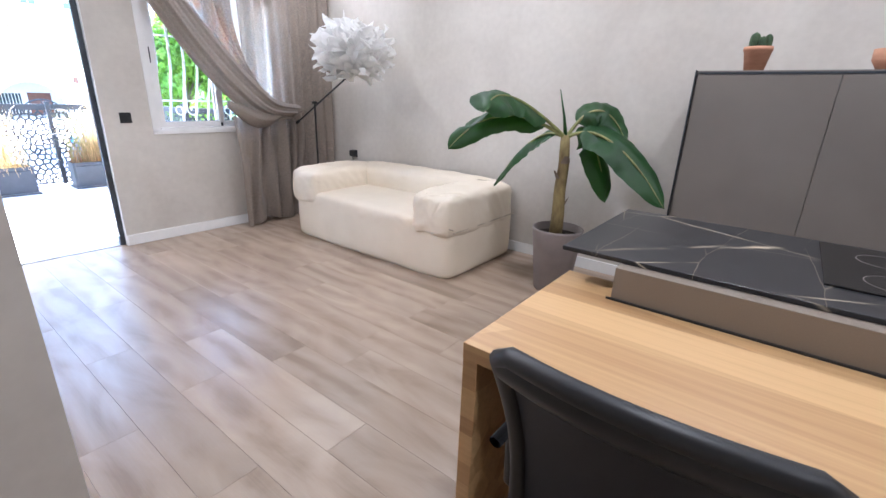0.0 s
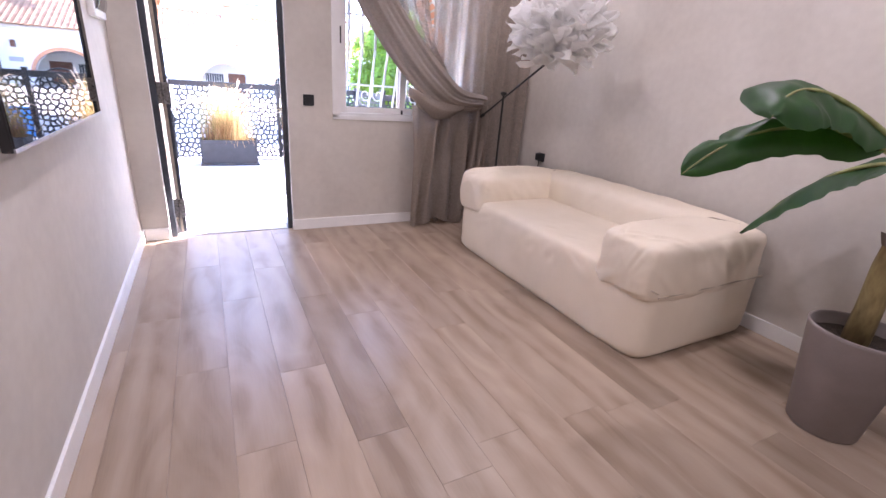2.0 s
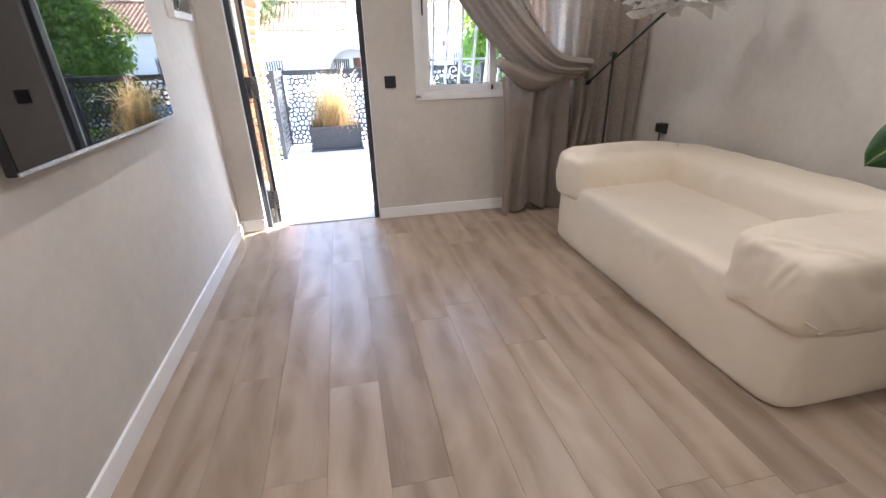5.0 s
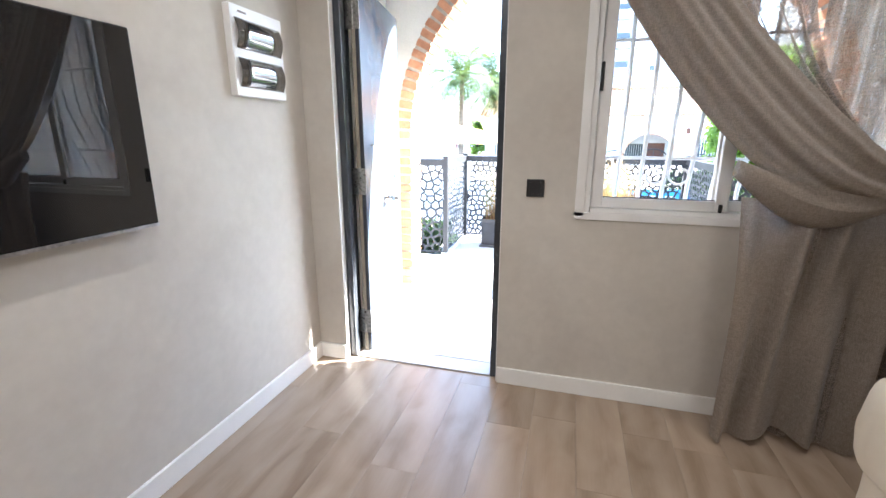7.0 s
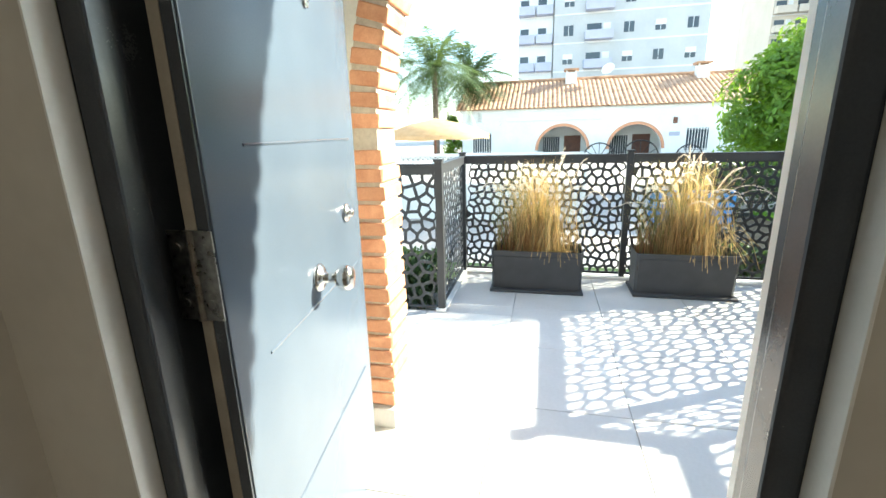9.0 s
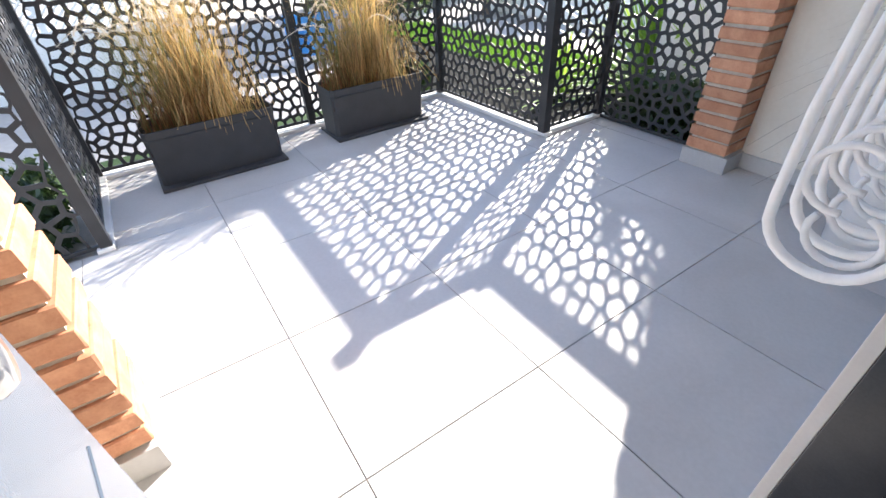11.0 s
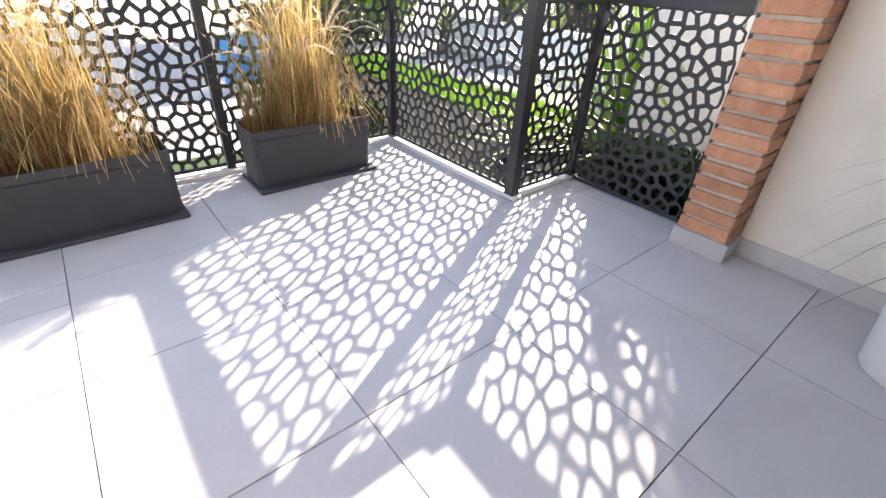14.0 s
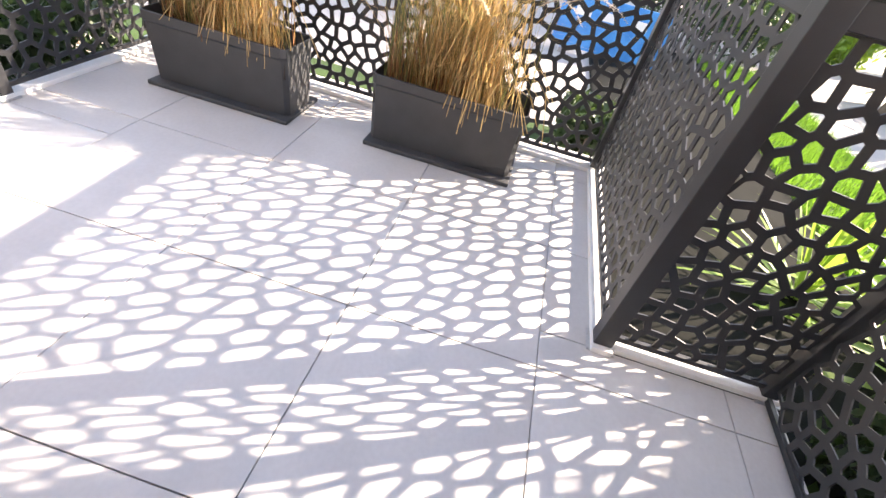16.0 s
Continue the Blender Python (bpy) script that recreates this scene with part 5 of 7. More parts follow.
def screen(width, height, seed, cell=0.068, web=0.0112, t=0.005):
    """A flat sheet pierced by irregular many-sided holes, edge strip left whole."""
    rg = random.Random(seed)
    nx, ny = max(3, round(width / cell)), max(3, round(height / (cell * 0.92)))
    pts = []
    for i in range(-1, nx + 1):
        for j in range(-1, ny + 1):
            pts.append(((i + 0.5 + 0.5 * (j % 2) - 0.25 + rg.uniform(-0.33, 0.33)) * width / nx, (j + 0.5 + rg.uniform(-0.33, 0.33)) * height / ny))
    verts, faces = [], []
    for k, (px, py) in enumerate(pts):
        if not (0 < px < width and 0 < py < height):
            continue
        near = [q for q in pts if q != (px, py) and abs(q[0] - px) < cell * 3 and abs(q[1] - py) < cell * 3]
        cellp = [(0, 0), (width, 0), (width, height), (0, height)]
        hole = [(0.012, 0.012), (width - 0.012, 0.012), (width - 0.012, height - 0.012), (0.012, height - 0.012)]
        for qx, qy in near:
            dx, dy = qx - px, qy - py
            ln = math.hypot(dx, dy)
            cellp = clip(cellp, (px + qx) / 2, (py + qy) / 2, dx / ln, dy / ln)
            hole = clip(hole, (px + qx) / 2 - dx / ln * web, (py + qy) / 2 - dy / ln * web, dx / ln, dy / ln)
        if len(cellp) < 3:
            continue
        n = len(cellp)
        area = 0.0 if len(hole) < 3 else abs(sum(hole[i][0] * hole[(i + 1) % len(hole)][1] - hole[(i + 1) % len(hole)][0] * hole[i][1] for i in range(len(hole)))) / 2
        base = len(verts)
        if area < 0.0004:
            for y in (-t / 2, t / 2):
                verts += [(a, y, c) for a, c in cellp]
            faces += [tuple(range(base, base + n)), tuple(range(base + 2 * n - 1, base + n - 1, -1))]
            continue
        h = len(hole)
        cx, cy = sum(p[0] for p in hole) / h, sum(p[1] for p in hole) / h
        # join outline and hole by angle
        ang = lambda p: math.atan2(p[1] - cy, p[0] - cx)
        outer = sorted(cellp, key=ang)
        inner = sorted(hole, key=ang)
        for y in (-t / 2, t / 2):
            verts += [(a, y, c) for a, c in outer] + [(a, y, c) for a, c in inner]
        seq = sorted([(ang(p), 0, i) for i, p in enumerate(outer)] + [(ang(p), 1, i) for i, p in enumerate(inner)])
        io, ii = n - 1, h - 1
        step = n + h
        for _, which, idx in seq:
            if which == 0:
                tri = (io, idx, n + ii)
                io = idx
            else:
                tri = (io, n + idx, n + ii)
                ii = idx
            faces.append(tuple(base + v for v in tri))
            faces.append(tuple(base + step + v for v in tri[::-1]))
        for i in range(h):
            a, c = n + i, n + (i + 1) % h
            faces.append((base + a, base + c, base + step + c, base + step + a))
    me = bpy.data.meshes.new("screen")
    me.from_pydata(verts, [], faces)
    joined = bmesh.new()
    joined.from_mesh(me)
    bmesh.ops.remove_doubles(joined, verts=joined.verts[:], dist=2e-4)
    joined.to_mesh(me)
    joined.free()
    me.materials.append(M["anthracite"])
    return me


FZ = 1.035
fence = thing("terrace_fence", "anthracite metal fence of pierced decorative screens around the terrace", "fence")
fence2 = thing("side_fence", "anthracite pierced metal screens beside the gateway", "fence")


def post(parent, x, y, s=0.05, top=1.075):
    part("post", box(x - s / 2, x + s / 2, y - s / 2, y + s / 2, 0.0, top, None, 0.003), M["anthracite"], parent)
    part("post_cap", box(x - s / 2 - 0.006, x + s / 2 + 0.006, y - s / 2 - 0.006, y + s / 2 + 0.006, top, top + 0.018, None, 0.004), M["anthracite"], parent)
    part("foot_plate", box(x - s / 2 - 0.016, x + s / 2 + 0.016, y - s / 2 - 0.016, y + s / 2 + 0.016, 0.0, 0.006, None, 0.002), M["steel"], parent, "steel foot plate")


def fence_run(parent, p0, p1, seed, z0=0.045, cell=0.069):
    d = Vector((p1[0] - p0[0], p1[1] - p0[1], 0))
    ln = d.length - 0.05
    a = math.degrees(math.atan2(d.y, d.x))
    o = Vector((p0[0], p0[1], 0)) + d.normalized() * 0.025
    at = pose(o.x, o.y, 0, 0, 0, a)
    sc = new("screen", screen(ln, FZ - z0 - 0.05, seed, cell))
    sc.parent = parent
    sc.matrix_basis = at @ pose(0, 0, z0)
    part("top_rail", box(0, ln, -0.02, 0.02, FZ - 0.055, FZ, None, 0.003), M["anthracite"], parent, m=at)
    part("top_lip", box(0, ln, -0.026, 0.026, FZ, FZ + 0.012, None, 0.003), M["anthracite"], parent, m=at)
    part("bottom_rail", box(0, ln, -0.008, 0.008, z0 - 0.008, z0 + 0.012, None, 0.002), M["anthracite"], parent, m=at)


C0, C1, C2, C3, C4, C5 = (-7.87, 0.195), (-7.87, 1.555), (-7.87, 2.715), (-6.65, 2.715), (-6.65, 3.255), (-5.90, 3.235)
for p, s in ((C0, 0.05), (C1, 0.045), (C2, 0.05), (C3, 0.06), (C4, 0.05), ((-5.885, 3.235), 0.05)):
    post(fence, p[0], p[1], s, 1.085 if s == 0.06 else 1.06)
fence_run(fence, C0, C1, 11)
fence_run(fence, C1, C2, 12)
fence_run(fence, C2, C3, 13)
fence_run(fence, C3, C4, 14)
fence_run(fence, C4, C5, 15, 0.012, 0.072)
G0, G1 = (-6.94, 0.20), (-6.94, -0.50)
for p in (G0, G1):
    post(fence2, p[0], p[1], 0.05, 1.06)
fence_run(fence2, (-7.845, 0.195), G0, 16)
fence_run(fence2, G0, G1, 17, 0.02, 0.085)
# low white kerb under the screens
for i, (x0, x1, y0, y1) in enumerate(((-7.93, -7.82, 0.1, 2.77), (-7.82, -6.60, 2.68, 2.75), (-6.68, -6.62, 2.75, 3.30), (-7.82, -6.9, 0.16, 0.23))):
    solid("kerb", box(x0, x1, y0, y1, 0.0, 0.022, None, 0.004), M["white"], "white kerb strip below the fence screens", "kerb", "structure")
# bright terrace edge
solid("terrace_edge", box(-8.0, -7.93, 0.12, 2.78, -0.3, 0.012, None, 0.006), M["outwall"], "white rendered terrace edge", "kerb", "structure")


# ---- planters with ornamental grass ----
def planter(y0, seed, lush):
    rg = random.Random(seed)
    p = thing("planter_box", "dark grey planter box of dry golden grass on a tray", "planter", "planter boxes by the fence", pose(-7.585 if lush else -7.54, y0 + 0.36, 0))
    L, W, H = 0.70, 0.27, 0.30
    part("tray", box(-0.165, 0.165, -0.36, 0.36, 0.0, 0.022, None, 0.006), M["planter"], p)
    b = bmesh.new()
    prof = []
    for z, k, wall in ((0.022, 0.84, 0), (0.285, 0.98, 0), (0.297, 1.04, 0), (0.335, 1.05, 0), (0.335, 0.95, 0), (0.297, 0.93, 0), (0.27, 0.9, 0)):
        w, l = W / 2 * k, L / 2 * (0.93 + 0.07 * k)
        c = 0.02
        prof.append([b.verts.new((x, y, z)) for x, y in ((-w + c, -l), (w - c, -l), (w, -l + c), (w, l - c), (w - c, l), (-w + c, l), (-w, l - c), (-w, -l + c))])
    for a, d in zip(prof, prof[1:]):
        for k in range(8):
            b.faces.new((a[k], a[(k + 1) % 8], d[(k + 1) % 8], d[k]))
    b.faces.new(prof[0][::-1])
    part("trough", b, M["planter"], p)
    part("soil", box(-W / 2 * 0.9, W / 2 * 0.9, -L / 2 * 0.97, L / 2 * 0.97, 0.2, 0.282), M["soil"], p)
    groups = {"dry_grass": (1250, M["straw"]), "green_grass": (420, M["green_blade"]), "brown_grass": (700, M["grass_root"])}
    for nm, (count, mt) in groups.items():
        verts, faces = [], []
        for i in range(count):
            x = rg.gauss(-0.025, 0.042)
            y = max(-0.31, min(0.31, rg.gauss(0.0 if nm == "dry_grass" else -0.07, 0.09 if nm == "dry_grass" else 0.14)))
            h = (0.22 + 0.58 * rg.random() ** 1.1) if nm == "dry_grass" else (rg.uniform(0.35, 0.78) if nm == "green_grass" else rg.uniform(0.12, 0.42))
            a = rg.gauss(0.0, 1.7)
            lean = abs(rg.gauss(0.0, 0.15)) + 0.02
            if rg.random() < 0.16:
                lean += rg.uniform(0.1, 0.45)
            dxy = Vector((math.cos(a), math.sin(a) * 1.1, 0))
            w = rg.uniform(0.0011, 0.0024)
            side = Vector((-dxy.y, dxy.x, 0)).normalized() * w
            droop = rg.uniform(0.2, 0.9) * lean
            base = len(verts)
            segs = 6
            for k in range(segs + 1):
                t = k / segs
                c = Vector((x, y, 0.275)) + dxy * (lean * h * 1.4 * t ** 1.7) + Vector((0.012 * math.sin(i + 5 * t), 0.012 * math.cos(i * 1.7 + 4 * t), h * t - droop * h * t ** 3))
                ww = 1 - 0.8 * t
                verts += [tuple(c - side * ww), tuple(c + side * ww)]
            for k in range(segs):
                q = base + 2 * k
                faces.append((q, q + 1, q + 3, q + 2))
        me = bpy.data.meshes.new(nm)
        me.from_pydata(verts, [], faces)
        me.materials.append(mt)
        o = new(nm, me)
        o.parent = p
        tagged(o, kind="stuff")
    # cascade of straw over the front rim
    verts, faces = [], []
    for i in range(50):
        y = max(-0.3, min(0.3, rg.gauss(0.13, 0.07)))
        x0 = rg.uniform(-0.02, 0.06)
        h, reach = rg.uniform(0.12, 0.5), rg.uniform(0.10, 0.24)
        sy = rg.gauss(0.05, 0.13)
        w = rg.uniform(0.001, 0.002)
        end = rg.uniform(-0.3, 0.14)
        base = len(verts)
        for k in range(8):
            t = k / 7
            c = Vector((x0 + reach * t ** 1.2, y + sy * t, 0.29 + h * math.sin(min(1, t * 1.25) * math.pi * 0.62) * 1.1 - (h * 0.95 + end * 0.6) * t ** 3))
            verts += [(c.x, c.y - w, c.z), (c.x, c.y + w, c.z)]
        for k in range(7):
            q = base + 2 * k
            faces.append((q, q + 1, q + 3, q + 2))
    me = bpy.data.meshes.new("drooping_grass")
    me.from_pydata(verts, [], faces)
    me.materials.append(M["straw"])
    o = new("drooping_grass", me)
    o.parent = p
    tagged(o, kind="stuff")
    # arching stalks that end in pale plumes
    for i in range(30):
        a = rg.uniform(0, 6.28)
        dxy = Vector((0.45 * math.cos(a), math.sin(a), 0))
        x, y = rg.gauss(0, 0.04), rg.gauss(0.0, 0.12)
        h, reach = rg.uniform(0.74, 1.0), rg.uniform(0.12, 0.62)
        pts = []
        for k in range(13):
            t = k / 12
            pts.append(Vector((x, y, 0.27)) + dxy * (reach * t ** 1.8) + Vector((0, 0, h * t - 0.9 * reach * h * t ** 4)))
        st = part("stalk", tube(pts[:10], 0.0012, 4), M["straw"], p)
        b = bmesh.new()
        for k in range(230):
            t = 0.64 + 0.36 * k / 230
            j = min(int(t * 12), 11)
            c = pts[j].lerp(pts[j + 1], t * 12 - j)
            d = Vector((rg.uniform(-1, 1), rg.uniform(-1, 1), rg.uniform(-0.4, 0.8))).normalized() * rg.uniform(0.007, 0.017)
            s = d.cross(Vector((0.3, 0.5, 0.8))).normalized() * 0.002
            v = [b.verts.new(q) for q in (c - s, c + s, c + d)]
            b.faces.new(v)
        o = part("plume", b, M["plume"], st)
        tagged(o, kind="stuff")


planter(0.49, 5, 0)
planter(1.575, 9, 1)

# ---- window grille outside ----
gr = thing("window_grille", "white painted iron window grille with belly and scrolls", "window grille")
bar_r = 0.0105
GX = XO - 0.24
ybars = [1.50 + 0.115 * i for i in range(13)]
for y in ybars:
    pts = [(XO - 0.06, y, 2.30), (XO - 0.06, y, 1.62), (XO - 0.075, y, 1.45), (XO - 0.155, y, 1.22), (GX + 0.012, y, 1.02), (GX, y, 0.86), (GX, y, 0.70)]
    for k in range(1, 13):
        a = math.pi * k / 12
        pts.append((GX + 0.10 - 0.10 * math.cos(a), y, 0.675 - 0.10 * math.sin(a)))
    pts += [(GX + 0.20, y, 0.72), (GX + 0.185, y, 0.78), (GX + 0.15, y, 0.815)]
    part("bar", tube(pts, bar_r, 8), M["railwhite"], gr, smooth=True)
    ring = [(GX + 0.085 + 0.062 * math.cos(a), y + 0.02, 0.755 + 0.062 * math.sin(a)) for a in [2 * math.pi * k / 18 for k in range(15)]]
    part("scroll", tube(ring, 0.0075, 7), M["railwhite"], gr, smooth=True)
    ring = [(GX + 0.115 + 0.058 * math.cos(a), y + 0.03, 0.648 + 0.055 * math.sin(a)) for a in [2.6 + 2 * math.pi * k / 18 for k in range(15)]]
    part("scroll", tube(ring, 0.0075, 7), M["railwhite"], gr, smooth=True)
for x, z in ((XO - 0.06, 2.28), (XO - 0.06, 1.72), (XO - 0.165, 1.18), (GX + 0.20, 0.70)):
    part("cross_bar", tube([(XO + 0.0, 1.46, z), (x, 1.48, z), (x, 2.2, z), (x, 2.90, z), (XO + 0.0, 2.92, z)], 0.008, 8), M["railwhite"], gr, smooth=True)
part("wall_anchor", rod((XO + 0.002, 1.50, 0.67), (GX + 0.19, 1.50, 0.66), 0.010), M["railwhite"], gr)
for yc in (1.96, 2.42):
    for s in (-1, 1):
        pts = []
        for k in range(26):
            a = k / 25 * 4.2 * math.pi / 2
            r = 0.055 * (1 - 0.028 * k)
            pts.append((XO - 0.14, yc + s * (0.06 - r * math.cos(a)), 1.10 - r * math.sin(a)))
        pts = [(XO - 0.10, yc, 1.40)] + [(XO - 0.12, yc + s * 0.004, 1.25)] + pts
        part("scroll", tube(pts, 0.006, 7), M["railwhite"], gr, smooth=True)

# ---- white pot with a dry plant in the porch ----
wp = thing("potted_dry_plant", "tall white tapered pot with a dry wispy plant", "potted plant", m=pose(-4.93, 2.80, 0))
part("pot", lathe([(0, 0), (0.118, 0), (0.125, 0.008), (0.168, 0.46), (0.170, 0.50), (0.158, 0.50), (0.152, 0.44), (0, 0.44)], 48), M["pvc"], wp, "glossy white pot", True)
part("soil", lathe([(0, 0.45), (0.15, 0.445)], 30), M["soil"], wp)
rg = random.Random(4)
verts, faces = [], []
for i in range(150):
    a, ln = rg.uniform(0, 6.28), rg.uniform(0.25, 0.62)
    z0 = rg.uniform(0.44, 0.95)
    el = rg.uniform(-0.2, 1.1)
    base = len(verts)
    w = 0.0025
    for k in range(7):
        t = k / 6
        r = ln * t * math.cos(el)
        c = Vector((0.02 * math.cos(a) + r * math.cos(a), 0.02 * math.sin(a) + r * math.sin(a), z0 + ln * t * math.sin(el) - 0.35 * ln * t * t))
        sd = Vector((-math.sin(a), math.cos(a), 0)) * w * (1 - 0.8 * t)
        verts += [tuple(c - sd), tuple(c + sd)]
    for k in range(6):
        q = base + 2 * k
        faces.append((q, q + 1, q + 3, q + 2))
verts = [(max(min(x, 0.235), -0.7), min(y, 0.36), z) for x, y, z in verts]
me = bpy.data.meshes.new("foliage")
me.from_pydata(verts, [], faces)
me.materials.append(M["bark"])
o = new("foliage", me)
o.parent = wp
tagged(o, "thin dry brown leaves", kind="stuff")
part("stem", tube([(0, 0, 0.44), (0.01, 0, 0.7), (0, 0.01, 0.98)], 0.016, 8, taper=0.6), M["bark"], wp, smooth=True)

# ---- ground beyond the terrace ----
GZ = -0.14
bm = bmesh.new()
vs = [bm.verts.new(p) for p in ((-3000, -3000, GZ - 0.02), (3000, -3000, GZ - 0.02), (3000, 3000, GZ - 0.02), (-3000, 3000, GZ - 0.02))]
bm.faces.new(vs)
solid("ground", bm, M["ground"], "pale sandy paved ground around the houses", "ground", "structure")


def garden(name, x0, x1, y0, y1, z, count, seed, h=0.07):
    bed = solid(name, box(x0, x1, y0, y1, GZ - 0.019, z, None, 0.02), M["turf"], "strip of green lawn beyond the fence", "lawn", "structure")
    rg = random.Random(seed)
    verts, faces = [], []
    for i in range(count):
        x, y = rg.uniform(x0, x1), rg.uniform(y0, y1)
        a, hh = rg.uniform(0, 6.28), rg.uniform(0.4, 1.2) * h
        w = 0.006
        dx, dy = math.cos(a) * w, math.sin(a) * w
        lx, ly = rg.uniform(-0.5, 0.5) * hh, rg.uniform(-0.5, 0.5) * hh
        q = len(verts)
        verts += [(x - dx, y - dy, z - 0.005), (x + dx, y + dy, z - 0.005), (x + lx, y + ly, z + hh)]
        faces.append((q, q + 1, q + 2))
    me = bpy.data.meshes.new("grass")
    me.from_pydata(verts, [], faces)
    me.materials.append(M["lawn"])
    o = new("lawn_grass", me)
    tagged(o, "short bright green lawn grass", "grass", kind="stuff")


# evenly near-black strip of ground along the side screens
solid("flower_bed", box(-12.0, -4.9, 2.79, 4.15, GZ - 0.019, GZ + 0.01, None, 0.02), M["darkbed"], "near-black garden bed behind the fence", "flower bed", "structure")
solid("flower_bed_front", box(-8.6, -8.02, -3.5, 2.785, GZ - 0.019, GZ + 0.01, None, 0.02), M["turf"], "narrow dark planted strip before the terrace", "flower bed", "structure")


def hedge(x0, x1, y0, y1, z0, z1, count, seed, label):
    rg = random.Random(seed)
    hd = thing("hedge", label, "hedge", m=pose((x0 + x1) / 2, (y0 + y1) / 2, z0))
    verts, faces = [], []
    sx, sy, sz = (x1 - x0) / 2, (y1 - y0) / 2, z1 - z0
    for i in range(count):
        p = Vector((rg.uniform(-sx, sx), rg.uniform(-sy, sy), rg.uniform(0, 1) ** 0.6 * sz * (0.85 + 0.2 * noise.noise(Vector((i * 0.01, seed, 0))))))
        n = Vector((rg.uniform(-1, 1), rg.uniform(-1, 1), rg.uniform(-0.3, 1))).normalized()
        tdir = n.cross(Vector((rg.uniform(-1, 1), rg.uniform(-1, 1), 0.3))).normalized() * rg.uniform(0.02, 0.045)
        bdir = n.cross(tdir) * 0.5
        q = len(verts)
        verts += [tuple(p - tdir), tuple(p + bdir), tuple(p + tdir), tuple(p - bdir)]
        faces.append((q, q + 1, q + 2, q + 3))
    me = bpy.data.meshes.new("leaves")
    me.from_pydata(verts, [], faces)
    me.materials.append(M["palmdark"])
    o = new("leaves", me)
    o.parent = hd
    tagged(o, kind="stuff")
    for k in range(5):
        x = -sx + (k + 0.5) * 2 * sx / 5
        part("stem", tube([(x, 0, 0), (x + 0.03, 0.02, sz * 0.4), (x - 0.02, 0, sz * 0.8)], 0.012, 6, taper=0.5), M["bark"], hd)


solid("boundary_wall", box(-6.75, -4.8, 3.98, 4.08, GZ - 0.02, 1.0, None, 0.01), M["outwall"], "low white rendered boundary wall behind the screen", "wall", "structure")
hedge(-6.6, -5.2, 3.40, 3.78, GZ, 0.30, 4500, 51, "low dark green hedge behind the side screen")
hedge(-7.9, -7.05, -0.75, 0.02, GZ, 0.27, 3600, 54, "low dark green hedge beside the gateway screen")
hedge(-8.55, -8.15, 2.5, 2.8, GZ, 0.22, 1600, 52, "low dark green shrub behind the fence corner")
hedge(-12.9, -12.0, 3.3, 5.4, GZ, 0.7, 5200, 53, "dark green shrubs below the round tree")
garden("lawn_side", -12.0, -4.9, 4.15, 5.1, GZ, 26000, 1)


def sword_plant(name, label, x, y, z, n, ln, mat, seed, wide=0.03, up=0.75, trunk=0.0):
    rg = random.Random(seed)
    p = thing(name, label, "plant", "", pose(x, y, z))
    b = bmesh.new()
    for i in range(n):
        a = i * 2.39996 + rg.uniform(-0.2, 0.2)
        e = rg.uniform(-0.25, 1.5) * up + 0.12
        L = ln * rg.uniform(0.75, 1.1)
        d = Vector((math.cos(a) * math.cos(e), math.sin(a) * math.cos(e), math.sin(e)))
        sd = Vector((-math.sin(a), math.cos(a), 0))
        prev = None
        for k in range(6):
            t = k / 5
            c = Vector((0, 0, trunk)) + d * (L * t) - Vector((0, 0, 0.22 * L * t * t * math.cos(e)))
            w = wide * (1 - t) ** 0.7 * (0.6 + 0.8 * t if t < 0.5 else 1)
            cur = (b.verts.new(c - sd * w), b.verts.new(c + sd * w - Vector((0, 0, 0.0))))
            if prev:
                b.faces.new((prev[0], prev[1], cur[1], cur[0]))
            prev = cur
    o = part("leaves", b, mat, p)
    tagged(o, kind="stuff")
    if trunk:
        part("trunk", tube([(0, 0, 0), (0.02, 0, trunk * 0.5), (0, 0, trunk)], 0.09, 10, taper=0.8), M["bark"], p, smooth=True)
    return p


sword_plant("sword_lily", "bright green clump of sword-shaped leaves beyond the fence", -6.98, 4.45, GZ, 260, 1.35, M["agave"], 3, 0.03, 1.05)
sword_plant("sword_lily", "bright green clump of sword-shaped leaves beyond the fence", -6.36, 4.5, GZ, 170, 1.4, M["agave"], 6, 0.03, 1.1)
sword_plant("sword_lily", "low green clump of strappy leaves on the lawn", -7.45, 3.75, GZ, 60, 0.7, M["agave"], 8, 0.02, 1.0)
sword_plant("yucca", "spiky dark green yucca on a short trunk", -11.1, 7.2, GZ, 130, 0.95, M["palmleaf"], 12, 0.03, 0.9, 0.62)
sword_plant("yucca", "small spiky green yucca beside a larger one", -11.8, 6.4, GZ, 90, 0.7, M["palmleaf"], 13, 0.025, 0.9, 0.3)
sword_plant("yucca", "spiky green yucca near a palm trunk", -10.6, 8.0, GZ, 90, 0.7, M["palmleaf"], 15, 0.025, 0.9, 0.25)


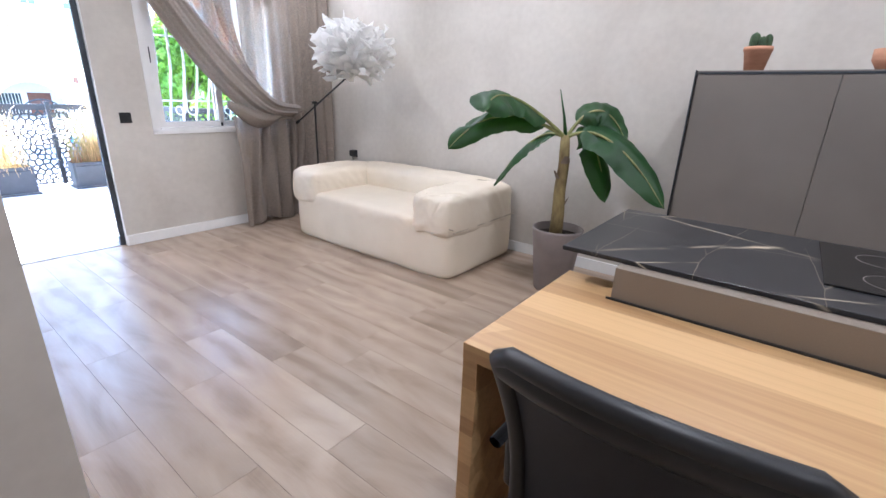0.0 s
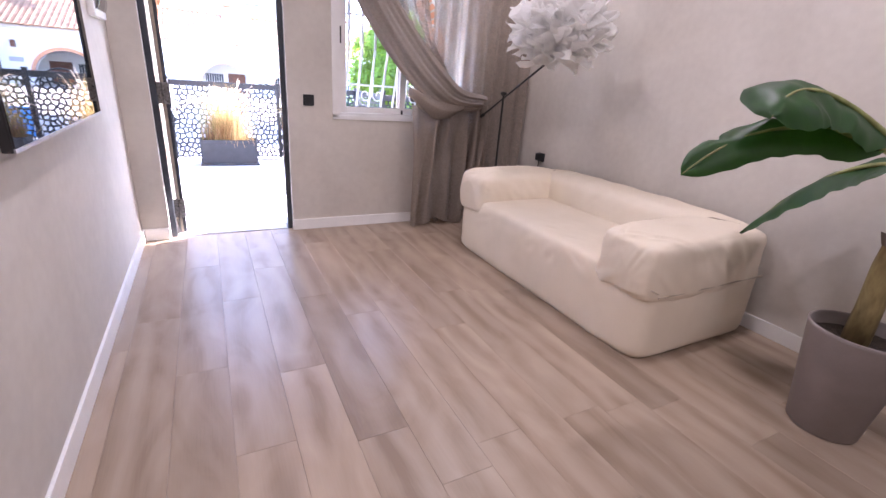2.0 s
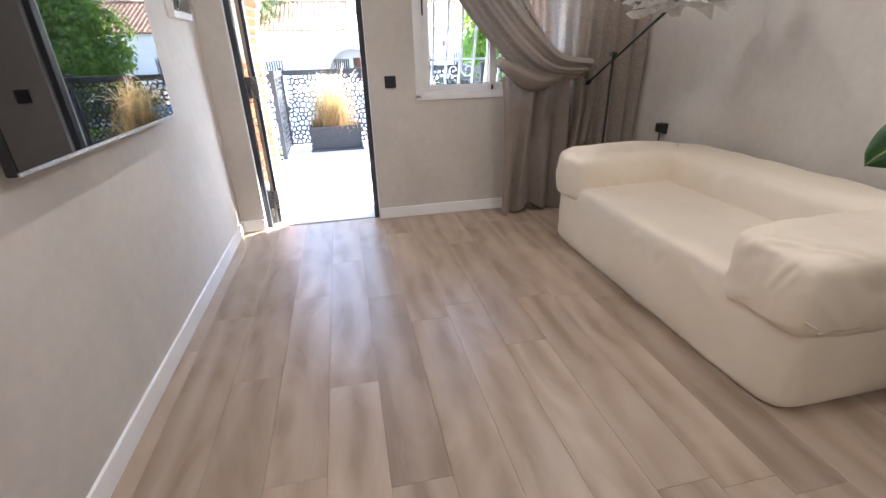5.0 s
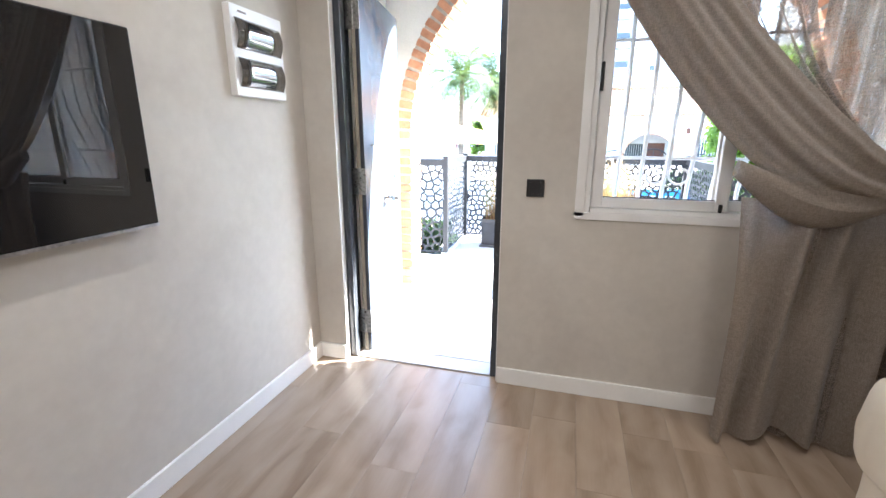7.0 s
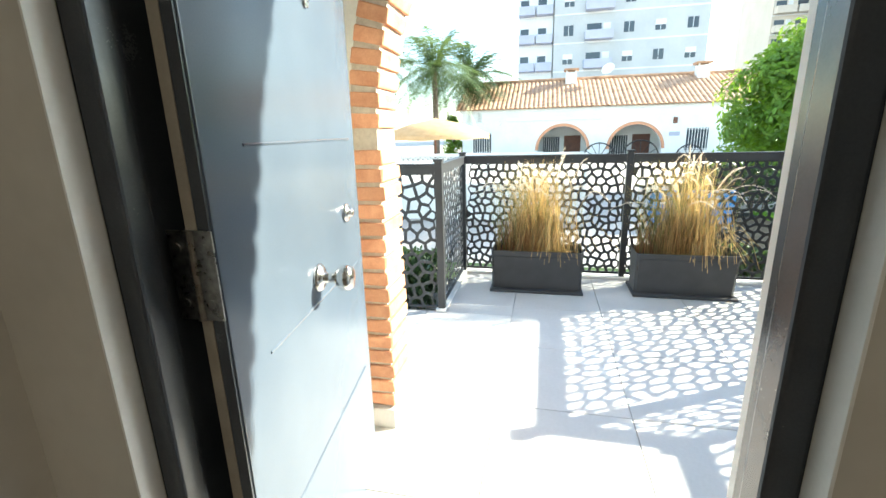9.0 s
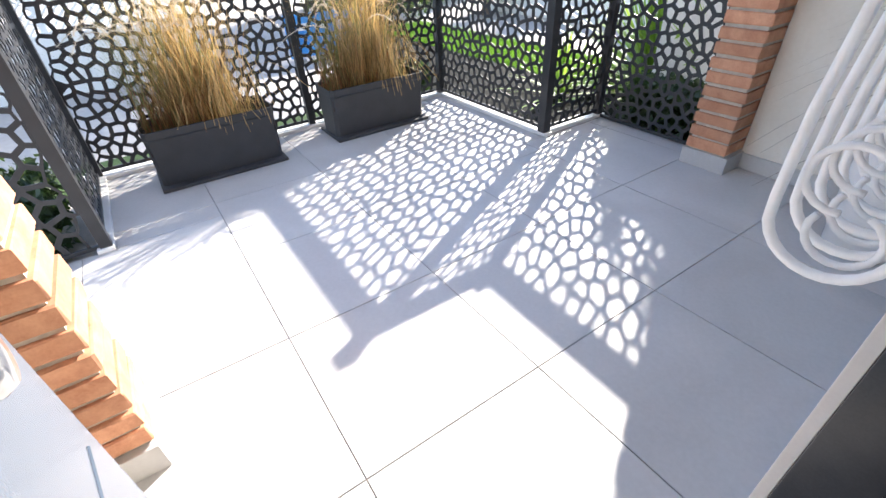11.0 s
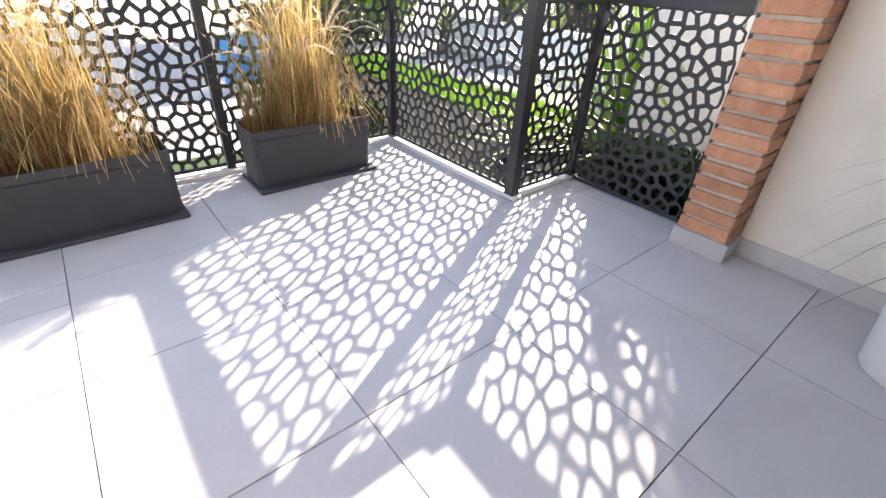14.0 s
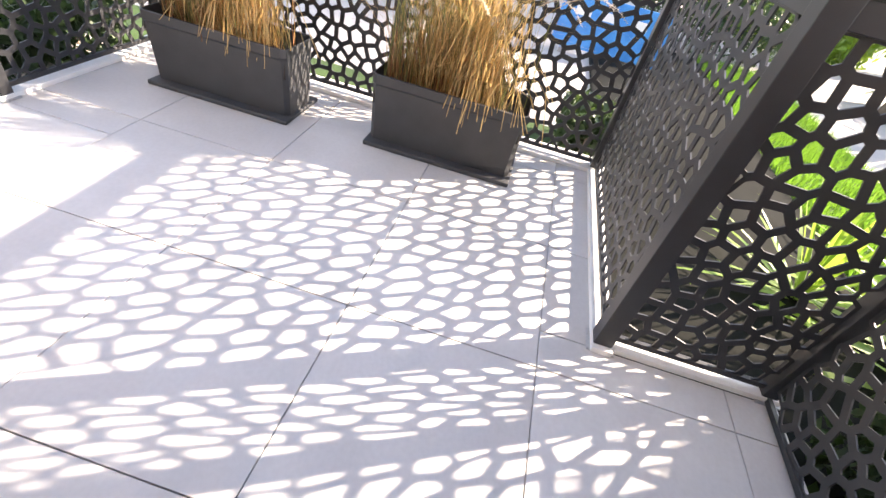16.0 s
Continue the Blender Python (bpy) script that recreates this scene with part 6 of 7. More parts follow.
# ---- trees ----
def leafy_tree(name, label, x, y, base, height, radius, seed, count=9000, leaf=0.075):
    rg = random.Random(seed)
    t = thing(name, label, "tree", m=pose(x, y, base))
    trunk_top = height * 0.45
    part("trunk", tube([(0, 0, 0), (0.05, 0.02, trunk_top * 0.5), (-0.02, 0.05, trunk_top)], 0.12, 12, taper=0.6), M["bark"], t, smooth=True)
    cz, rz = height * 0.54, height * 0.5
    blobs = []
    for i in range(44):
        a, u = rg.uniform(0, 6.28), rg.uniform(-0.9, 0.95)
        rr = math.sqrt(max(0, 1 - u * u))
        k = rg.uniform(0.5, 0.82)
        k *= 1 - 0.4 * max(u, 0)
        c = Vector((rr * math.cos(a) * radius * k, rr * math.sin(a) * radius * k, cz + u * rz * 0.86))
        blobs.append((c, rg.uniform(0.24, 0.42) * radius))
        if i < 9:
            part("limb", tube([(0, 0, trunk_top * 0.8), tuple(c * 0.5 + Vector((0, 0, trunk_top * 0.45))), tuple(c)], 0.05, 7, taper=0.3), M["bark"], t, smooth=True)
    verts, faces = [], []
    for i in range(count):
        c, r = rg.choice(blobs)
        d = Vector((rg.gauss(0, 1), rg.gauss(0, 1), rg.gauss(0, 1))).normalized()
        p = c + d * r * rg.uniform(0.72, 1.12)
        s = leaf * rg.uniform(0.6, 1.25)
        n = (d + Vector((rg.uniform(-0.8, 0.8), rg.uniform(-0.8, 0.8), rg.uniform(-0.2, 0.9)))).normalized()
        tdir = n.cross(Vector((rg.uniform(-1, 1), rg.uniform(-1, 1), rg.uniform(-1, 1)))).normalized()
        bdir = n.cross(tdir)
        q = len(verts)
        tip = p + tdir * s * 0.9 - Vector((0, 0, 0.25 * s))
        verts += [tuple(p - tdir * s * 0.7), tuple(p + bdir * s * 0.42 + n * 0.1 * s), tuple(tip), tuple(p - bdir * s * 0.42 + n * 0.1 * s)]
        faces += [(q, q + 1, q + 2), (q, q + 2, q + 3)]
    me = bpy.data.meshes.new("crown")
    me.from_pydata(verts, [], faces)
    me.materials.append(M["treeleaf"])
    o = new("crown", me)
    o.parent = t
    tagged(o, kind="stuff")


leafy_tree("ficus_tree", "round bushy green ficus tree in front of the houses", -15.3, 6.3, -0.9, 4.0, 1.62, 21, 30000, 0.085)
# the second tree is out of view, placed sunwards to thin the screen's light spots
leafy_tree("added_shade_tree", "unseen green leafy tree added to shade the end of the terrace", -8.6, 8.7, GZ, 4.0, 1.0, 27, 7500, 0.085)
leafy_tree("leafy_tree", "bright green leafy tree beyond the garden", -15.6, 18.2, -0.6, 5.0, 2.4, 22, 9000, 0.11)


def palm(name, label, x, y, base, height, fronds, ln, mat, seed, r=0.17, fan=False):
    rg = random.Random(seed)
    t = thing(name, label, "palm tree", m=pose(x, y, base))
    b = bmesh.new()
    prof = []
    n = 26
    for i in range(n + 1):
        z = height * i / n
        prof.append((r * (1.15 - 0.3 * i / n), z))
        prof.append((r * (1.05 - 0.3 * i / n), z + height / n * 0.6))
    lathe(prof, 14, b)
    part("trunk", b, M["bark"], t, "rough ringed trunk")
    verts, faces = [], []
    for f in range(fronds):
        a = f * 2.39996 + rg.uniform(-0.2, 0.2)
        e = rg.uniform(-0.5, 1.25)
        L = ln * rg.uniform(0.8, 1.1)
        hd = Vector((math.cos(a), math.sin(a), 0))
        sd = Vector((-math.sin(a), math.cos(a), 0))
        prev = None
        for k in range(29):
            s = k / 28
            c = Vector((0, 0, height)) + hd * (L * s * math.cos(e) * (1 - 0.12 * s)) + Vector((0, 0, L * (s * math.sin(e) - 0.48 * s * s)))
            if prev is not None:
                q = len(verts)
                w = 0.02 * (1 - s) + 0.004
                verts += [tuple(prev - sd * w), tuple(prev + sd * w), tuple(c + sd * w), tuple(c - sd * w)]
                faces.append((q, q + 1, q + 2, q + 3))
                along = (c - prev).normalized()
                for sg in (-1, 1):
                    ll = L * 0.21 * math.sin(min(1, 0.12 + s) * math.pi * 0.9) + 0.04
                    tip = c + sd * (sg * ll * 0.85) + along * (ll * 0.45) - Vector((0, 0, ll * rg.uniform(0.0, 0.4)))
                    q = len(verts)
                    o_ = along * 0.022
                    verts += [tuple(c - o_), tuple(c + o_), tuple(tip)]
                    faces.append((q, q + 1, q + 2))
            prev = c
    me = bpy.data.meshes.new("crown")
    me.from_pydata(verts, [], faces)
    me.materials.append(mat)
    o = new("crown", me)
    o.parent = t
    tagged(o, kind="stuff")


palm("palm_tree", "tall date palm with pale feathery fronds", -28.5, -5.0, -1.1, 5.7, 96, 3.9, M["palmleaf"], 31)
palm("palm_tree", "tall dark green date palm", -31.0, -3.4, -1.1, 5.4, 90, 3.6, M["palmdark"], 32)
palm("palm_tree", "date palm behind the gateway", -26.0, -7.6, -1.1, 5.6, 84, 3.4, M["palmleaf"], 33)
palm("palm_tree", "thick brown palm trunk at the garden edge", -18.4, 15.6, -1.1, 9.5, 44, 3.4, M["palmleaf"], 34, 0.42)
palm("palm_tree", "low dark green palm with dense fronds", -12.0, 11.0, -0.6, 1.3, 70, 1.9, M["palmdark"], 35, 0.22)
palm("palm_tree", "low dark green palm with dense fronds", -11.0, 13.2, -0.6, 1.7, 70, 2.2, M["palmdark"], 36, 0.22)
for i, (x, y, h) in enumerate(((-33, -5.0, 3.6), (-33.4, -3.9, 4.2), (-30, -9.5, 3.2))):
    leafy_tree("cypress", "dark slender tree behind the palms", x, y, -1.15, h, 0.7, 40 + i, 2200, 0.12)

# parasol
ps = thing("parasol", "beige garden parasol opened over a neighbouring terrace", "parasol", m=pose(-15.9, -2.0, -0.6))
b = bmesh.new()
apex = b.verts.new((0, 0, 2.22))
rim = []
for k in range(48):
    a = 2 * math.pi * k / 48
    sag = 0.05 * (1 - math.cos(8 * a)) / 2
    rim.append((b.verts.new((0.75 * math.cos(a), 0.75 * math.sin(a), 2.06 - 0.02 * sag)), b.verts.new((1.45 * math.cos(a) * (1 - sag * 0.5), 1.45 * math.sin(a) * (1 - sag * 0.5), 1.78 + sag * 0.6)), b.verts.new((1.45 * math.cos(a) * (1 - sag * 0.5), 1.45 * math.sin(a) * (1 - sag * 0.5), 1.66 + sag * 0.5))))
for k in range(48):
    k2 = (k + 1) % 48
    b.faces.new((apex, rim[k][0], rim[k2][0]))
    b.faces.new((rim[k][0], rim[k][1], rim[k2][1], rim[k2][0]))
    b.faces.new((rim[k][1], rim[k][2], rim[k2][2], rim[k2][1]))
part("canopy", b, M["parasol"], ps, smooth=True)
part("pole", rod((0, 0, 0), (0, 0, 2.25), 0.025), M["browndoor"], ps)
for k in range(8):
    a = 2 * math.pi * k / 8
    part("rib", rod((0, 0, 2.15), (1.42 * math.cos(a), 1.42 * math.sin(a), 1.77), 0.01), M["browndoor"], ps)

# white lattice screen
lt = thing("lattice_fence", "white diagonal garden lattice fence", "fence", m=pose(-11.2, -3.2, GZ - 0.02))
for y in (0, 1.6, 3.2, 4.7):
    part("post", box(-0.03, 0.03, y - 0.03, y + 0.03, 0, 1.05, None, 0.003), M["white"], lt)
part("top_rail", box(-0.03, 0.03, 0.03, 4.67, 1.02, 1.07, None, 0.003), M["white"], lt)
part("base_wall", box(-0.06, 0.06, 0.03, 4.67, 0.0, 0.6), M["outwall"], lt, "low white wall")
b = bmesh.new()
for s in (-1, 1):
    for i in range(-6, 60):
        y0 = i * 0.085
        if 0.03 < y0 < 4.25:
            p, q = (0.006 * s, y0 + (0.42 if s < 0 else 0), 0.6), (0.006 * s, y0 + (0 if s < 0 else 0.42), 1.02)
            rod(p, q, 0.011, sides=4, bm=b)
tagged(part("lattice", b, M["white"], lt), kind="stuff")

# blue sheet with white markings on the path
bl = thing("blue_sheet", "bright blue plastic board with white markings", "board", m=pose(-10.75, 2.45, GZ - 0.02))
part("board", box(-0.01, 0.01, -0.1, 1.0, 0.05, 0.55, None, 0.004), M["blue"], bl)
for y in (0.05, 0.3, 0.62):
    part("marking", box(0.0105, 0.012, y, y + 0.16, 0.36, 0.44), M["white"], bl)
part("foot", box(-0.12, 0.12, 0.0, 0.06, 0.0, 0.05, None, 0.004), M["steel"], bl)
part("foot", box(-0.12, 0.12, 0.85, 0.91, 0.0, 0.05, None, 0.004), M["steel"], bl)
# white rail beyond the side screen
wr = thing("white_rail", "white painted garden rail beyond the terrace", "railing", m=pose(-5.9, 6.5, GZ - 0.02))
for x in (-2.6, -1.3, 0.0, 1.3):
    part("post", box(x - 0.05, x + 0.05, -0.05, 0.05, 0, 1.28, None, 0.005), M["white"], wr)
for z in (0.55, 0.85, 1.15):
    part("rail", box(-2.65, 1.35, -0.065, -0.052, z, z + 0.11, None, 0.004), M["white"], wr)
solid("garden_wall", box(-12.5, -4.5, 6.9, 7.05, GZ - 0.02, 0.42, None, 0.01), M["outwall"], "low white rendered garden wall", "wall", "structure")


# ---- houses across the green ----
def far_house(x, y0, y1, zg, ze, zr, arches, grilles, label, hip=False):
    h = thing("white_house", label, "house")
    b = bmesh.new()
    depth = 7.0
    # front wall as columns between arch edges
    edges = sorted({y0, y1, *[a - 1.25 for a in arches], *[a + 1.25 for a in arches]})
    spring = ze - 2.15
    for e0, e1 in zip(edges, edges[1:]):
        mid = (e0 + e1) / 2
        arch = [a for a in arches if abs(a - mid) < 0.1]
        if not arch:
            box(x - 0.25, x, e0, e1, zg, ze, b)
            continue
        n = 20
        for i in range(n):
            a0, a1 = math.pi * i / n, math.pi * (i + 1) / n
            q = [(mid - 1.25 * math.cos(t), spring + 1.2 * math.sin(t)) for t in (a0, a1)]
            for xx in (x - 0.25, x):
                b.faces.new([b.verts.new((xx, q[0][0], q[0][1])), b.verts.new((xx, q[1][0], q[1][1])), b.verts.new((xx, q[1][0], ze)), b.verts.new((xx, q[0][0], ze))])
            b.faces.new([b.verts.new((x - 0.25, q[0][0], q[0][1])), b.verts.new((x - 0.25, q[1][0], q[1][1])), b.verts.new((x, q[1][0], q[1][1])), b.verts.new((x, q[0][0], q[0][1]))])
    bmesh.ops.remove_doubles(b, verts=b.verts[:], dist=1e-4)
    bmesh.ops.recalc_face_normals(b, faces=b.faces[:])
    part("front_wall", b, M["farwhite"], h)
    part("side_wall", box(x - depth, x - 0.25, y0, y0 + 0.2, zg, ze), M["farwhite"], h)
    part("side_wall", box(x - depth, x - 0.25, y1 - 0.2, y1, zg, ze), M["farwhite"], h)
    part("back_wall", box(x - depth, x - depth + 0.2, y0 + 0.2, y1 - 0.2, zg, ze), M["farwhite"], h)
    part("porch_wall", box(x - 1.9, x - 1.75, y0 + 0.2, y1 - 0.2, zg, ze), M["farwhite"], h)
    for a in arches:
        b = bmesh.new()
        n = 20
        for i in range(n):
            a0, a1 = math.pi * i / n, math.pi * (i + 1) / n
            f = []
            for r in (1.25, 1.40):
                f.append([b.verts.new((x + 0.02, a - r * math.cos(t), spring + (r - 0.05) * math.sin(t))) for t in (a0, a1)])
            b.faces.new((f[0][0], f[0][1], f[1][1], f[1][0]))
        rim = part("arch_rim", b, M["brick"], h, "brick-edged arch")
        thicken(rim, 0.05)
        dr = part("front_door", box(x - 1.76, x - 1.70, a + 0.15, a + 1.05, zg, zg + 2.05, None, 0.01), M["browndoor"], h, "dark front door")
        part("window", box(x - 1.755, x - 1.71, a - 1.0, a - 0.1, zg + 0.9, zg + 2.0, None, 0.01), M["darkpane"], h)
        for k in range(9):
            part("porch_bar", rod((x - 1.6, a - 1.05 + k * 0.12, zg + 0.85), (x - 1.6, a - 1.05 + k * 0.12, zg + 2.05), 0.012, sides=5), M["white"], h)
    for g in grilles:
        part("window", box(x - 0.05, x + 0.01, g - 0.5, g + 0.5, ze - 2.25, ze - 1.2, None, 0.01), M["darkpane"], h)
        for k in range(9):
            part("grille_bar", rod((x + 0.09, g - 0.52 + k * 0.13, ze - 2.35), (x + 0.09, g - 0.52 + k * 0.13, ze - 1.1), 0.014, sides=5), M["white"], h)
        for z in (ze - 2.2, ze - 1.25):
            part("grille_rail", rod((x + 0.09, g - 0.6, z), (x + 0.09, g + 0.6, z), 0.014, sides=5), M["white"], h)
    # roof of half-round tiles running down the slope
    b = bmesh.new()
    run = depth / 2
    pitch = 0.24
    rows = int((y1 - y0 + 0.6) / pitch)
    prev = None
    verts, faces = [], []
    hipr = run if hip else 0.0
    for i in range(rows * 4 + 1):
        y = y0 - 0.3 + i * pitch / 4
        bumpz = 0.055 * abs(math.sin(math.pi * i / 4)) if True else 0
        k = 1.0
        if hip:
            k = max(0.02, min(1.0, min(y - (y0 - 0.3), (y1 + 0.3) - y) / run))
        q = len(verts)
        verts += [(x + 0.35, y, ze - 0.03 + bumpz), (x + 0.35 - (run + 0.35) * k, y, ze - 0.03 + (zr - ze) * k + bumpz), (x - depth - 0.3 + 0.0, y, ze - 0.03 + bumpz)]
        if i:
            faces += [(q - 3, q, q + 1, q - 2), (q - 2, q + 1, q + 2, q - 1)]
    me = bpy.data.meshes.new("roof")
    me.from_pydata(verts, [], faces)
    me.materials.append(M["roof"])
    ro = new("roof", me)
    ro.parent = h
    thicken(ro, 0.05)
    tagged(ro, "terracotta tile roof")
    part("eave_moulding", box(x, x + 0.12, y0 - 0.1, y1 + 0.1, ze - 0.16, ze - 0.04, None, 0.02), M["farwhite"], h)
    part("ridge", tube([(x - run, y0 - 0.3 + hipr, zr + 0.04), (x - run, (y0 + y1) / 2, zr + 0.05), (x - run, y1 + 0.3 - hipr, zr + 0.04)], 0.1, 8), M["roof"], h)
    return h


HX, HG, HE, HR = -28.8, -1.15, 2.35, 4.0
h1 = far_house(HX, -3.6, 13.6, HG, HE, HR, (1.75, 5.35), (-2.5, 8.2), "white one-storey house with brick arches and tiled roof")
for y in (9.0, 2.2):
    part("chimney", box(HX - 3.4, HX - 2.8, y - 0.3, y + 0.3, HR - 0.5, HR + 0.35, None, 0.02), M["farwhite"], h1)
    part("chimney_cap", box(HX - 3.5, HX - 2.7, y - 0.4, y + 0.4, HR + 0.45, HR + 0.56, None, 0.02), M["roof"], h1)
    for dx in (-0.25, 0.25):
        for dy in (-0.25, 0.25):
            part("chimney_leg", box(HX - 3.1 + dx - 0.04, HX - 3.1 + dx + 0.04, y + dy - 0.04, y + dy + 0.04, HR + 0.35, HR + 0.45), M["farwhite"], h1)
part("awning_case", box(HX, HX + 0.18, -1.2, 3.6, HE - 0.62, HE - 0.48, None, 0.02), M["white"], h1, "rolled awning case")
part("wall_lamp", box(HX, HX + 0.14, 7.05, 7.22, HE - 0.95, HE - 0.65, None, 0.02), M["browndoor"], h1)
part("name_tile", box(HX, HX + 0.03, 6.9, 7.4, HE - 1.55, HE - 1.35, None, 0.01), M["towerlilac"], h1, "small painted name tile")
part("satellite_dish", lathe([(0, 0.0), (0.2, 0.03), (0.36, 0.12)], 24), M["white"], h1, smooth=True, m=pose(HX - 3.0, 4.2, HR + 0.4, 60, 0, 60))
for y, r in ((3.5, 0.75), (5.4, 0.85), (7.6, 0.6)):
    wheel = part("cart_wheel", tube([(HX + 1.2, y + r * math.cos(a), HE - 2.55 + r * math.sin(a)) for a in [2 * math.pi * k / 36 for k in range(36)]], 0.035, 6, closed=True), M["black"], h1, "old wagon wheel ornament")
    for k in range(6):
        a = math.pi * k / 6
        part("spoke", rod((HX + 1.2, y + r * math.cos(a), HE - 2.55 + r * math.sin(a)), (HX + 1.2, y - r * math.cos(a), HE - 2.55 - r * math.sin(a)), 0.018, sides=5), M["black"], wheel)
    part("wheel_stand", box(HX + 1.1, HX + 1.3, y - 0.1, y + 0.1, HG, HE - 2.55 - r + 0.05), M["farwhite"], wheel)
h2 = far_house(HX, 14.2, 24.5, HG, HE - 0.1, HR + 0.1, (19.0,), (16.2,), "white house with arched porch and hipped tile roof", True)


# ---- towers in the distance ----
def tower(x, y0, y1, z1, storey, cols, face, label, balcony_cols, seed, turn=0.0, mats=("towerlilac",)):
    t = thing("apartment_tower", label, "apartment building", m=pose(x, y0, -2.0, 0, 0, turn))
    w = y1 - y0
    part("wall", box(-14, 0, 0, w, 0, z1 + 2), M[face], t)
    part("roof", box(-14.2, 0.2, -0.2, w + 0.2, z1 + 2, z1 + 2.6, None, 0.05), M["towerwhite"], t)
    n = int((z1 + 1) / storey)
    cw = w / cols
    for i in range(n):
        z = 1.2 + i * storey
        part("floor_band", box(0, 0.05, 0, w, z - 1.0, z - 0.82), M["towerwhite"], t)
        for c in range(cols):
            y = (c + 0.5) * cw
            if c in balcony_cols:
                part("balcony", box(0.0, 1.3, y - cw * 0.46, y + cw * 0.46, z - 0.75, z + 0.35, None, 0.05), M[mats[0]], t, "rendered balcony parapet")
                part("window", box(0.0, 0.04, y - cw * 0.38, y + cw * 0.1, z - 0.7, z + 1.3), M["darkpane"], t)
                part("window", box(0.0, 0.04, y + cw * 0.16, y + cw * 0.4, z + 0.2, z + 1.3), M["towerwhite"], t)
            else:
                wd = part("window", box(0.0, 0.05, y - 0.62, y + 0.62, z, z + 1.25), M["darkpane"], t)
                part("frame", box(0.05, 0.09, y - 0.03, y + 0.03, z, z + 1.25), M["towerwhite"], wd)
                if (i + c) % 2:
                    part("shutter", box(0.05, 0.1, y - 0.62, y + 0.62, z + 0.6, z + 1.25), M["towerwhite"], wd, "half-lowered white roller shutter")
    return t


tower(-70, 1.5, 20.3, 36, 3.5, 5, "towergrey", "grey and white apartment tower with lilac balconies", (1,), 1, 0.0)
t_side = tower(-70.6, -3.2, 1.4, 33, 3.5, 2, "towerwhite", "white balcony wing of the apartment tower", (0, 1), 2)
tower(-95, 37.0, 52.5, 42, 2.9, 5, "towersand", "sand-coloured apartment tower far off", (0, 1, 2, 3, 4), 3, 0.0, ("towersand",))
tower(-80, 46.0, 66.5, 25, 2.9, 6, "towerwhite", "white apartment block with balconies far off", (0, 2, 3, 5), 4, 0.0, ("towerwhite",))
tower(-100, 88.0, 104.0, 7, 2.9, 5, "towersand", "low sand-coloured apartment block far off", (1, 3), 5, 0.0, ("towersand",))
tower(-100, 108.0, 128.0, 6, 2.9, 6, "towersand", "low sand-coloured apartment block far off", (0, 2, 4), 6, 0.0, ("towersand",))

# ---- pieces: floor planks ----
rg = random.Random(77)
PW, PL = 0.20, 1.2
plank_meshes = {}
y = YR
row = 0
while y > YB + 0.02:
    w = min(PW, y - YB)
    x = XE
    first = True
    while x > XO + 0.03:
        ln = PL * rg.uniform(0.25, 0.95) if first else PL
        ln = round(min(ln, x - XO - 0.025), 2)
        first = False
        if ln < 0.03:
            break
        yc = y - w / 2
        inside = not (x < XEND - 0.14 and y < YT - 0.2)
        if inside:
            key = (ln, round(w, 3))
            if key not in plank_meshes:
                plank_meshes[key] = mesh_of("plank", chamfer_slab(ln - 0.0006, w - 0.0006, 0.011, 0.0007), M["plank"])
            o = new("plank", plank_meshes[key])
            o.parent = floor
            o.location = (x - ln / 2, yc, 0)
        x -= ln
    y -= PW
    row += 1

# ---- pieces: terrace tiles ----
TS = 0.605
xs = [XO + 0.0] + [-5.262 - TS * i for i in range(5)] + [TX0]
ysl = [TY0, 0.095 - 0.605 + 0.0, 0.095, 0.70, 1.305, 1.91, 2.515, 3.12, TY1]
XN, YN, XG, YG = -6.62, 2.76, -6.92, 0.16   # notches outside the fence
tile_meshes = {}


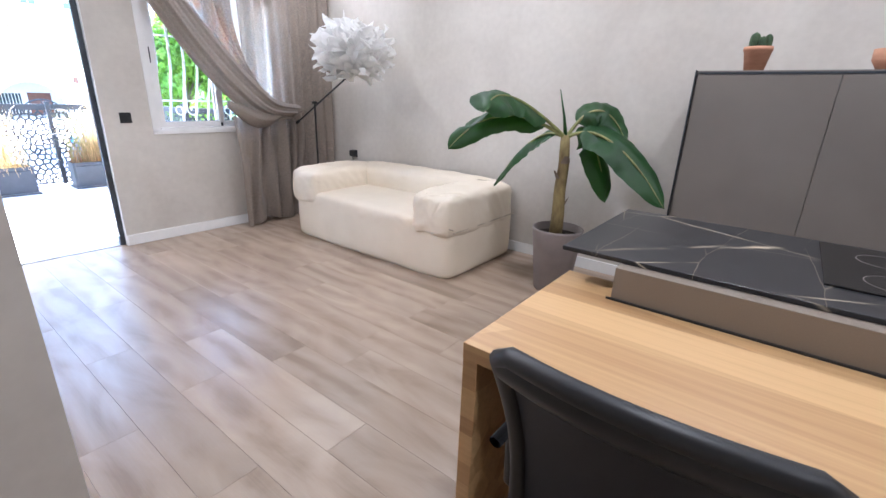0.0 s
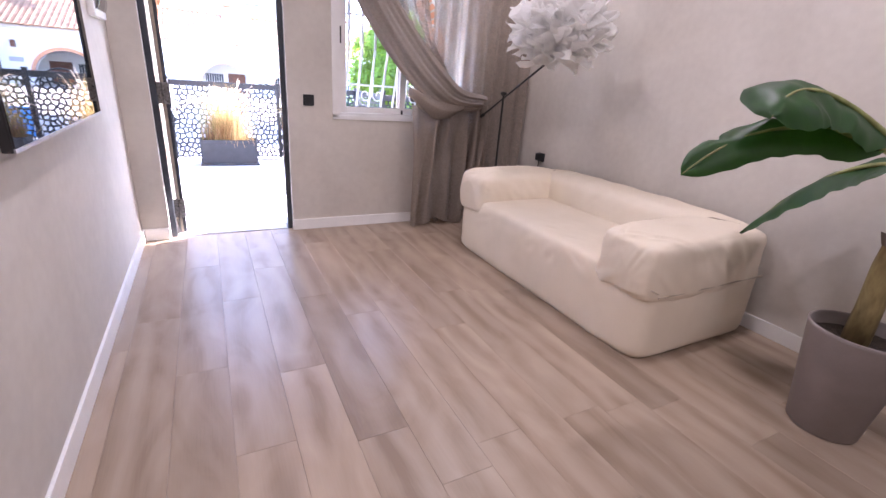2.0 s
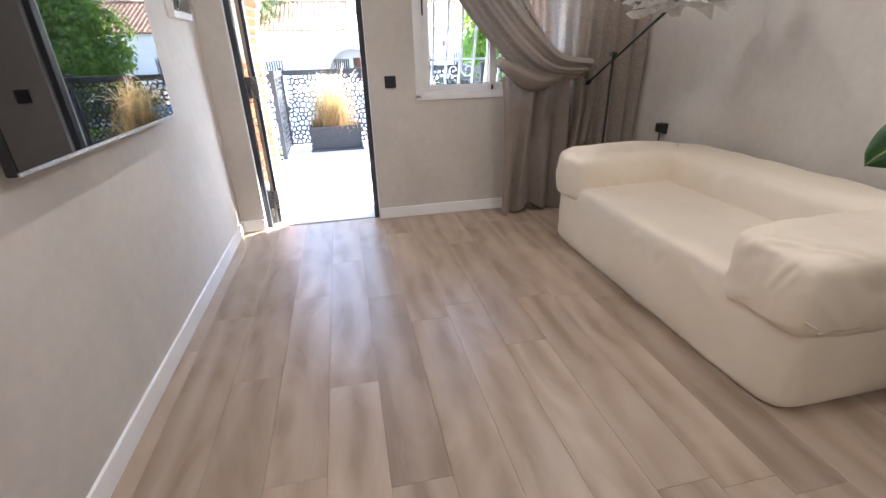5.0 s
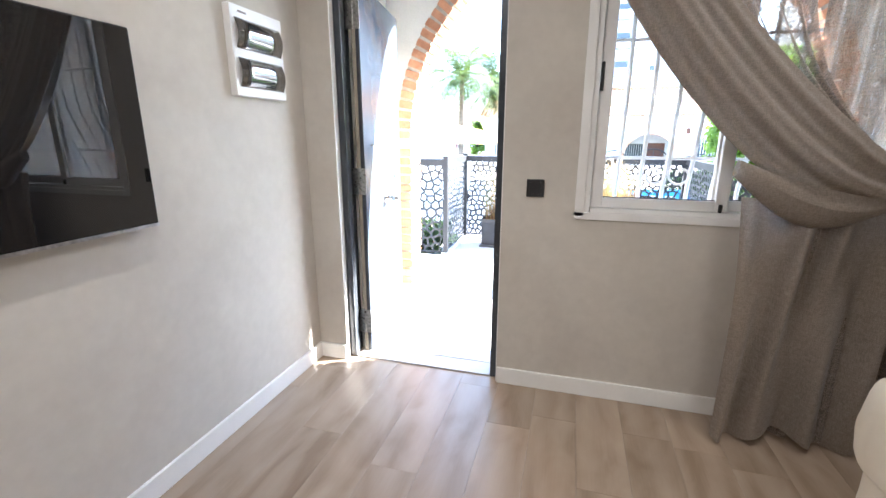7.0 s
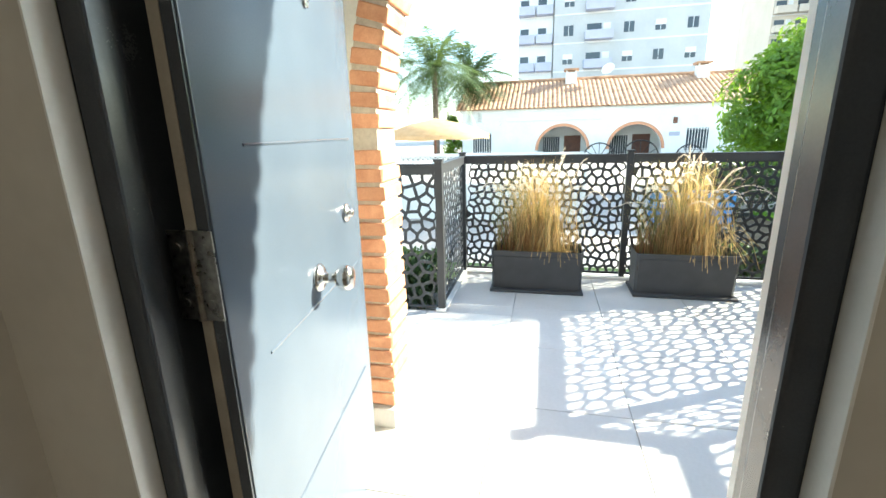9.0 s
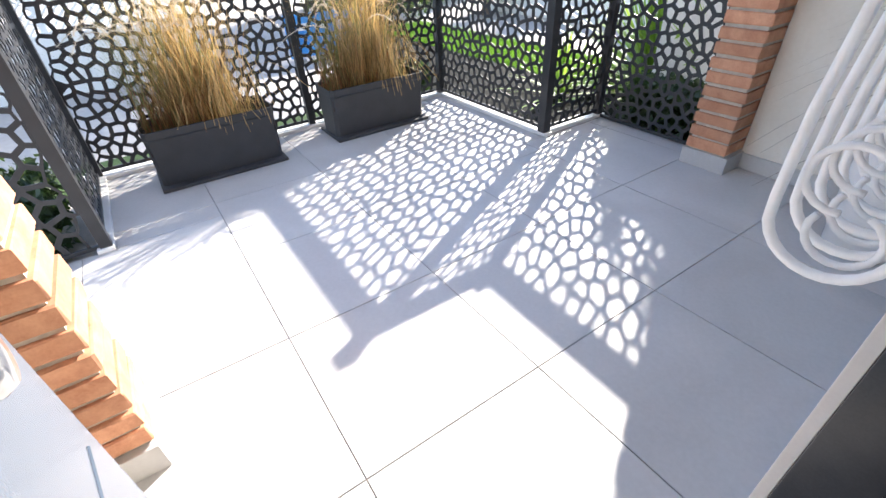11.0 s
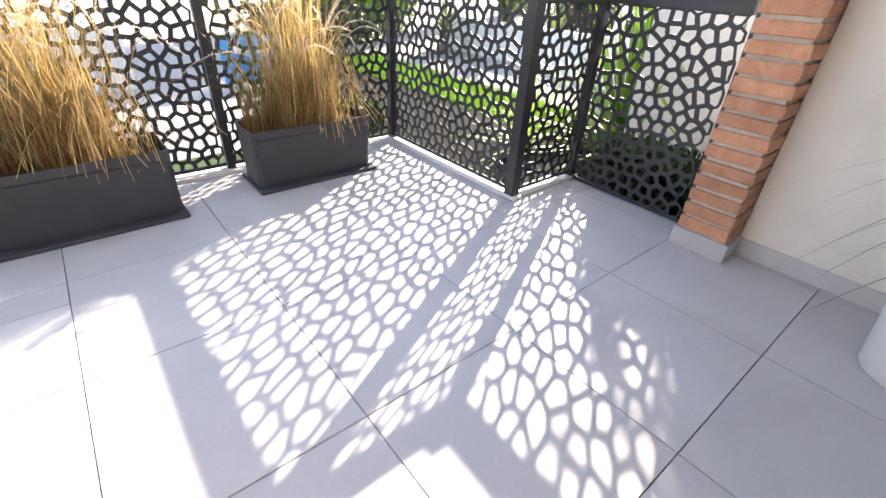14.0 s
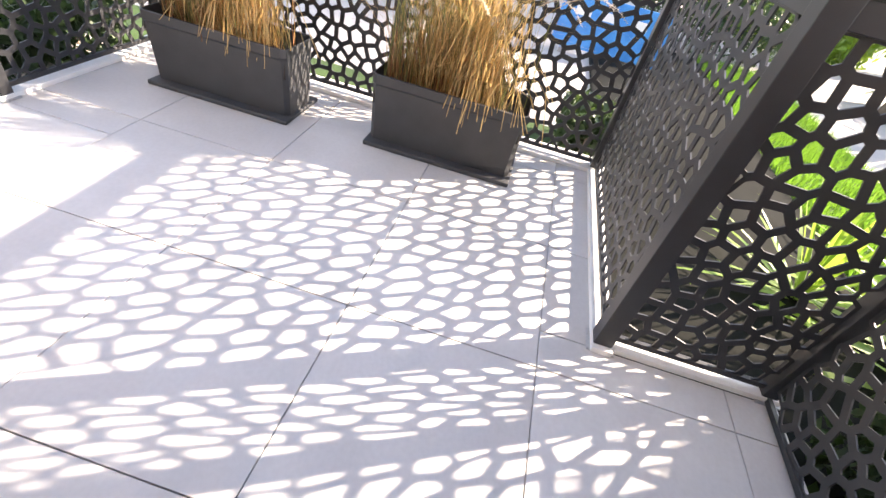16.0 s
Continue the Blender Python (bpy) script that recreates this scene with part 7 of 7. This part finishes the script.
def lay_tile(x0, x1, y0, y1):
    if x1 - x0 < 0.02 or y1 - y0 < 0.02:
        return
    key = (round(x1 - x0, 3), round(y1 - y0, 3))
    if key not in tile_meshes:
        tile_meshes[key] = mesh_of("tile", chamfer_slab(key[0] - 0.0032, key[1] - 0.0032, 0.0115, 0.0012), M["tile"])
    o = new("tile", tile_meshes[key])
    o.parent = terrace
    o.location = ((x0 + x1) / 2, (y0 + y1) / 2, 0)


for a, c in zip(xs, xs[1:]):
    for d, e in zip(ysl, ysl[1:]):
        if d >= 2.5:                    # cut at the notch by the side screens
            if e > YN and d < YN:
                lay_tile(max(c, XN), a, d, e)
                lay_tile(c, min(a, XN), d, YN)
            else:
                lay_tile(max(c, XN), a, d, e)
        elif e <= 0.71 and d < YG:      # cut at the notch by the gateway
            lay_tile(max(c, XG), a, d, e)
            lay_tile(c, min(a, XG), max(d, YG), e)
        else:
            lay_tile(c, a, d, e)

# ---- pieces: bricks of the piers and the arch ----
COURSE = 0.069


def brick_mesh(lx, ly, lz, seed):
    r = random.Random(seed)
    b = box(-lx / 2, lx / 2, -ly / 2, ly / 2, -lz / 2, lz / 2, None, 0.004, 1)
    for v in b.verts:
        v.co += Vector((r.uniform(-1, 1), r.uniform(-1, 1), r.uniform(-1, 1))) * 0.0022
    return mesh_of("brick", b, M["brick"])


long_bricks = [brick_mesh(AX1 - AX0, 0.20, COURSE - 0.016, i) for i in range(5)]
zc = 0.094 + COURSE / 2
courses = int((AC_Z - 0.094) / COURSE)
for pr, yc in zip(piers, (AC_Y - AR - 0.1, AC_Y + AR + 0.1)):
    for i in range(courses):
        o = new("brick", long_bricks[(i * 3) % 5])
        o.parent = pr
        o.matrix_basis = pose((AX0 + AX1) / 2 + rg.uniform(-0.004, 0.004), yc + rg.uniform(-0.004, 0.004), zc + i * COURSE, 0, 0, rg.choice((0, 180)) + rg.uniform(-0.5, 0.5))
vous = [brick_mesh(AX1 - AX0, RING, COURSE - 0.017, 20 + i) for i in range(4)]
nv = int(math.pi * AR / COURSE)
for i in range(nv):
    a = math.pi * (i + 0.5) / nv
    o = new("brick", vous[i % 4])
    o.parent = arch_ring
    rm = AR + RING / 2
    o.matrix_basis = pose((AX0 + AX1) / 2 + rg.uniform(-0.004, 0.004), AC_Y - rm * math.cos(a), AC_Z + rm * math.sin(a), -math.degrees(a), 0, 0)
